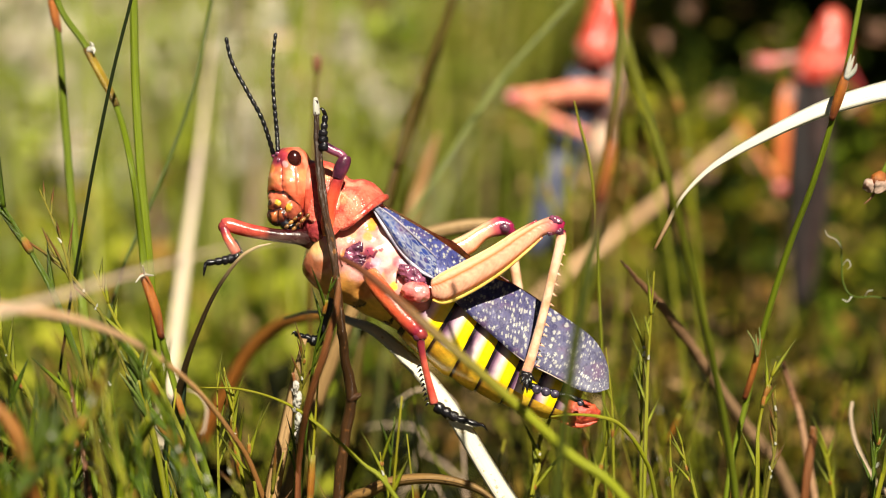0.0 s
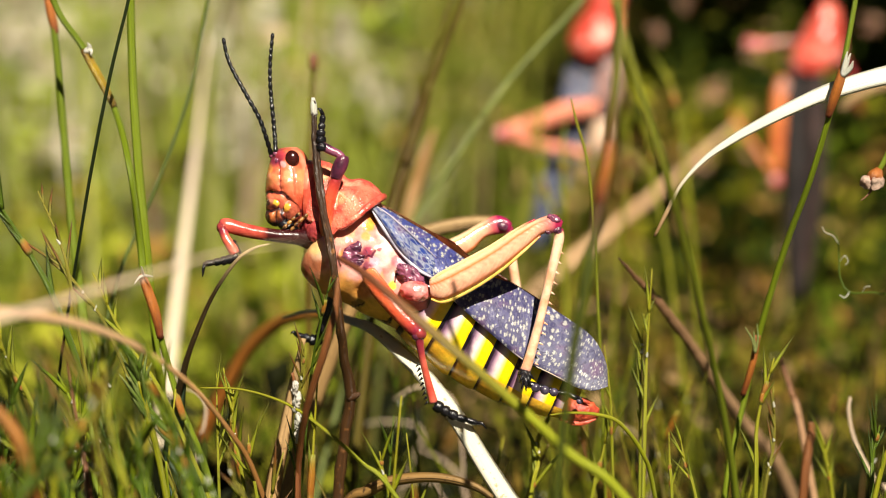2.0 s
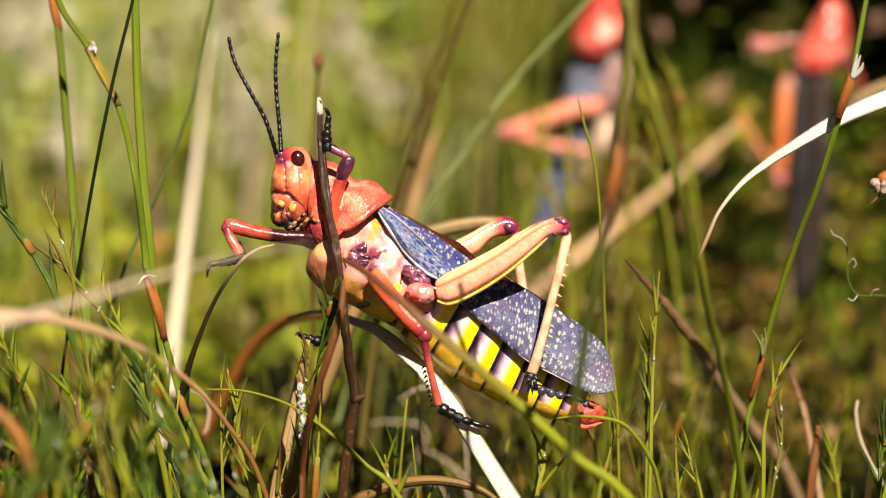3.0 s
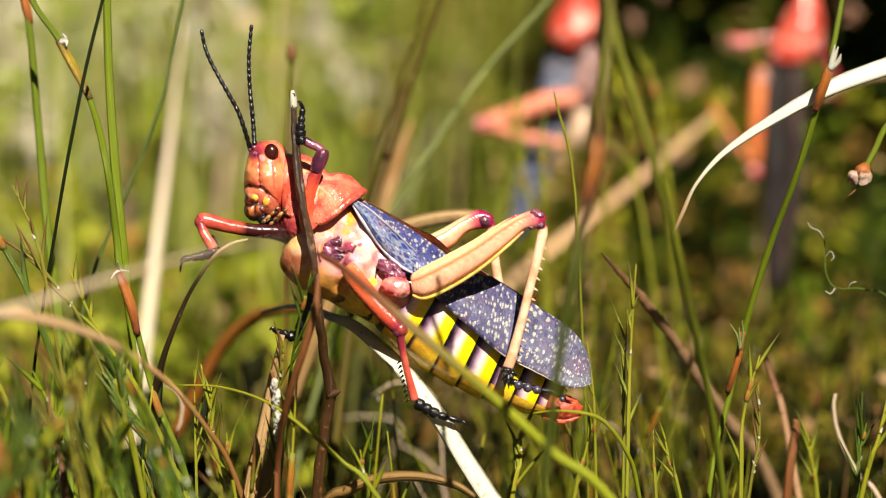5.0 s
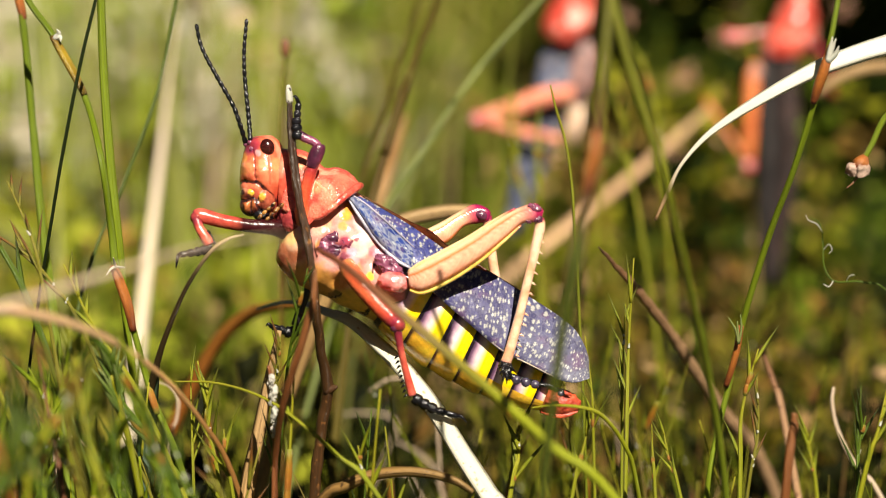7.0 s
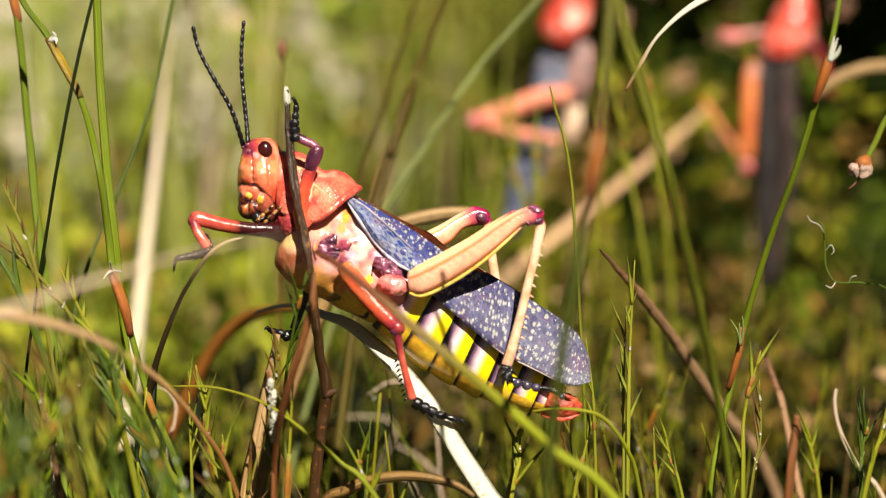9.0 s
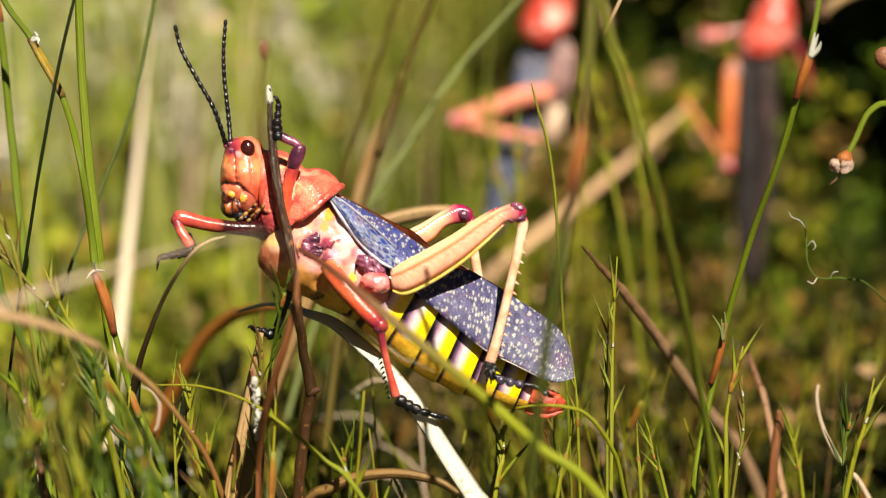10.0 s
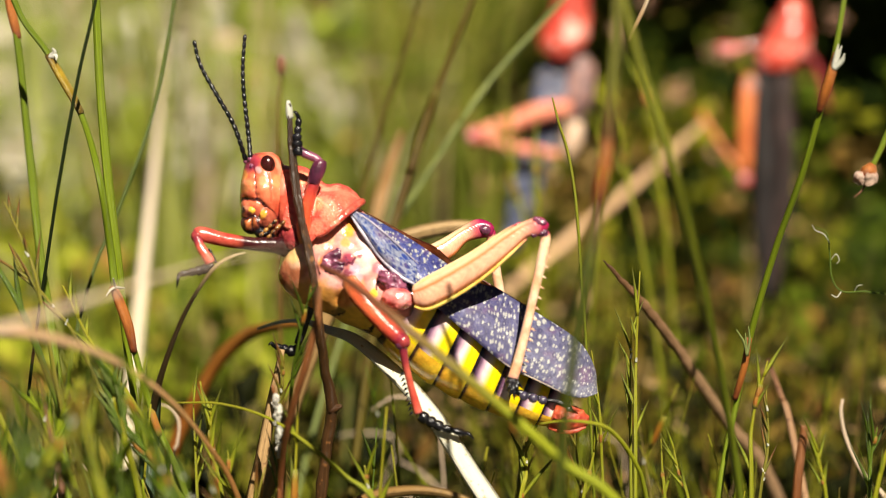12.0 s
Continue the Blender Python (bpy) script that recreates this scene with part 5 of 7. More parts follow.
def to_ground(points, sizes, lean=0.35):
    """Carries the lower end on, ever steeper, until it stands in the soil."""
    p = [np.array(q) for q in points]
    s = list(sizes)
    way = p[-1] - p[-2]
    way /= np.linalg.norm(way)
    while p[-1][2] > 0.012:
        way = way * (1 - lean) + np.array((0, 0.05, -1.0)) * lean
        way /= np.linalg.norm(way)
        step = min(0.03, max(0.012, p[-1][2] / 2))
        p.append(p[-1] + way * step)
        s.append(s[-1])
    p.append(p[-1] + np.array((0, 0, -0.02)))
    s.append(s[-1])
    return p, s


def stem(name, points, radii, material, label, category="grass stem", root=True, sides=9, flat=1.0, group="", rough=0.0):
    """Radii in millimetres, places in metres."""
    if root:
        points, radii = to_ground(points, radii)
    v, f, u = sweep(points, [r * 0.001 for r in radii], sides, 14 if rough else 6, flat)
    if rough:
        v = v + np.array([rough * 0.001 * (noise.noise_vector(Vector((c[0], c[1], c[2] * 0.5)) * 700) + 0.5 * noise.noise_vector(Vector(c) * 2200)) for c in v])
    return thing(name, (v, f, u), material, label, category, group)


def leaf(name, points, widths, material, label, facing=FACE, category="grass blade", root=True, fold=0.18, thick=0.10, rib=True):
    """Widths in millimetres; a raised midrib runs along the blade."""
    if root:
        points, widths = to_ground(points, widths)
    ob = thing(name, blade(points, [w * 0.001 for w in widths], facing, thick, 6, fold), material, label, category)
    if not rib:
        return ob
    face = np.array(facing, float) / np.linalg.norm(facing)
    line = [np.array(p) + face * w * 0.001 * (fold + thick * 0.9) for p, w in zip(points, widths)]
    part("midrib", sweep(line, [w * 0.00004 + 0.00002 for w in widths], 6, 6), material, ob, unit=1.0)
    return ob


def sheath(parent, points, radii, material=None, label="rust-brown sheath round the stem"):
    return part("sheath", sweep(points, [r * 0.001 for r in radii], 10, 5), material or SHEATH, parent, label, unit=1.0)


def bract(parent, base, tips, wide=1.0, material=None):
    """Torn papery scales at a node."""
    for tip, bend in tips:
        a, b = np.array(base), np.array(tip)
        part("bract", blade([a, (a + b) / 2 + np.array(bend), b], [0.0009 * wide, 0.0008 * wide, 0.00015], FACE, 0.12, 4, 0.2), material or BRACT, parent, "torn papery bract", unit=1.0)


SWAYERS, LIFTED = [], []


def build_stems():
    s = stem("sedge_stem", [(-0.0651, 0.0296, 0.1636), (-0.0644, 0.0284, 0.1580), (-0.0632, 0.0253, 0.1432), (-0.0616, 0.0200, 0.1278), (-0.0598, 0.0153, 0.1153), (-0.0571, 0.0037, 0.0991)], [0.55, 0.6, 0.65, 0.7, 0.8, 0.85], GREEN, "round green sedge stem with a rusty tip")
    sheath(s, [(-0.0666, 0.0314, 0.1719), (-0.0657, 0.0302, 0.1664), (-0.0650, 0.0295, 0.1630), (-0.0645, 0.0291, 0.1610)], [0.5, 0.75, 0.75, 0.55], label="rusty red sheath at the tip")
    stem("sedge_stem", [(-0.0480, 0.0034, 0.1747), (-0.0489, 0.0023, 0.1695), (-0.0518, -0.0001, 0.1582), (-0.0550, -0.0011, 0.1440), (-0.0576, 0.0004, 0.1318), (-0.0606, 0.0036, 0.1181), (-0.0631, 0.0044, 0.1028)], [0.26, 0.26, 0.28, 0.28, 0.26, 0.25, 0.25], GREEN_DARK, "thin blackish green stem crossing the others")
    s = stem("sedge_stem", [(-0.0644, 0.0190, 0.1713), (-0.0620, 0.0178, 0.1654), (-0.0580, 0.0165, 0.1598), (-0.0530, 0.0126, 0.1509), (-0.0495, 0.0026, 0.1424), (-0.0483, 0.0024, 0.1314), (-0.0477, 0.0011, 0.1256), (-0.0463, 0.0000, 0.1204), (-0.0449, -0.0010, 0.1155), (-0.0421, -0.0032, 0.1054), (-0.0372, -0.0077, 0.0940)],
             [0.5, 0.5, 0.52, 0.5, 0.55, 0.6, 0.6, 0.55, 0.5, 0.5, 0.5], GREEN, "jointed green sedge stem with brown sheaths")
    sheath(s, [(-0.0581, 0.0160, 0.1600), (-0.0565, 0.0150, 0.1573), (-0.0545, 0.0135, 0.1540), (-0.0529, 0.0123, 0.1511)], [0.62, 0.72, 0.70, 0.52], SHEATH_GOLD, "golden-brown sheath round the stem")
    bract(s, (-0.0579, 0.0155, 0.1597), [((-0.0573, 0.0148, 0.1613), (0.0006, 0, 0)), ((-0.0567, 0.0144, 0.1593), (0.0005, 0, 0.0005))])
    sheath(s, [(-0.0480, 0.0002, 0.1260), (-0.0469, -0.0004, 0.1233), (-0.0457, -0.0012, 0.1197), (-0.0450, -0.0015, 0.1158)], [0.62, 0.82, 0.80, 0.55])
    sheath(s, [(-0.0427, -0.0032, 0.1073), (-0.0421, -0.0038, 0.1054), (-0.0413, -0.0043, 0.1030)], [0.5, 0.6, 0.52], SHEATH_RUST, "golden-rust joint")
    bract(s, (-0.0475, -0.0008, 0.1260), [((-0.0487, -0.0031, 0.1252), (0, 0, 0.0003)), ((-0.0476, -0.0025, 0.1279), (0, 0, 0)), ((-0.0458, -0.0028, 0.1263), (0, 0, 0))], 0.5)
    j = stem("sedge_stem", [(-0.0465, -0.0090, 0.1069), (-0.0452, -0.0095, 0.1046), (-0.0435, -0.0100, 0.1022), (-0.0399, -0.0110, 0.0976), (-0.0362, -0.0122, 0.0921)], [0.3, 0.5, 0.55, 0.55, 0.55], GREEN, "short broken green stem with an orange joint")
    sheath(j, [(-0.0450, -0.0099, 0.1045), (-0.0441, -0.0104, 0.1033), (-0.0432, -0.0105, 0.1019)], [0.52, 0.64, 0.56], SHEATH_RUST, "golden-rust joint")
    stem("sedge_stem", [(-0.0502, 0.0154, 0.1735), (-0.0500, 0.0142, 0.1681), (-0.0497, 0.0114, 0.1547), (-0.0486, 0.0072, 0.1397), (-0.0475, 0.0047, 0.1282), (-0.0466, 0.0048, 0.1141), (-0.0446, 0.0029, 0.0955)], [0.62, 0.65, 0.7, 0.75, 0.75, 0.6, 0.6], GREEN, "stout green sedge stem")
    stem("sedge_stem", [(-0.0385, 0.0434, 0.1708), (-0.0400, 0.0422, 0.1650), (-0.0435, 0.0366, 0.1482), (-0.0495, 0.0312, 0.1324), (-0.0543, 0.0268, 0.1214), (-0.0571, 0.0160, 0.1093)], [0.32, 0.32, 0.32, 0.34, 0.3, 0.3], GREEN_MID, "thin green stem leaning over")
    leaf("dry_grass_blade", [(-0.0553, 0.2105, 0.1366), (-0.0584, 0.1989, 0.1083), (-0.0614, 0.1817, 0.0804), (-0.0625, 0.1608, 0.0615), (-0.0633, 0.1460, 0.0447)], [0.6, 2.0, 3.0, 3.4, 3.2], STRAW_WHITE, "upright pale straw blade out of focus", (0.3, -0.9, 0.3))
    leaf("dry_grass_blade", [(-0.0630, -0.0897, 0.1409), (-0.0554, -0.0856, 0.1407), (-0.0487, -0.0742, 0.1367), (-0.0425, -0.0574, 0.1292), (-0.0370, -0.0411, 0.1195), (-0.0326, -0.0271, 0.1085), (-0.0289, -0.0172, 0.0970)], [2.0, 2.0, 1.9, 1.7, 1.5, 1.3, 1.1], STRAW_ARCH, "arched straw-brown blade with dark streaks", (0.15, -0.74, 0.66), fold=0.1)
    leaf("dry_grass_blade", [(-0.0167, -0.0877, 0.1501), (-0.0208, -0.0937, 0.1508), (-0.0259, -0.0978, 0.1509), (-0.0356, -0.1023, 0.1491), (-0.0452, -0.1048, 0.1466), (-0.0558, -0.1055, 0.1434), (-0.0664, -0.1009, 0.1363)], [0.12, 0.26, 0.36, 0.6, 0.95, 1.3, 1.3], STRAW_PALE, "thin tan blade lying across, blurred", (0.2, -0.62, 0.76), fold=0.1)
    stem("dead_twig", [(-0.0268, -0.0096, 0.1329), (-0.0293, -0.0093, 0.1321), (-0.0320, -0.0092, 0.1301), (-0.0358, -0.0073, 0.1244), (-0.0389, -0.0057, 0.1176), (-0.0413, -0.0041, 0.1107), (-0.0435, -0.0021, 0.1008)], [0.10, 0.24, 0.28, 0.32, 0.40, 0.52, 0.65], TIPPED, "dark brown twig with a pale straw tip", "twig", flat=0.6)
    leaf("broad_blade", [(-0.0415, 0.0021, 0.1110), (-0.0428, 0.0006, 0.1038), (-0.0435, -0.0029, 0.0973), (-0.0438, -0.0063, 0.0908)], [0.6, 2.4, 2.9, 3.0], TEAL, "dark bluish green blade", fold=0.3)

    # the twig that the insect holds
    t = stem("brown_twig", [(-0.0199, -0.0014, 0.1541), (-0.0198, -0.0026, 0.1496), (-0.0193, -0.0043, 0.1445), (-0.0186, -0.0065, 0.1387), (-0.0174, -0.0084, 0.1328), (-0.0165, -0.0098, 0.1268), (-0.0160, -0.0092, 0.1203), (-0.0154, -0.0066, 0.1132), (-0.0146, -0.0048, 0.1072), (-0.0156, -0.0042, 0.1005), (-0.0169, -0.0044, 0.0900)],
             [0.26, 0.50, 0.64, 0.62, 0.66, 0.70, 0.72, 0.75, 0.88, 0.88, 0.88], BROWN, "dark brown woody twig that the grasshopper clings to", "twig", sides=16, rough=0.2)
    part("tip", sweep([(-0.0200, -0.0011, 0.1545), (-0.0199, -0.0014, 0.1534), (-0.0198, -0.0017, 0.1518)], [0.00028, 0.00052, 0.00058], 9, 4), BRACT, t, "bleached broken tip", unit=1.0)
    part("knot", sweep([(-0.0148, -0.0050, 0.1065), (-0.0138, -0.0055, 0.1072), (-0.0131, -0.0058, 0.1076)], [0.0007, 0.00055, 0.0003], 9, 4), BROWN, t, unit=1.0)
    stem("russet_stem", [(-0.0154, -0.0273, 0.1316), (-0.0159, -0.0283, 0.1267), (-0.0172, -0.0283, 0.1219), (-0.0189, -0.0274, 0.1165), (-0.0207, -0.0247, 0.1100), (-0.0220, -0.0202, 0.1024), (-0.0225, -0.0178, 0.0942)], [0.25, 0.52, 0.58, 0.58, 0.52, 0.46, 0.42], RUSSET, "reddish brown stem beside the twig", "stem", rough=0.1)
    stem("young_stem", [(-0.0151, -0.0335, 0.1359), (-0.0112, -0.0418, 0.1355), (-0.0067, -0.0484, 0.1332), (-0.0011, -0.0513, 0.1289), (0.0052, -0.0525, 0.1235), (0.0120, -0.0518, 0.1171), (0.0180, -0.0510, 0.1111), (0.0261, -0.0505, 0.1040)], [0.35, 0.55, 0.65, 0.7, 0.7, 0.72, 0.75, 0.75], GREEN_BROWN, "leaning stem turning from brown to green", "stem")
    leaf("dry_grass_blade", [(-0.0271, 0.0240, 0.1128), (-0.0226, 0.0190, 0.1151), (-0.0186, 0.0125, 0.1165), (-0.0152, 0.0073, 0.1165), (-0.0106, 0.0020, 0.1159), (-0.0048, -0.0045, 0.1123), (-0.0009, -0.0078, 0.1086), (0.0026, -0.0108, 0.1044), (0.0063, -0.0128, 0.0986), (0.0100, -0.0145, 0.0930), (0.0138, -0.0160, 0.0868)], [0.5, 0.9, 1.3, 1.7, 2.2, 2.7, 2.9, 3.0, 3.2, 3.4, 3.4], CREAM, "bleached cream blade under the grasshopper", (0.25, -0.8, 0.55), fold=0.03, thick=0.05, rib=False)
    leaf("dry_grass_blade", [(0.0077, -0.0198, 0.0947), (0.0045, -0.0194, 0.0966), (-0.0012, -0.0191, 0.0978), (-0.0074, -0.0173, 0.0968), (-0.0118, -0.0157, 0.0945), (-0.0164, -0.0126, 0.0900)], [0.9, 1.3, 1.6, 1.8, 1.9, 1.9], STRAW_LOW, "curled brown blade arching low", fold=0.35)
    leaf("dry_grass_blade", [(-0.0200, 0.0578, 0.1050), (-0.0258, 0.0680, 0.1023), (-0.0318, 0.0778, 0.0982), (-0.0378, 0.0829, 0.0919), (-0.0425, 0.0855, 0.0835), (-0.0485, 0.0869, 0.0703)], [1.0, 1.8, 2.6, 2.8, 2.8, 2.8], STRAW_BROWN, "rust-brown bent blade behind", fold=0.25)
    stem("thin_stem", [(-0.0380, -0.0104, 0.1100), (-0.0312, -0.0124, 0.1102), (-0.0239, -0.0167, 0.1090), (-0.0176, -0.0215, 0.1059), (-0.0124, -0.0244, 0.1019), (-0.0072, -0.0254, 0.0968)], [0.12, 0.18, 0.22, 0.27, 0.34, 0.4], SHOOT, "thin yellow-green stem bending low", "stem")
    leaf("dry_grass_blade", [(-0.0220, -0.0032, 0.1161), (-0.0239, -0.0030, 0.1077), (-0.0257, -0.0049, 0.0989), (-0.0277, -0.0069, 0.0892)], [0.8, 1.6, 2.2, 2.6], STRAW, "pale split straw behind the twig")

    for row in ([(-0.0535, 0.0029, 0.0955), (-0.0553, 0.0032, 0.0972), (-0.0575, 0.0032, 0.0970), (-0.0588, 0.0028, 0.0950), (-0.0585, 0.0021, 0.0919)], [(-0.0449, 0.0340, 0.0976), (-0.0428, 0.0338, 0.0968), (-0.0414, 0.0333, 0.0945), (-0.0418, 0.0326, 0.0908), (-0.0429, 0.0317, 0.0869)], [(-0.0087, 0.0529, 0.0901), (-0.0046, 0.0533, 0.0923), (0.0006, 0.0531, 0.0913), (0.0032, 0.0523, 0.0873), (0.0037, 0.0510, 0.0812)], [(-0.0155, 0.1000, 0.0718), (-0.0110, 0.1000, 0.0722), (-0.0053, 0.1000, 0.0714), (-0.0036, 0.1000, 0.0682), (-0.0054, 0.1000, 0.0652)], [(-0.0042, 0.0850, 0.0710), (0.0002, 0.0850, 0.0685), (0.0035, 0.0850, 0.0652), (0.0044, 0.0850, 0.0626)], [(-0.0085, 0.0700, 0.0678), (-0.0053, 0.0700, 0.0689), (-0.0021, 0.0700, 0.0687), (-0.0005, 0.0700, 0.0667)], [(0.0337, 0.0900, 0.0715), (0.0365, 0.0900, 0.0732), (0.0393, 0.0900, 0.0714), (0.0402, 0.0900, 0.0679)]):
        stem("curled_stem", row, [0.12, 0.22, 0.26, 0.24, 0.2][:len(row)], STRAW_PALE, "curled pale dead stem low in the grass", "stem")

    # woolly seed on a stalk
    s = stem("seed_stalk", [(-0.0232, -0.0156, 0.1138), (-0.0226, -0.0162, 0.1104), (-0.0223, -0.0177, 0.1036), (-0.0226, -0.0195, 0.0949)], [0.25, 0.3, 0.35, 0.35], RUSSET, "short stalk with woolly whitish seeds", "seed head")
    for p, r in (((-0.0227, -0.0170, 0.1116), 7), ((-0.0225, -0.0174, 0.1096), 9), ((-0.0223, -0.0181, 0.1068), 8), ((-0.0222, -0.0186, 0.1046), 8)):
        v, f, u = ball(p, (r * 0.000065, r * 0.000065, r * 0.00017), 12, 24, 20)
        v = v + np.array([0.0004 * noise.noise_vector(Vector(q) * 2500) for q in v])
        part("seed", (v, f, u), SEED, s, "woolly whitish seed", unit=1.0)

    # at the other side
    s = stem("sedge_stem", [(0.0653, -0.0026, 0.1753), (0.0644, -0.0037, 0.1701), (0.0625, -0.0058, 0.1606), (0.0605, -0.0056, 0.1519), (0.0580, -0.0037, 0.1413), (0.0550, 0.0000, 0.1301), (0.0517, 0.0031, 0.1159), (0.0494, 0.0028, 0.1046), (0.0473, 0.0010, 0.0961), (0.0459, -0.0007, 0.0880)],
             [0.42, 0.42, 0.45, 0.46, 0.5, 0.52, 0.52, 0.48, 0.5, 0.52], GREEN, "tall green sedge stem with two rusty joints")
    sheath(s, [(0.0627, -0.0064, 0.1607), (0.0617, -0.0069, 0.1574), (0.0608, -0.0067, 0.1543), (0.0602, -0.0062, 0.1518)], [0.55, 0.78, 0.75, 0.5])
    bract(s, (0.0620, -0.0073, 0.1583), [((0.0632, -0.0075, 0.1619), (0, 0, 0)), ((0.0627, -0.0075, 0.1622), (0, 0, 0)), ((0.0636, -0.0078, 0.1608), (0.0004, 0, 0))])
    sheath(s, [(0.0511, 0.0023, 0.1147), (0.0505, 0.0017, 0.1111), (0.0497, 0.0018, 0.1077), (0.0489, 0.0022, 0.1047)], [0.5, 0.54, 0.52, 0.47])
    bract(s, (0.0505, 0.0003, 0.1122), [((0.0507, 0.0003, 0.1171), (0.0003, 0, 0)), ((0.0488, 0.0002, 0.1166), (0.0004, 0, 0)), ((0.0502, 0.0001, 0.1160), (0, 0, 0))], 0.55, PALE_GREEN)
    SWAYERS.append(stem("sedge_stem", [(0.0183, -0.0653, 0.1916), (0.0220, -0.0658, 0.1781), (0.0226, -0.0662, 0.1763), (0.0251, -0.0662, 0.1669), (0.0292, -0.0649, 0.1547), (0.0325, -0.0593, 0.1437), (0.0359, -0.0519, 0.1317), (0.0396, -0.0430, 0.1179), (0.0436, -0.0332, 0.0987)], [0.3, 0.42, 0.52, 0.55, 0.56, 0.56, 0.56, 0.55, 0.55], GREEN_SUN, "long green stem sloping down"))
    s = stem("sedge_stem", [(0.0241, -0.0701, 0.1925), (0.0230, -0.0732, 0.1789), (0.0228, -0.0743, 0.1739), (0.0220, -0.0761, 0.1661), (0.0210, -0.0777, 0.1577), (0.0195, -0.0794, 0.1501), (0.0181, -0.0809, 0.1424), (0.0165, -0.0811, 0.1329), (0.0147, -0.0808, 0.1162)], [0.3, 0.42, 0.6, 0.66, 0.7, 0.72, 0.72, 0.68, 0.62], OLIVE, "olive stem with a brown joint, blurred in front")
    sheath(s, [(0.0213, -0.0774, 0.1603), (0.0210, -0.0783, 0.1578), (0.0204, -0.0787, 0.1554), (0.0199, -0.0791, 0.1529)], [0.6, 0.74, 0.72, 0.6])
    stem("dead_twig", [(0.0291, 0.0133, 0.1253), (0.0323, 0.0166, 0.1214), (0.0363, 0.0216, 0.1162), (0.0421, 0.0300, 0.1077), (0.0477, 0.0383, 0.0985), (0.0552, 0.0500, 0.0863), (0.0635, 0.0597, 0.0742)], [0.12, 0.5, 0.75, 0.9, 1.0, 1.1, 1.15], TAUPE, "dry brown pointed twig leaning over", "twig", flat=0.7, sides=12, rough=0.22)
    stem("cut_stalk", [(0.0624, 0.0153, 0.0962), (0.0617, 0.0144, 0.0921), (0.0607, 0.0128, 0.0845)], [0.72, 0.75, 0.8], RUSSET, "short broken reddish stalk", "stem", rough=0.1)
    stem("cut_stalk", [(0.0621, 0.0268, 0.0925), (0.0609, 0.0298, 0.0972), (0.0594, 0.0350, 0.1024)][::-1], [0.4, 0.5, 0.6], TAUPE, "withered twig leaning on a stalk", "twig")
    stem("curled_stem", [(0.0691, 0.0181, 0.0998), (0.0688, 0.0176, 0.0976), (0.0694, 0.0169, 0.0939), (0.0711, 0.0160, 0.0897), (0.0736, 0.0151, 0.0857), (0.0769, 0.0143, 0.0817)], [0.25, 0.3, 0.32, 0.36, 0.4, 0.45], STRAW_PALE, "curled pale dry stem", "stem")
    w = stem("wiry_stem", [(0.0632, 0.0123, 0.1301), (0.0650, 0.0121, 0.1290), (0.0654, 0.0113, 0.1256), (0.0656, 0.0106, 0.1222), (0.0673, 0.0101, 0.1199), (0.0723, 0.0120, 0.1192), (0.0782, 0.0133, 0.1158)], [0.06, 0.09, 0.12, 0.14, 0.15, 0.16, 0.16], SHOOT_DARK, "wiry crooked green stem", "stem")
    for row in ([(0.0654, 0.0118, 0.1276), (0.0643, 0.0111, 0.1292), (0.0630, 0.0112, 0.1298), (0.0625, 0.0114, 0.1307)], [(0.0655, 0.0112, 0.1249), (0.0662, 0.0104, 0.1260), (0.0667, 0.0102, 0.1251), (0.0662, 0.0101, 0.1245)], [(0.0671, 0.0101, 0.1200), (0.0662, 0.0090, 0.1193), (0.0653, 0.0090, 0.1197)], [(0.0693, 0.0111, 0.1195), (0.0697, 0.0103, 0.1207), (0.0705, 0.0103, 0.1209)]):
        part("wisp", sweep(row, [0.00008, 0.00008, 0.00007, 0.00004][:len(row)], 6, 5), BRACT, w, "curled whitish wisp", unit=1.0)
    b = stem("bud_stem", [(0.0677, -0.0075, 0.1426), (0.0693, -0.0069, 0.1455), (0.0716, -0.0060, 0.1497), (0.0751, -0.0059, 0.1502), (0.0795, -0.0078, 0.1416), (0.0816, -0.0100, 0.1214)], [0.4, 0.45, 0.5, 0.5, 0.5, 0.5], GREEN, "nodding green stem with a dry bud", "stem")
    part("bud_base", sweep([(0.0682, -0.0073, 0.1437), (0.0676, -0.0077, 0.1427), (0.0670, -0.0082, 0.1417)], [0.0006, 0.0013, 0.0010], 10, 4), SHEATH, b, "rusty bud base", unit=1.0)
    for k, (p, r) in enumerate((((0.0675, -0.0088, 0.1417), 0.0010), ((0.0681, -0.0083, 0.1421), 0.0008), ((0.0661, -0.0082, 0.1419), 0.0009), ((0.0667, -0.0084, 0.1413), 0.0007), ((0.0657, -0.0078, 0.1413), 0.0006))):
        v, f, u = ball(p, (r, r * 0.8, r * 1.1), 30 * k, 18, 12)
        v = v + np.array([0.0005 * noise.noise_vector(Vector(c) * 1100) for c in v])
        part("bract", (v, f, u), BUD_PALE, b, "crumpled papery pinkish bract", unit=1.0)
    part("wisp", sweep([(0.0671, -0.0079, 0.1407), (0.0663, -0.0082, 0.1397), (0.0653, -0.0083, 0.1389)], [0.0002, 0.00015, 0.00008], 6, 4), BUD, b, unit=1.0)
    b = stem("bud_stem", [(0.0759, -0.0005, 0.1565), (0.0785, -0.0025, 0.1469), (0.0803, -0.0062, 0.1296), (0.0816, -0.0087, 0.1083)], [0.4, 0.45, 0.5, 0.5], GREEN, "stem with a dark brown bud", "stem")
    part("bud", ball((0.0752, -0.0009, 0.1570), (0.0022, 0.0014, 0.0018), 30), BUD, b, "dark papery bud", unit=1.0)
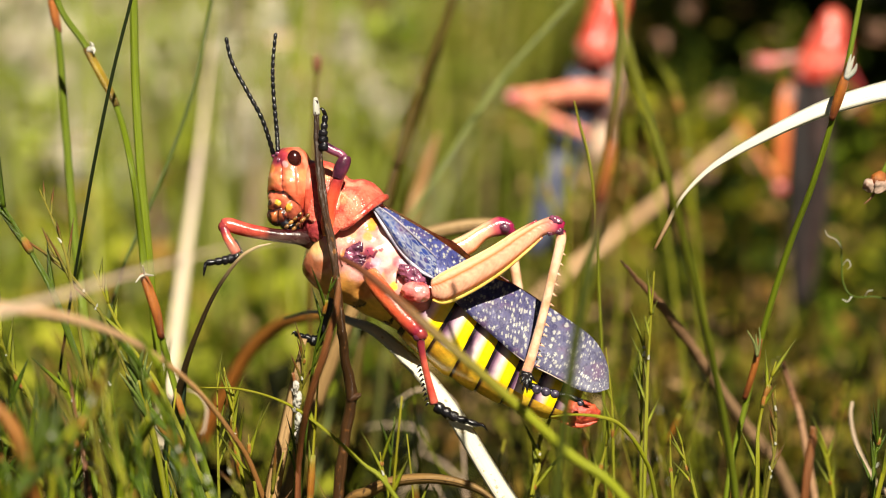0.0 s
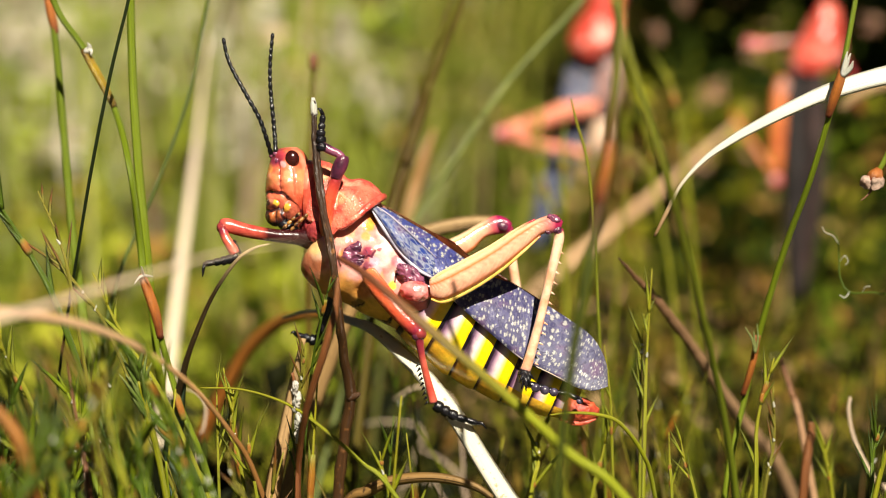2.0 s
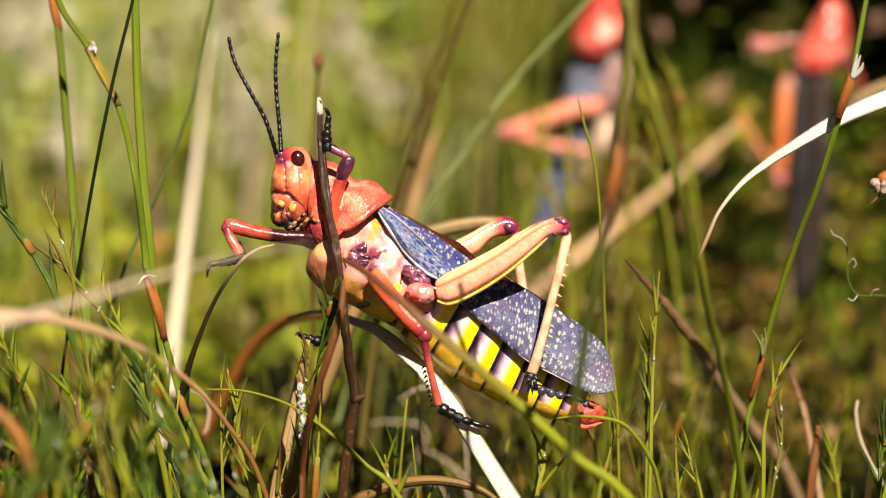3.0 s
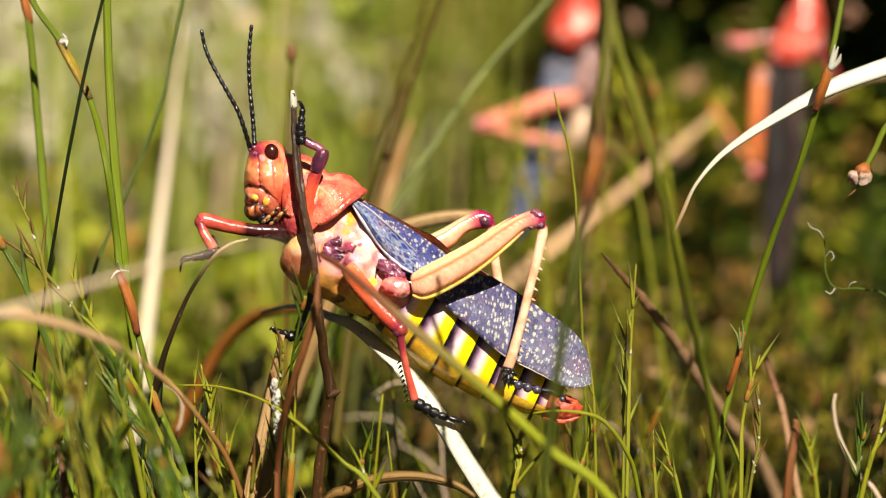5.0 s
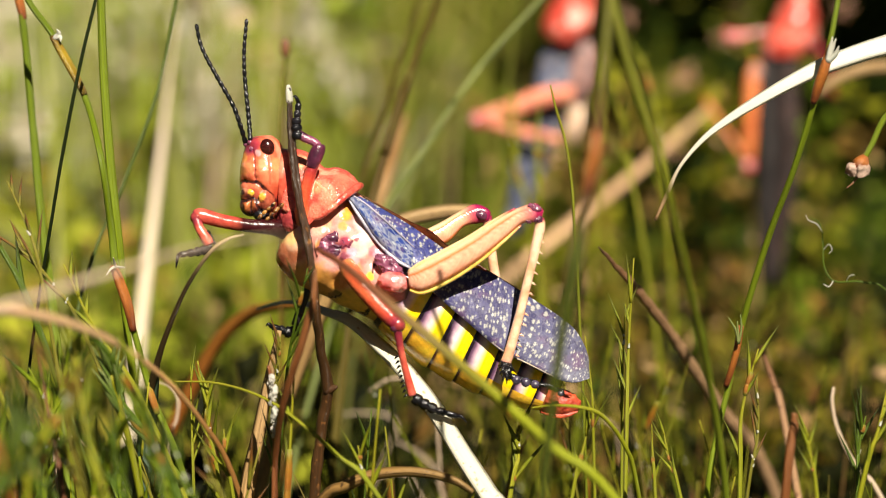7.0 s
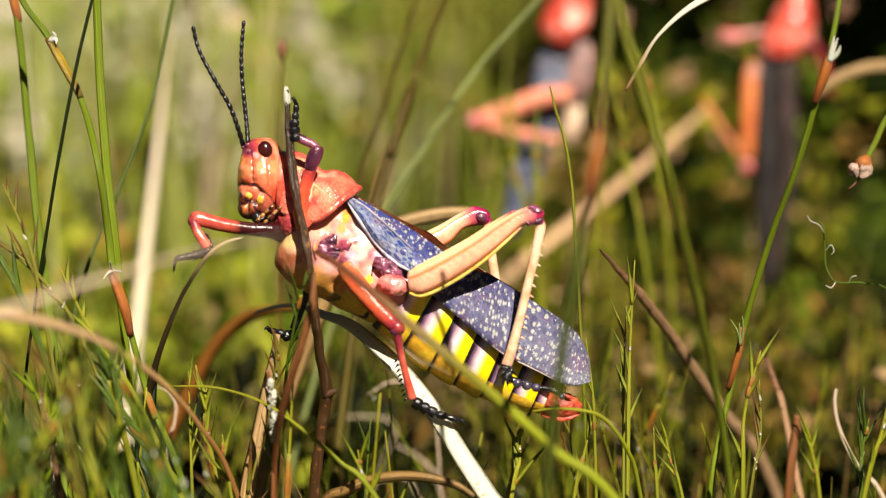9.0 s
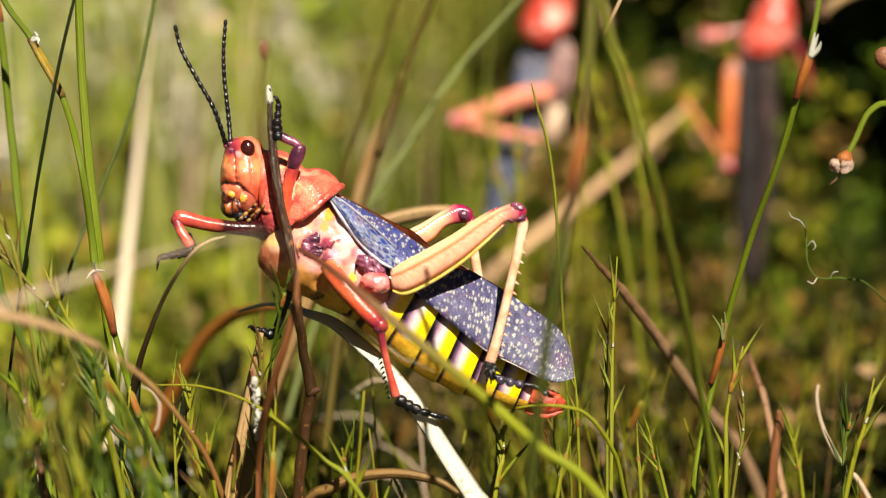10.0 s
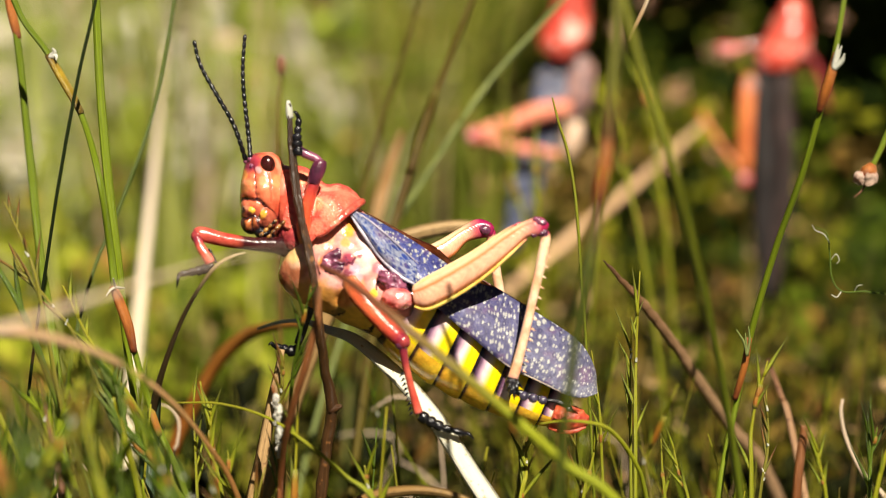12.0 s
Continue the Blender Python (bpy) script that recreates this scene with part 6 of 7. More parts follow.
    stem("thin_stem", [(0.0166, -0.0191, 0.1077), (0.0196, -0.0190, 0.1080), (0.0240, -0.0191, 0.1077), (0.0276, -0.0174, 0.1057), (0.0314, -0.0146, 0.0998), (0.0335, -0.0121, 0.0924)], [0.12, 0.2, 0.28, 0.32, 0.34, 0.36], SHOOT, "thin yellow-green stem under the tail", "stem")

    # behind
    s = stem("reed_stem", [(0.0330, 0.1050, 0.1670), (0.0256, 0.1031, 0.1583), (0.0111, 0.0998, 0.1424), (0.0011, 0.0967, 0.1278), (-0.0087, 0.0934, 0.1125), (-0.0159, 0.0853, 0.0985)], [0.38, 0.42, 0.46, 0.5, 0.5, 0.5], PALE_GREEN, "pale green stem slanting behind", "stem")
    SWAYERS.append(s)
    sheath(s, [(0.0111, 0.0996, 0.1424), (0.0087, 0.0989, 0.1391), (0.0062, 0.0981, 0.1357)], [0.5, 0.58, 0.52], PALE_GREEN, label="pale sheath round the stem")
    s = stem("reed_stem", [(0.0033, 0.0865, 0.1666), (0.0017, 0.0852, 0.1603), (-0.0041, 0.0818, 0.1445), (-0.0089, 0.0740, 0.1296), (-0.0120, 0.0670, 0.1181), (-0.0149, 0.0543, 0.1017)], [0.55, 0.62, 0.72, 0.85, 0.85, 0.8], REED_BROWN, "brown stem behind the wings", "stem")
    SWAYERS.append(s)
    sheath(s, [(-0.0041, 0.0809, 0.1446), (-0.0063, 0.0795, 0.1379), (-0.0087, 0.0733, 0.1302)], [0.8, 1.1, 1.0], REED_BROWN, "dull brown sheath round the stem")
    stem("reed_stem", [(0.0051, 0.1050, 0.1648), (0.0018, 0.1020, 0.1562), (-0.0022, 0.1000, 0.1441), (-0.0062, 0.0980, 0.1321), (-0.0104, 0.0920, 0.1196)], [0.2, 0.4, 0.45, 0.45, 0.4], REED_BROWN, "thin brown stem leaning on a thicker one", "stem")
    leaf("dry_grass_blade", [(-0.0011, 0.1520, 0.1237), (-0.0035, 0.1506, 0.1171), (-0.0057, 0.1492, 0.1104), (-0.0085, 0.1421, 0.1012), (-0.0114, 0.1339, 0.0868)], [0.8, 2.6, 3.0, 2.2, 1.2], STRAW_FADE, "orange tan withered blade behind")
    leaf("dry_grass_blade", [(0.0769, 0.2509, 0.1079), (0.0681, 0.2493, 0.1003), (0.0550, 0.2470, 0.0896), (0.0418, 0.2449, 0.0796), (0.0225, 0.2318, 0.0662)], [1.2, 2.6, 3.2, 3.4, 3.4], STRAW_TAN, "tan blade lying far behind", (0.1, -0.65, 0.75))
    leaf("dry_grass_blade", [(0.0115, 0.0420, 0.1254), (0.0046, 0.0419, 0.1253), (-0.0034, 0.0416, 0.1235), (-0.0104, 0.0426, 0.1190), (-0.0165, 0.0425, 0.1088)], [1.8, 2.4, 2.6, 2.8, 2.8], STRAW, "tan blade behind the hind leg")
    LIFTED.append(leaf("dry_grass_blade", [(0.0849, 0.1330, 0.1304), (0.0870, 0.1334, 0.1325), (0.0913, 0.1339, 0.1346), (0.0979, 0.1342, 0.1360), (0.1092, 0.1339, 0.1346), (0.1164, 0.1250, 0.1168)], [1.4, 2.2, 2.6, 2.8, 2.6, 2.6], STRAW, "bent tan blade behind, out of focus"))
    b = stem("bud_stem", [(-0.0237, 0.0804, 0.1477), (-0.0244, 0.0789, 0.1406), (-0.0249, 0.0751, 0.1272), (-0.0249, 0.0659, 0.1031)], [0.4, 0.35, 0.4, 0.4], TAUPE_GREEN, "stem with a small brown bud, out of focus", "stem")
    part("bud", ball((-0.0238, 0.0798, 0.1487), (0.0009, 0.0009, 0.0019)), BUD, b, "brown bud", unit=1.0)


build_stems()


def shoot(base, tip, size, seed, label="slender leafy green shoot among the grass", tone=None):
    """A jointed shoot with small upright scale leaves."""
    rnd = random.Random(seed)
    a, b = np.array(base), np.array(tip)
    mid = (a + b) / 2 + np.array((rnd.uniform(-1, 1), rnd.uniform(-1, 1), 0)) * np.linalg.norm(b - a) * 0.06
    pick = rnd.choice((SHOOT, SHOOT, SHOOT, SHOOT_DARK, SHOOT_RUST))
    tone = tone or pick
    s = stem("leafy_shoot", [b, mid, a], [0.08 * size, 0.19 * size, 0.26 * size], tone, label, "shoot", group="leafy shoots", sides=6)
    pts = spline([b, mid, a], 8)
    for k in range(2, len(pts) - 1, 2):
        if rnd.random() < 0.25:
            continue
        d = pts[k - 1] - pts[k + 1]
        d /= np.linalg.norm(d)
        out = np.array((rnd.choice((-1, 1)) * rnd.uniform(0.12, 0.5), rnd.uniform(-0.3, 0.3), 0.0))
        ln = rnd.uniform(0.0028, 0.0075) * size ** 0.5
        e = pts[k] + (d + out) * ln
        part("leaf", blade([pts[k], pts[k] + (d * 0.8 + out * 0.7) * ln * 0.5, e], [0.00036 * size, 0.00042 * size, 0.00006], FACE, 0.2, 3, 0.25), tone, s, unit=1.0)
    for k in range(3, len(pts) - 3):
        r = 0.00026 * size
        if rnd.random() < 0.07:
            part("sheath", sweep(pts[k - 1:k + 2], [r * 0.9, r * 1.3, r * 1.0], 7, 3), SHEATH_RUST, s, "rust-coloured joint", unit=1.0)
        elif rnd.random() < 0.08:
            tip = pts[k] + np.array((rnd.uniform(-0.0006, 0.0006), -0.0004, rnd.uniform(0.0004, 0.0011)))
            part("bract", blade([pts[k] + np.array((0, -r, 0)), (pts[k] + tip) / 2, tip], [0.0004, 0.0004, 0.0001], FACE, 0.15, 3, 0.2), BRACT, s, "tiny papery white bract", unit=1.0)
    return s


def build_shoots():
    leaf("green_shoot_blade", [(0.0215, 0.0168, 0.1513), (0.0224, 0.0160, 0.1475), (0.0237, 0.0150, 0.1430), (0.0246, 0.0139, 0.1376), (0.0252, 0.0121, 0.1294)], [0.25, 0.45, 0.5, 0.5, 0.5], SHOOT, "single narrow yellow-green shoot", fold=0.3)
    rows = [((0.0322, -0.0067, 0.0984), (0.0338, 0.0012, 0.1261), 1.3), ((0.0319, -0.0025, 0.0990), (0.0328, 0.0036, 0.1181), 1.0), ((0.0275, -0.0009, 0.0967), (0.0263, 0.0026, 0.1132), 1.0), ((0.0495, -0.0117, 0.0943), (0.0525, -0.0076, 0.1135), 1.5), ((0.0362, -0.0121, 0.0924), (0.0358, -0.0100, 0.1022), 1.1),
            ((0.0397, -0.0140, 0.0930), (0.0375, -0.0101, 0.1017), 1.0), ((0.0519, -0.0044, 0.0900), (0.0534, -0.0008, 0.1070), 1.1), ((-0.0209, -0.0106, 0.1088), (-0.0170, -0.0146, 0.1287), 1.1), ((-0.0224, -0.0087, 0.1083), (-0.0216, -0.0090, 0.1166), 0.9), ((-0.0314, -0.0134, 0.0958), (-0.0328, -0.0105, 0.1097), 1.2),
            ((-0.0353, -0.0121, 0.0924), (-0.0358, -0.0060, 0.1112), 1.0), ((-0.0289, -0.0178, 0.0942), (-0.0302, -0.0158, 0.1039), 1.1), ((-0.0577, -0.0093, 0.1249), (-0.0633, -0.0039, 0.1404), 1.2), ((-0.0597, -0.0081, 0.1209), (-0.0704, -0.0040, 0.1400), 2.2), ((-0.0518, -0.0088, 0.1175), (-0.0627, -0.0037, 0.1318), 1.2),
            ((-0.0427, -0.0129, 0.1076), (-0.0551, -0.0046, 0.1274), 1.5), ((-0.0370, -0.0197, 0.0949), (-0.0471, -0.0126, 0.1093), 1.8), ((-0.0632, -0.0168, 0.1087), (-0.0693, -0.0139, 0.1223), 1.6), ((0.0676, -0.0176, 0.0953), (0.0716, -0.0145, 0.1099), 1.6), ((0.0674, -0.0140, 0.0932), (0.0688, -0.0117, 0.1036), 1.3),
            ((-0.0082, -0.0217, 0.0955), (-0.0097, -0.0202, 0.1024), 1.2), ((0.0244, -0.0006, 0.0889), (0.0272, 0.0017, 0.0997), 1.3), ((0.0142, -0.0044, 0.0900), (0.0156, -0.0004, 0.0994), 1.6), ((0.0653, 0.0109, 0.0851), (0.0640, 0.0127, 0.0936), 1.3), ((-0.0233, -0.0159, 0.0936), (-0.0224, -0.0144, 0.1007), 1.0)]
    for k, (a, b, size) in enumerate(rows):
        shoot(a, b, size, 40 + k)
    front = [((-0.0537, -0.0756, 0.1112), (-0.0571, -0.0735, 0.1306), 1.7), ((-0.0478, -0.0851, 0.1143), (-0.0514, -0.0821, 0.1284), 1.9), ((-0.0434, -0.0803, 0.1128), (-0.0459, -0.0794, 0.1314), 1.9), ((-0.0417, -0.0708, 0.1097), (-0.0462, -0.0609, 0.1321), 1.6), ((-0.0393, -0.0660, 0.1081), (-0.0416, -0.0641, 0.1171), 1.6), ((-0.0577, -0.0660, 0.1081), (-0.0615, -0.0622, 0.1261), 1.5),
             ((-0.0499, -0.0564, 0.1051), (-0.0570, -0.0538, 0.1174), 1.2), ((-0.0468, -0.0507, 0.1032), (-0.0540, -0.0474, 0.1189), 1.1), ((-0.0554, -0.0469, 0.1020), (-0.0627, -0.0447, 0.1123), 1.0), ((-0.0347, -0.0660, 0.1081), (-0.0370, -0.0634, 0.1201), 1.4), ((-0.0533, -0.0947, 0.1174), (-0.0498, -0.0929, 0.1256), 1.8), ((-0.0307, -0.0602, 0.1063), (-0.0338, -0.0585, 0.1147), 1.2),
             ((-0.0279, -0.0469, 0.1020), (-0.0311, -0.0452, 0.1099), 1.1), ((-0.0524, -0.0698, 0.1094), (-0.0494, -0.0673, 0.1212), 1.5)]
    for k, (a, b, size) in enumerate(front):
        shoot(a, b, size, 500 + k, "thick shoot standing in front of the others", (SHOOT_DARK, SHOOT_DARK, SHOOT_RUST, SHOOT, SHOOT_DARK)[k % 5])
    lush = random.Random(77)
    for k in range(20):
        y = lush.uniform(-0.075, -0.005)
        d = y + 0.39
        top = (lush.uniform(-0.185, -0.105) * d, y, 0.2131 - d * lush.uniform(0.250, 0.312))
        foot = (top[0] + lush.uniform(-0.008, 0.012), y + lush.uniform(-0.004, 0.008), top[2] - lush.uniform(0.018, 0.03))
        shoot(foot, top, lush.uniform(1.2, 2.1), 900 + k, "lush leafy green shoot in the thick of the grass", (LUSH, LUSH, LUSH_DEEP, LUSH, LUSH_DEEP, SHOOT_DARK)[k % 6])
    leaf("withered_blade", [(-0.0600, -0.0781, 0.1281), (-0.0564, -0.0789, 0.1245), (-0.0542, -0.0798, 0.1202), (-0.0528, -0.0813, 0.1131)], [0.6, 1.8, 2.2, 2.2], STRAW_BROWN, "rust-brown withered blade in front, blurred")
    leaf("withered_blade", [(-0.0553, -0.0328, 0.1200), (-0.0540, -0.0361, 0.1141), (-0.0525, -0.0394, 0.1082), (-0.0511, -0.0430, 0.1007)], [0.2, 0.5, 0.7, 0.8], RUSSET, "narrow reddish brown withered blade")
    tuft = tagged(new("leafy_tuft"), label="tight tuft of short fuzzy pale green leaves", category="shoot")
    tuft.location = (-0.0453, -0.0191, 0.1074)
    trnd = random.Random(31)
    hub = np.array((-0.0453, -0.0191, 0.1074))
    for k in range(26):
        f = k / 25
        foot = (np.array((-0.0463, -0.0198, 0.1138)) - hub) * f
        way = np.array((trnd.uniform(-0.55, 0.25), trnd.uniform(-0.5, 0.3), 1.0))
        ln = trnd.uniform(0.0035, 0.0075)
        part("leaf", blade([foot, foot + way * ln * 0.5, foot + way * ln + np.array((trnd.uniform(-0.0008, 0.0008), 0, 0))], [0.0005, 0.00075, 0.00012], (0.3, -0.8, 0.5), 0.2, 4, 0.35), BLADE_SHEEN, tuft, unit=1.0)
    line, size = to_ground([(-0.0463, -0.0198, 0.1138), (-0.0453, -0.0191, 0.1074), (-0.0438, -0.0186, 0.1001)], [0.0005, 0.0005, 0.0005])
    part("stalk", sweep([p - hub for p in line], size, 8, 4), SHOOT, tuft, unit=1.0)
    rnd = random.Random(7)
    for k in range(40):
        x, y = rnd.uniform(-0.085, 0.0) if k % 3 else rnd.uniform(-0.03, 0.085), rnd.uniform(-0.03, 0.05)
        h = rnd.uniform(0.08, 0.112) - 0.2 * y
        shoot((x, y, 0.05), (x + rnd.uniform(-0.015, 0.015), y + rnd.uniform(-0.01, 0.01), h), rnd.uniform(1.0, 2.0), 200 + k)
    for k in range(26):
        x, y = rnd.uniform(0.02, 0.095), rnd.uniform(0.015, 0.10)
        h = rnd.uniform(0.08, 0.128) - 0.2 * y
        shoot((x, y, 0.04), (x + rnd.uniform(-0.022, 0.022), y + rnd.uniform(-0.01, 0.01), h), rnd.uniform(0.7, 1.3), 700 + k, "slender leafy shoot in the blurred grass behind")
    for a, b, size in (((0.0249, 0.1478, 0.1038), (0.0218, 0.1532, 0.1292), 1.7), ((0.0258, 0.1179, 0.1075), (0.0253, 0.1220, 0.1269), 1.4), ((0.0463, 0.1179, 0.1075), (0.0428, 0.1225, 0.1292), 1.6), ((0.0552, 0.1473, 0.1014), (0.0502, 0.1547, 0.1364), 2.0), ((0.0383, 0.1274, 0.1043), (0.0398, 0.1329, 0.1299), 1.5)):
        shoot(a, b, size, int(a[0] * 1e5) % 811, "slender green shoot rising behind", SHOOT)


build_shoots()


# ---- undergrowth ----
def tuft_field(name, count, area, height, width, stops, label, seed, tilt=0.35, thin=0.3):
    """Very many thin blades standing in the soil of one stretch of ground (x0, x1, y0, y1)."""
    rng = np.random.default_rng(seed)
    if len(area) == 4:
        x0, x1, y0, y1 = area
        bx, by = rng.uniform(x0, x1, count), rng.uniform(y0, y1, count)
    else:
        bx, by = area[:, 0], area[:, 1]
    h = rng.uniform(*height, count)
    az, ti = rng.uniform(0, 2 * math.pi, count), np.abs(rng.normal(0, tilt, count))
    dx, dy = np.cos(az) * np.sin(ti), np.sin(az) * np.sin(ti)
    w = rng.uniform(*width, count)
    verts = np.zeros((count, 9, 3))
    for lvl, f in enumerate((0.0, 0.55, 1.0)):
        cx, cy, cz = bx + dx * h * f ** 1.5, by + dy * h * f ** 1.5, h * f * np.cos(ti * f) - 0.004 * (f == 0)
        r = w * (1.0, 0.85, 0.15)[lvl]
        for j in range(3):
            a = az + j * 2 * math.pi / 3
            verts[:, lvl * 3 + j] = np.stack([cx + r * np.cos(a), cy + r * np.sin(a), cz], 1)
    base = np.array([(l * 3 + j, l * 3 + (j + 1) % 3, l * 3 + 3 + (j + 1) % 3, l * 3 + 3 + j) for l in range(2) for j in range(3)])
    faces = (base[None] + (np.arange(count) * 9)[:, None, None]).reshape(-1, 4)
    me = mesh_of(name, verts.reshape(-1, 3), faces.tolist())
    me.materials.append(foliage(name + "_tone", stops, 0.65, thin))
    return tagged(new(name, me), label=label, category="grass", kind="stuff")


def meadow_ring(name, count, inner, outer, height, width, stops, label, seed):
    """Grass on the open ground to both sides of and behind the place, none within the inner distance."""
    rng = np.random.default_rng(seed)
    spots = rng.uniform(-outer, outer, (count, 2))
    keep = (np.hypot(spots[:, 0], spots[:, 1]) > inner) & ((spots[:, 1] < 0.25) | (np.abs(spots[:, 0]) > 0.3 + 0.22 * spots[:, 1]))
    return tuft_field(name, int(keep.sum()), spots[keep], height, width, stops, label, seed)


def leaf_field(name, count, blobs, size, stops, label, seed):
    """Many small leaves scattered through the clumps of a low shrub (x, y, z, radius)."""
    rng = np.random.default_rng(seed)
    pick = rng.integers(0, len(blobs), count)
    b = np.array(blobs)[pick]
    d = rng.normal(size=(count, 3))
    d /= np.linalg.norm(d, axis=1)[:, None]
    c = b[:, :3] + d * (b[:, 3] * rng.uniform(0.35, 1.0, count))[:, None]
    c[:, 2] = np.maximum(c[:, 2], 0.004)
    a = d + rng.normal(0, 0.7, (count, 3))
    a /= np.linalg.norm(a, axis=1)[:, None]
    n = np.cross(a, rng.normal(size=(count, 3)))
    n /= np.linalg.norm(n, axis=1)[:, None]
    s = np.cross(a, n)
    ln = rng.uniform(*size, count)[:, None]
    verts = np.stack([c, c + a * ln * 0.5 + s * ln * 0.22 + n * ln * 0.06, c + a * ln, c + a * ln * 0.5 - s * ln * 0.22 + n * ln * 0.06, c + a * ln * 0.5 - n * ln * 0.05], 1)
    base = np.array([(0, 1, 4), (1, 2, 4), (2, 3, 4), (3, 0, 4), (0, 3, 1), (1, 3, 2)])
    faces = (base[None] + (np.arange(count) * 5)[:, None, None]).reshape(-1, 3)
    me = mesh_of(name, verts.reshape(-1, 3), faces.tolist(), smooth=False)
    me.materials.append(foliage(name + "_tone", stops, 0.7, 0.3))
    return tagged(new(name, me), label=label, category="shrub", kind="stuff")


LITTER = [(0.0, (0.012, 0.008, 0.003)), (0.5, (0.055, 0.034, 0.010)), (0.72, (0.17, 0.10, 0.026)), (0.86, (0.20, 0.24, 0.018)), (1.0, (0.44, 0.29, 0.14))]
SPRIG_MID = [(0.0, (0.09, 0.12, 0.012)), (0.7, (0.24, 0.27, 0.035)), (1.0, (0.42, 0.36, 0.14))]
# Greens darkened so that these sprigs read as the shrub's shaded gaps
SPRIG_SHADE = [(0.0, (0.010, 0.022, 0.003)), (0.6, (0.035, 0.060, 0.006)), (1.0, (0.09, 0.12, 0.010))]
SPRIG = [(0.0, (0.19, 0.20, 0.012)), (1.0, (0.44, 0.42, 0.03))]
SPRIG_GOLD = [(0.0, (0.24, 0.12, 0.02)), (0.6, (0.42, 0.26, 0.06)), (1.0, (0.56, 0.38, 0.16))]
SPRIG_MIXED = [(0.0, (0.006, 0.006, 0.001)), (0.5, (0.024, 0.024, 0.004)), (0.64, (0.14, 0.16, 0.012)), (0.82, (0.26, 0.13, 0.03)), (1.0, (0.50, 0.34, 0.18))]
SPRIG_TALL = [(0.0, (0.05, 0.08, 0.008)), (0.6, (0.17, 0.19, 0.015)), (0.85, (0.28, 0.20, 0.05)), (1.0, (0.46, 0.30, 0.18))]
SPRIG_GREEN = [(0.0, (0.06, 0.11, 0.008)), (1.0, (0.22, 0.30, 0.02))]
GRASS = [(0.0, (0.05, 0.07, 0.006)), (0.3, (0.16, 0.20, 0.012)), (0.6, (0.32, 0.35, 0.025)), (0.78, (0.40, 0.30, 0.07)), (0.9, (0.56, 0.40, 0.20)), (1.0, (0.18, 0.06, 0.02))]
PALE_GRASS = [(0.0, (0.12, 0.18, 0.015)), (0.3, (0.32, 0.40, 0.04)), (0.58, (0.46, 0.52, 0.09)), (0.72, (0.60, 0.58, 0.36)), (0.9, (0.78, 0.70, 0.56)), (1.0, (0.56, 0.30, 0.15))]
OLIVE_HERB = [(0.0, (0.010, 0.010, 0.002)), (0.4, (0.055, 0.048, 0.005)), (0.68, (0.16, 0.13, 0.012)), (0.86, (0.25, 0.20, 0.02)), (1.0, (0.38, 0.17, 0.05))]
HERB = [(0.0, (0.02, 0.028, 0.003)), (0.2, (0.10, 0.13, 0.008)), (0.5, (0.28, 0.33, 0.02)), (0.85, (0.46, 0.46, 0.05)), (1.0, (0.50, 0.26, 0.07))]
# The shade between the stems is put into these mostly near-black leaf colours
SHADE_HERB = [(0.0, (0.004, 0.006, 0.001)), (0.55, (0.014, 0.016, 0.002)), (0.8, (0.05, 0.055, 0.005)), (0.92, (0.16, 0.14, 0.015)), (1.0, (0.16, 0.06, 0.02))]
MID_GRASS = [(0.0, (0.04, 0.055, 0.006)), (0.4, (0.15, 0.18, 0.012)), (0.7, (0.30, 0.32, 0.03)), (0.92, (0.42, 0.32, 0.10)), (1.0, (0.34, 0.13, 0.05))]
TALL_GRASS = [(0.0, (0.26, 0.32, 0.04)), (0.5, (0.42, 0.46, 0.08)), (0.8, (0.54, 0.54, 0.18)), (0.92, (0.56, 0.40, 0.22)), (1.0, (0.40, 0.20, 0.08))]
CREAMY = [(0.0, (0.60, 0.50, 0.36)), (0.5, (0.76, 0.68, 0.54)), (1.0, (0.84, 0.80, 0.70))]
BLOSSOM = [(0.0, (0.50, 0.22, 0.12)), (0.6, (0.66, 0.36, 0.24)), (1.0, (0.72, 0.48, 0.36))]
# Near-black leaf colours: the shade deep inside the shrub is painted in
DEEP_SHADE = [(0.0, (0.004, 0.007, 0.001)), (0.7, (0.012, 0.018, 0.003)), (0.9, (0.06, 0.08, 0.008)), (1.0, (0.12, 0.06, 0.03))]


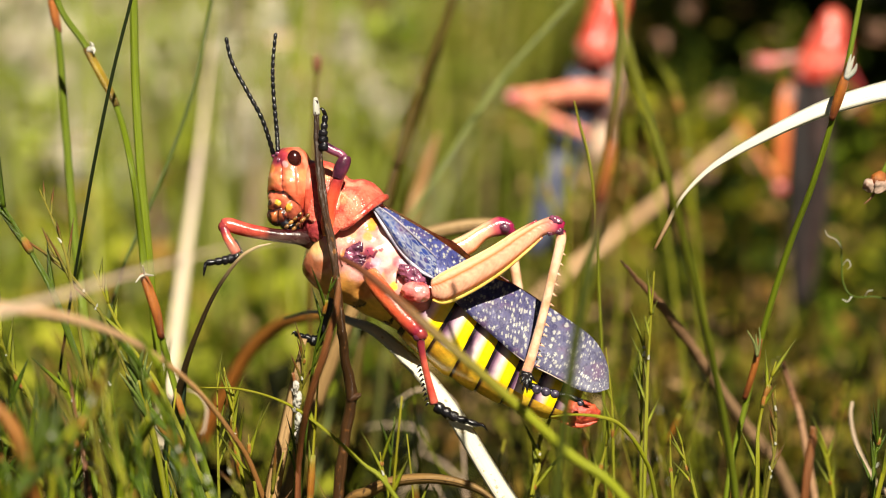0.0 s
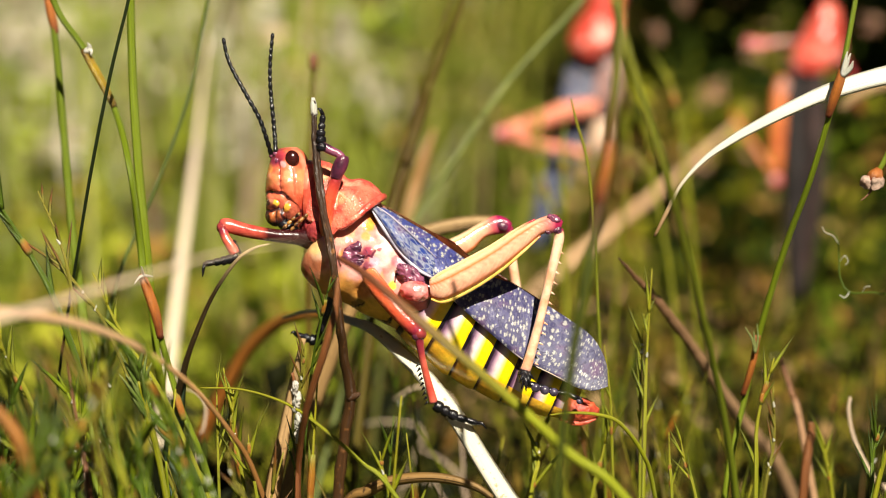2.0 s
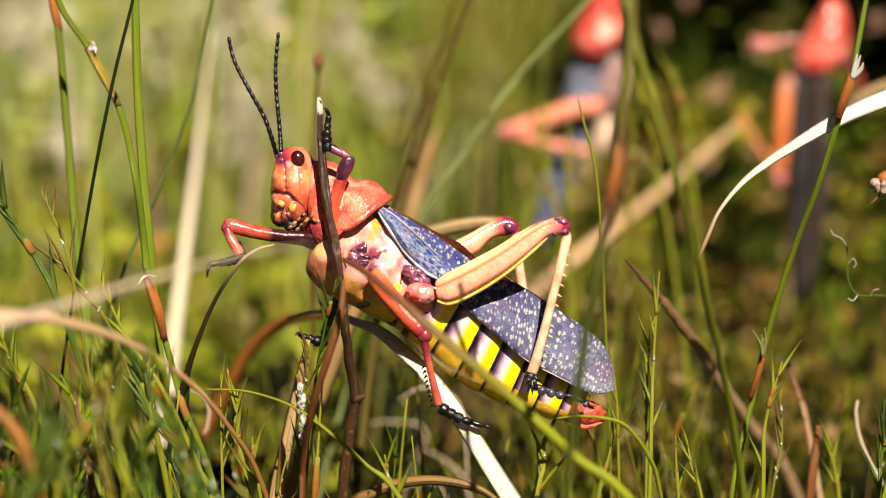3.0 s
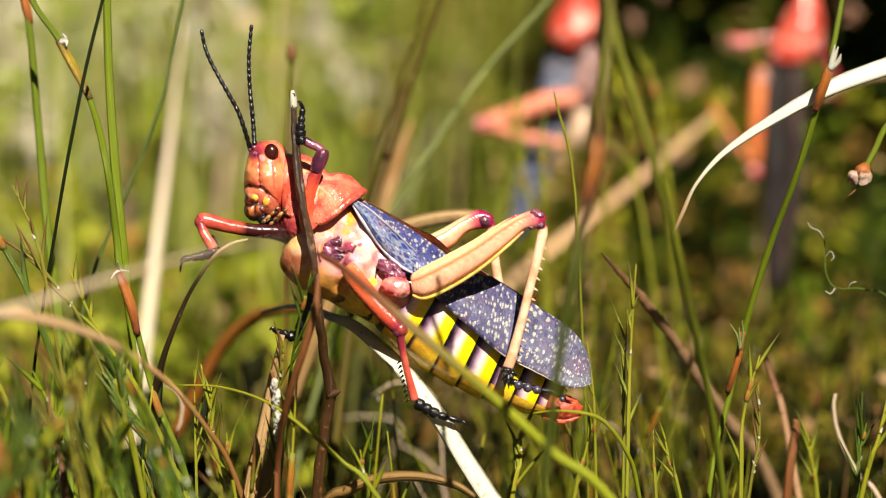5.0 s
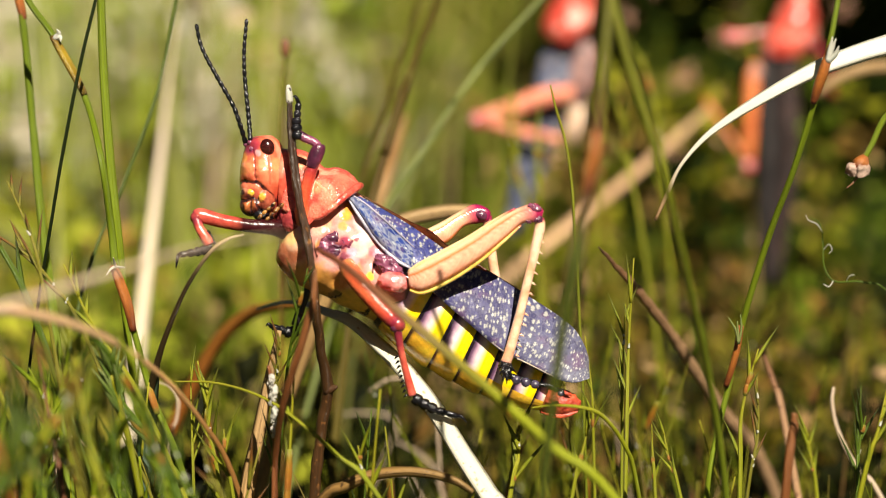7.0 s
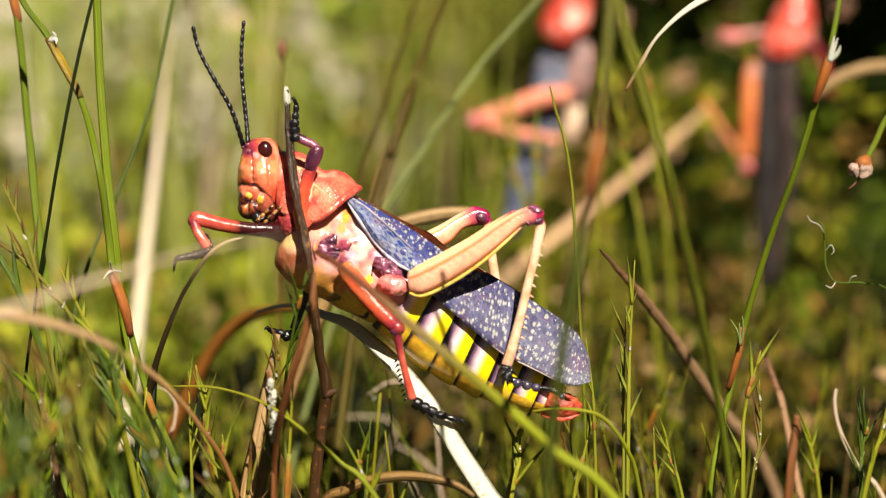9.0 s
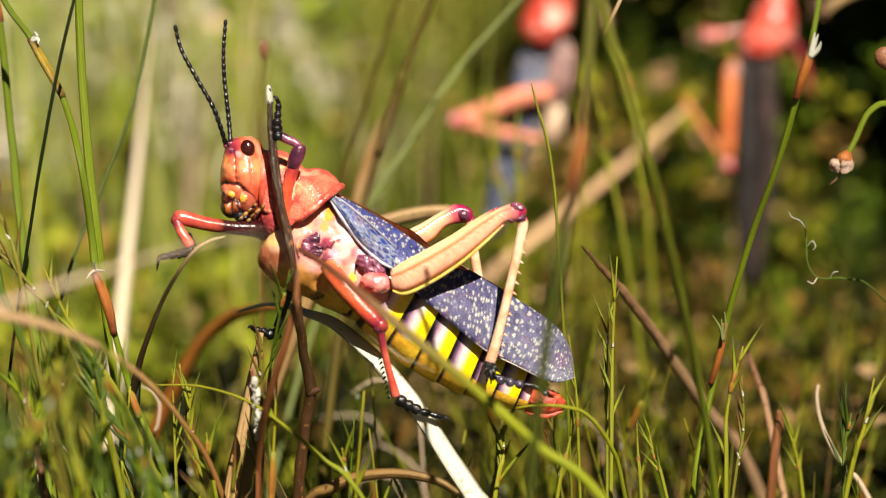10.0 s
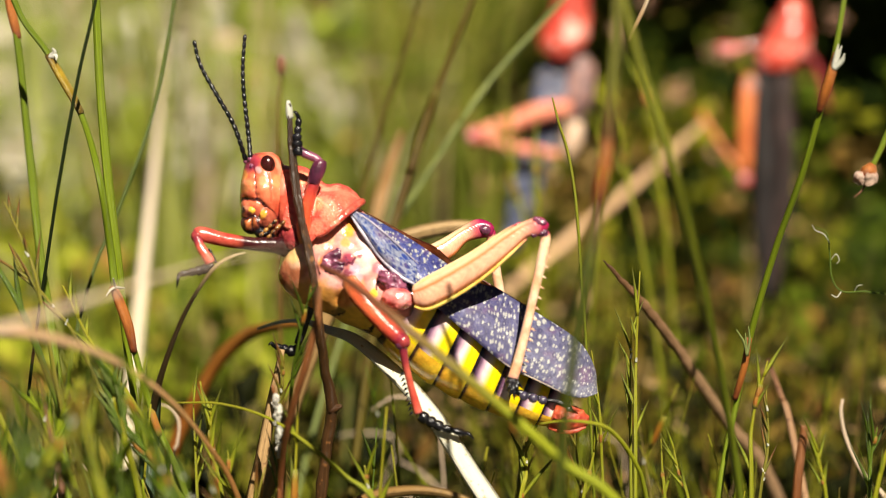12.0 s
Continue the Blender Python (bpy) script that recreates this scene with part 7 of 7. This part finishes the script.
def build_undergrowth():
    tuft_field("near_grass", 650, (-0.17, 0.17, 0.06, 0.22), (0.03, 0.088), (0.0003, 0.0008), GRASS, "fine green and straw-coloured grass behind the insect", 1, 0.55)
    tuft_field("low_grass", 260, (-0.12, 0.12, -0.04, 0.07), (0.04, 0.112), (0.0002, 0.0007), GRASS, "short fine grass at the foot of the stems", 2, 0.6)
    tuft_field("pale_meadow_grass", 1100, (-0.5, 0.0, 0.45, 1.2), (0.03, 0.12), (0.0010, 0.0026), PALE_GRASS, "pale sunlit meadow grass in the distance", 3, 0.25)
    tuft_field("meadow_grass", 200, (0.03, 0.4, 0.22, 0.5), (0.03, 0.075), (0.0006, 0.0014), GRASS, "green meadow grass in the distance", 4)
    tuft_field("green_meadow_grass", 700, (-0.02, 0.12, 0.45, 1.1), (0.04, 0.13), (0.0008, 0.002), MID_GRASS, "mid-green meadow grass in the distance", 17, 0.3)
    tuft_field("tall_fine_grass", 95, (-0.24, 0.03, 0.2, 0.6), (0.12, 0.23), (0.0004, 0.0009), TALL_GRASS, "tall fine grass stalks standing behind, out of focus", 18, 0.16)
    tuft_field("distant_grass", 6000, (-2.5, 2.5, 1.2, 6.0), (0.04, 0.14), (0.002, 0.005), PALE_GRASS, "sunlit grass far behind", 8)
    meadow_ring("surrounding_grass", 9000, 0.75, 3.2, (0.04, 0.12), (0.001, 0.0025), MID_GRASS, "green and straw-coloured meadow grass all round", 19)
    rng = random.Random(5)
    def patch(count, xs, ys, zs, rs):
        """Places of clumps between two lines that fan out with the distance."""
        out, own = [], random.Random(count * 7 + round(1e4 * (xs[0] + zs[1] + rs[1])))
        for k in range(count):
            y = own.uniform(*ys)
            out.append((own.uniform(*xs) * (y + 0.39), y, own.uniform(*zs), own.uniform(*rs)))
        return out

    leaf_field("low_shrub", 5200, patch(140, (0.085, 0.2), (0.34, 0.85), (0.0, 0.11), (0.007, 0.014)), (0.006, 0.012), SPRIG_SHADE, "green leafy sprigs of a low shrub, darkened for its shaded gaps", 6)
    # Leaves added above the visible part, only to shade the shrub below
    leaf_field("shade_canopy", 13000, patch(140, (0.13, 0.34), (0.32, 0.80), (0.15, 0.31), (0.02, 0.035)), (0.012, 0.022), SPRIG_SHADE, "dense leaf canopy out of view, added to shade the shrub", 64)
    leaf_field("shrub_sprigs", 1250, patch(78, (0.055, 0.19), (0.28, 0.6), (0.0, 0.11), (0.004, 0.007)), (0.004, 0.008), SPRIG, "sunlit yellow-green sprigs of a low shrub", 61)
    leaf_field("bright_sprigs", 800, patch(55, (0.13, 0.2), (0.3, 0.5), (0.0, 0.12), (0.004, 0.007)), (0.004, 0.008), SPRIG_GREEN, "fresh green sprigs at the shrub's edge", 65)
    leaf_field("meadow_sprigs", 1600, patch(95, (0.0, 0.13), (0.45, 0.9), (0.0, 0.085), (0.006, 0.012)), (0.006, 0.012), SPRIG_MID, "mid-green leafy sprigs in the meadow behind", 67)
    leaf_field("tall_sprigs", 210, patch(16, (0.082, 0.140), (0.34, 0.5), (0.085, 0.135), (0.004, 0.008)), (0.004, 0.008), SPRIG_TALL, "green and tan sprigs standing before the dark shrub", 69)
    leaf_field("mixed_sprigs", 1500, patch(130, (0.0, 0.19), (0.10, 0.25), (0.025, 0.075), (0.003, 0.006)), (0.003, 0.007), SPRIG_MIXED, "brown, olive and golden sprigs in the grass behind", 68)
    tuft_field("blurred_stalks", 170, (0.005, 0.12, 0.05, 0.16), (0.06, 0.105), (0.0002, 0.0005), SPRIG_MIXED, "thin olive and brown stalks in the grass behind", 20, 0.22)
    leaf_field("golden_sprigs", 900, patch(75, (0.02, 0.19), (0.28, 0.6), (0.0, 0.10), (0.003, 0.006)), (0.003, 0.007), SPRIG_GOLD, "withered golden sprigs among the leaves", 62)
    leaf_field("green_sprigs", 1300, patch(80, (-0.18, 0.18), (0.25, 0.6), (0.0, 0.05), (0.004, 0.008)), (0.004, 0.009), SPRIG_GREEN, "fresh green sprigs in the grass behind", 63)
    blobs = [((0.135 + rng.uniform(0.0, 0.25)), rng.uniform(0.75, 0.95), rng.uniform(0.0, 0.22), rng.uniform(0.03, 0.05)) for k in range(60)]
    leaf_field("shrub_behind", 9000, blobs, (0.014, 0.03), DEEP_SHADE, "shrub standing behind, leaves coloured near black for its shaded depth", 11)
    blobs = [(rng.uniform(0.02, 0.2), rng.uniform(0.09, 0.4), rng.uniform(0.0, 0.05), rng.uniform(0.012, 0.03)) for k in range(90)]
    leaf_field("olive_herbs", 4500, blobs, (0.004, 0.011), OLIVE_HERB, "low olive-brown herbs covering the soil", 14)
    blobs = [(rng.uniform(-0.26, -0.025), rng.uniform(0.09, 0.6), rng.uniform(0.0, 0.05), rng.uniform(0.012, 0.03)) for k in range(120)]
    leaf_field("green_herbs", 5600, blobs, (0.006, 0.016), HERB, "low green herbs covering the soil between the stems", 12)
    leaf_field("brown_litter", 1900, patch(100, (-0.085, 0.03), (0.2, 0.55), (0.0, 0.04), (0.008, 0.016)), (0.005, 0.012), LITTER, "brown withered leaves and litter low in the grass", 66)
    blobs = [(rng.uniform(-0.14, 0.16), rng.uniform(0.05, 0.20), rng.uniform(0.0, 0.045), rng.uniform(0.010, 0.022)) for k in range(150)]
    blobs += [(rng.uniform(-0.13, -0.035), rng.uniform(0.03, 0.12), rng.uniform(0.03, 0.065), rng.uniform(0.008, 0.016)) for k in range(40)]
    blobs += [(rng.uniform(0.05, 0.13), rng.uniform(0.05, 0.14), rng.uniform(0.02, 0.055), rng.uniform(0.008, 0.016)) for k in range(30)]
    leaf_field("shaded_herbs", 9500, blobs, (0.006, 0.014), SHADE_HERB, "green and brown leaves low among the stems, darkened as if shaded", 21)
    for k, (place, r) in enumerate((((0.0722, 0.3372, 0.1293), 0.004), ((0.0657, 0.3455, 0.1200), 0.004), ((0.0800, 0.3222, 0.1069), 0.0045), ((0.0774, 0.3217, 0.1042), 0.003), ((0.0885, 0.3282, 0.0869), 0.005), ((0.0217, 0.2770, 0.0864), 0.005), ((0.0400, 0.2975, 0.0866), 0.004), ((0.1198, 0.3060, 0.1266), 0.005), ((0.0734, 0.2981, 0.0893), 0.003), ((0.0950, 0.3639, 0.1105), 0.003), ((0.0914, 0.2534, 0.0717), 0.003))):
        leaf_field("dried_blossom", 12, [(*place, r * 0.4)], (0.002, 0.0038), BLOSSOM, "dried pinkish tan blossom among the leaves", 300 + k)
    for place, r in (((-0.0304, 0.4254, 0.1130), 0.004), ((-0.0310, 0.4241, 0.1049), 0.0035), ((-0.0214, 0.45, 0.0883), 0.005), ((-0.0733, 0.45, 0.0964), 0.006), ((-0.0660, 0.45, 0.0690), 0.007), ((-0.0690, 0.46, 0.0800), 0.006), ((-0.1252, 0.45, 0.0702), 0.006), ((-0.1696, 0.6047, 0.0891), 0.016), ((-0.0851, 0.6460, 0.0910), 0.014), ((-0.0743, 0.5500, 0.0415), 0.012), ((-0.0833, 0.6000, 0.0219), 0.01), ((-0.1476, 0.6000, 0.0429), 0.012)):
        leaf_field("pale_flower_head", 90 if r > 0.0075 else 45, [(*place, r)], (r * 0.7, r * 1.1), CREAMY, "pale cream dry flower head, out of focus", int(abs(place[0]) * 9999) % 997)
    blobs = [(rng.uniform(-0.30, 0.02), rng.uniform(0.5, 1.2), rng.uniform(0.0, 0.10), rng.uniform(0.012, 0.03)) for k in range(70)]
    leaf_field("dry_flower_clumps", 3600, blobs, (0.008, 0.018), PALE_GRASS, "pale dry flower clumps and leaves among the meadow grass", 9)


build_undergrowth()


# ---- two more grasshoppers behind ----
def far_grasshopper(label, place, turn):
    """A grasshopper seen from behind or aside, standing upright on stems."""
    g = tagged(new("grasshopper"), label=label, category="grasshopper")
    g.matrix_world = Matrix.Translation(place) @ turn
    return g


BROWN_WING = chitin("umber_wing", (0.012, 0.004, 0.003), (0.036, 0.014, 0.012), rough=0.7, scale=160, pits=0.6, coat=0.0)
# Near-black copy for the left wing: its self-shadow is in the colour
SHADED_WING = chitin("shaded_wing", (0.004, 0.002, 0.003), (0.014, 0.008, 0.008), rough=0.7, scale=300, pits=0.4, coat=0.0)
GREY_WING = chitin("blue_grey_wing", (0.020, 0.028, 0.075), (0.12, 0.13, 0.20), blotch=(0.28, 0.26, 0.28), rough=0.5, scale=300, pits=0.4, coat=0.0)
# The pale pink blotch colour paints in soft sunlit highlights on the scarlet
SCARLET = chitin("scarlet_shell", (0.48, 0.030, 0.022), (0.82, 0.15, 0.10), blotch=(0.90, 0.40, 0.34), rough=0.34, scale=170, pits=0.9, coat=0.3)


def upright(rings):
    """A body whose rings lie level: (x, y, z, half width, half depth)."""
    v, f, u = trunk([((x + w, y, z), (x - w, y, z), d) for x, y, z, w, d in rings], 22, 5)
    return v + np.array([0.7 * noise.noise_vector(Vector(p) * 0.35) + 0.3 * noise.noise_vector(Vector(p) * 0.9) for p in v]), f, u


def build_far_grasshoppers():
    level = pose(0, 0, 0, -12.0)
    # one seen from its back
    g = far_grasshopper("scarlet grasshopper with dark brown wings, out of focus", (0.0956, 0.2555, 0.1057), level)
    for x, tilt in ((-2.6, 0.6), (2.6, -0.6)):
        part("folded_wing", upright([(x + tilt, 2, 18, 2.6, 3), (x, 2, 12, 3.0, 4), (x, 2, 0, 3.2, 4.4), (x, 2, -14, 3.0, 4), (x * 0.7 - 1.2, 2, -30, 2.2, 2.6), (x * 0.4 - 2, 2, -44, 1.0, 1.2)]), SHADED_WING if x < 0 else BROWN_WING, g, "folded brown wing, its self-shadow put into the near-black colour" if x < 0 else "umber-brown folded wing")
    part("pronotum", upright([(1.4, 1, 14.5, 4.8, 4), (2.4, 1, 17, 6.4, 5), (3.8, 1, 21, 6.4, 5), (5.0, 1, 25, 5.4, 4.6), (5.6, 1, 28.5, 4.2, 4), (6.0, 1, 31.5, 2.8, 3), (6.2, 1, 33.5, 1.0, 1.2)]), SCARLET, g, "scarlet shield and head")
    part("hind_leg", sweep([(-6.0, -3, 13), (-7.2, -4, 8), (-7.8, -4, -2), (-8.2, -4, -12)], [1.3, 2.0, 1.9, 1.5], 12, 5), THIGH_FAR, g, "orange hind leg held upright")
    part("knee", ball((-8.3, -4, -13.5), (1.7, 1.6, 2.2)), ROSE, g)
    part("hip", ball((-6.2, -4.4, 10.5), (1.7, 1.5, 2.0)), LILAC_FAR, g, "pale pink hip")
    part("tibia", sweep([(-9.0, -3, -12), (-14, -2, -4), (-19, -1, 4)], [0.8, 0.7, 0.7], 8, 4), THIGH_FAR, g)
    part("hind_leg", sweep([(6, -2, 20), (10, -2, 17), (12.5, -2, 11), (14, -2, 4)], [1.0, 1.1, 1.0, 0.8], 10, 5), ROSE_DARK, g)
    arm = part("front_leg", sweep([(0, 0, 0), (-6, 0, -0.6), (-11, 0, -1.6), (-14, 0, -2.2), (-17, 0, -1.6)], [0.4, 0.4, 1.0, 1.9, 1.5], 10, 5), ROSE, g, "rosy front leg")
    arm.matrix_basis = pose(0.002, -0.001, 0.022)
    # one turned aside
    g2 = far_grasshopper("red and blue-grey grasshopper climbing a stem, out of focus", (0.0363, 0.2306, 0.1086), level)
    for y in (0.5, 3.5):
        part("folded_wing", upright([(0.5, y, 19, 4.6, 1.6), (-0.5, y, 14, 5.2, 2), (-2.5, y, 7, 4.6, 2), (-6, y, -4, 4.4, 2), (-10, y, -16, 3.4, 1.6), (-13, y, -28, 1.6, 1)]), GREY_WING, g2, "blue-grey folded wing")
    part("belly", upright([(3.6, 2, 6, 1.0, 2), (3.6, 2, 3, 2.4, 3), (3.0, 2, -2, 2.4, 3), (2, 2, -6, 0.8, 1.5)]), FAR_BELLY, g2, "cream and orange belly")
    part("thorax", upright([(5.0, 1, 20, 2.4, 3), (5.4, 1, 15, 3.6, 4), (4.8, 1, 9, 3.4, 4), (4.0, 1, 4, 1.6, 3)]), LILAC_FAR, g2, "lilac and buff thorax")
    body = part("pronotum", upright([(-0.6, 0, -4.6, 3.0, 4), (-0.2, 0, -2, 5.4, 5), (0.6, 0, 1.5, 6.0, 5), (1.6, 0, 6, 5.2, 4.6), (2.4, 0, 10, 4.5, 4.6), (2.8, 0, 15, 5.2, 4.6), (3.4, 0, 22, 4.6, 4), (3.8, 0, 27, 3.0, 2.4)]), SCARLET, g2, "scarlet shield and head")
    body.matrix_basis = pose(0.001, -0.002, 0.0235)
    femur = part("hind_leg", sweep([(0, 0, 0), (-7, -1, -1), (-14, -1, -3.4), (-22, -1, -6.2)], [2.0, 2.4, 2.3, 2.0], 12, 5), CORAL_FAR, g2, "coral hind leg folded aside")
    femur.matrix_basis = pose(0.002, -0.005, 0.009)
    part("tibia", sweep([(-22, -1, -6.6), (-14, -1, -9.4), (-8, -1, -10.6), (-3, -1, -11.4)], [1.5, 1.5, 1.4, 1.0], 10, 5), CORAL_FAR, femur)
    part("knee", ball((-23.2, -1, -6.6), (2.3, 2.0, 2.2), 20), ROSE, femur)
    return g, arm, g2, body, femur


LILAC_FAR = chitin("lilac_buff_shell", (0.10, 0.06, 0.07), (0.52, 0.28, 0.24), rough=0.5, scale=240, pits=0.6, coat=0.0)
CORAL_FAR = chitin("coral_far_shell", (0.64, 0.14, 0.08), (0.84, 0.32, 0.20), rough=0.55, scale=260, pits=0.8, coat=0.0)
FAR_BELLY = chitin("far_belly_shell", (0.60, 0.34, 0.22), (0.78, 0.58, 0.44), rough=0.4, scale=200, pits=0.4)
THIGH_FAR = chitin("dull_orange_shell", (0.60, 0.14, 0.04), (0.80, 0.25, 0.09), rough=0.35, scale=220, pits=0.4)
FAR = build_far_grasshoppers()

# ---- the swaying blade ----
TIP = Vector((0.0334, -0.0030, 0.1305))


def build_swaying_blade():
    pts = [np.array(p) - np.array(TIP) for p in ((0.0334, -0.0030, 0.1305), (0.0353, -0.0030, 0.1344), (0.0375, -0.0030, 0.1388), (0.0413, -0.0030, 0.1430), (0.0457, -0.0030, 0.1461), (0.0501, -0.0030, 0.1486), (0.0544, -0.0030, 0.1508), (0.0588, -0.0030, 0.1528), (0.0631, -0.0030, 0.1543), (0.0691, -0.0030, 0.1559),
                                                 (0.0788, -0.0033, 0.1576), (0.0911, -0.0038, 0.1552), (0.1052, -0.0068, 0.1414), (0.1140, -0.0102, 0.1251), (0.1192, -0.0172, 0.0924), (0.1210, -0.0282, 0.0408), (0.1214, -0.0465, -0.0452))]
    wide = (0.4, 0.7, 0.55, 0.9, 1.4, 1.8, 2.2, 2.6, 2.9, 3.2, 3.6, 3.9, 4.0, 4.0, 4.0, 4.0, 4.0)
    return thing("dry_grass_blade", blade(pts, [w * 0.001 for w in wide], (0.1, -0.85, 0.5), 0.05, 6, 0.04), CREAM_TIP, "long bleached arching blade swaying in the wind", "grass blade")


CREAM_TIP = plant("bleached_arching_blade", [(0, (0.36, 0.19, 0.08)), (0.07, (0.55, 0.36, 0.20)), (0.15, (0.86, 0.80, 0.68)), (1, (0.90, 0.87, 0.78))], spot=None, streak=0.06)
SWAYING = build_swaying_blade()


def motions():
    """The blade sways and then lifts out of view; one insect behind lowers its leg and turns, the other shifts a front leg."""
    right, rise, away = Vector((1, 0, 0)), Vector((0, 0.208, 0.978)), Vector((0, 0.978, -0.208))
    sway = [(0, 0, 0, 0), (0.5, 0.2, 0.4, 0), (1, 0.4, 1.6, 0), (1.5, 0.3, 2.0, 0), (2.0, 0.4, 1.8, 0), (2.5, 4.4, -2.7, -4.0), (3.4, 5.8, -1.6, -4), (4.5, 5.8, 0.1, -3.4), (5, 5.4, 0.6, -3.2), (5.5, 4.7, 1.9, -3.0), (6, 3.5, 2.2, -3), (6.5, 3.0, 2.1, -2.8), (7, 3.3, 2.5, -2.6),
            (7.6, 3.0, 5, -1), (8.2, 1.2, 11, 2), (8.8, -0.4, 18.9, 4), (9, -1.2, 22.8, 3.6), (9.5, -2.0, 28.2, 1), (10, -1.6, 31, 0), (10.5, -1.1, 32.4, 0), (11, -1.1, 32.2, 0), (11.5, -1.1, 32, 0), (12, -1.1, 32, 0)]
    walk(SWAYING, [(t, Matrix.Translation(TIP + right * x * 0.001 + rise * z * 0.001) @ Matrix.Rotation(radians(a), 4, away)) for t, x, z, a in sway])
    for s, rows in zip(SWAYERS, (((0, 0), (2.5, 0.1), (5, 0.2), (7, 0.4), (9.5, 0.57), (12, 0.6)), ((0, 0), (1.2, 0.4), (2.5, 1.0), (4.5, 0.6), (7, 0.7), (9.5, 0.7), (12, 1.4)), ((0, 0), (1.2, 0.5), (2.5, 1.0), (4.5, 1.0), (7, 1.3), (9.5, 2.0), (12, 3.2)))):
        root = min((v.co for v in s.data.vertices), key=lambda c: c.z).copy()
        walk(s, [(t, Matrix.Translation(root) @ Matrix.Rotation(radians(a), 4, away) @ Matrix.Translation(-root)) for t, a in rows])
    walk(LIFTED[0], [(t, Matrix.Translation(right * x * 0.001 + rise * z * 0.001)) for t, x, z in ((0, 0, 0), (4.5, 0, 0), (9.3, 0, 0), (9.6, 1, 2), (9.9, 5, 12), (10.3, 8, 28), (10.8, 9, 34), (12, 9, 34))])
    g, arm, g2, body, femur = FAR
    stand = g2.matrix_world.copy()
    walk(g2, [(t, Matrix.Translation((x * 0.001, 0, 0)) @ stand) for t, x in ((0, 0), (1, 0.6), (2.5, 1.0), (5, 1.5), (7, 2.0), (9.5, 2.0), (12, 2.6))])
    walk(femur, [(t, pose(0.002 + x * 0.001, -0.005, 0.009 + z * 0.001, 0, a)) for t, x, z, a in ((0, 3.6, 2.6, 13), (0.5, 0, 1.6, 4), (1, 0, -1.2, 1), (1.5, 0, -1.8, 0), (2, 0, -2.2, 0), (2.5, 0, -2.4, 0), (12, 0, -2.2, 0))])
    walk(body, [(t, pose(0.001 + x * 0.001, -0.002, 0.0235, 0, a, b)) for t, x, a, b in ((0, 1.5, 12, 55), (0.5, 1.5, 13, 40), (1, 1.0, 12, 22), (1.5, 0.6, 10, 8), (2, 0.4, 5, 0), (2.5, 0, 0, 0), (12, 0, 0, 0))])
    walk(arm, [(t, pose(0.002 + x * 0.001, -0.001, 0.022 + z * 0.001, 0, a)) for t, x, z, a in ((0, 0.8, -0.6, 0), (0.5, 0, 0.4, 2), (1, -0.8, 1, 4), (1.5, -0.8, 1, 4), (2, -0.8, 1, 4), (2.5, -0.6, 1, 4), (4.5, 0.8, 0, 0), (12, 0.8, 0, 0))])


motions()
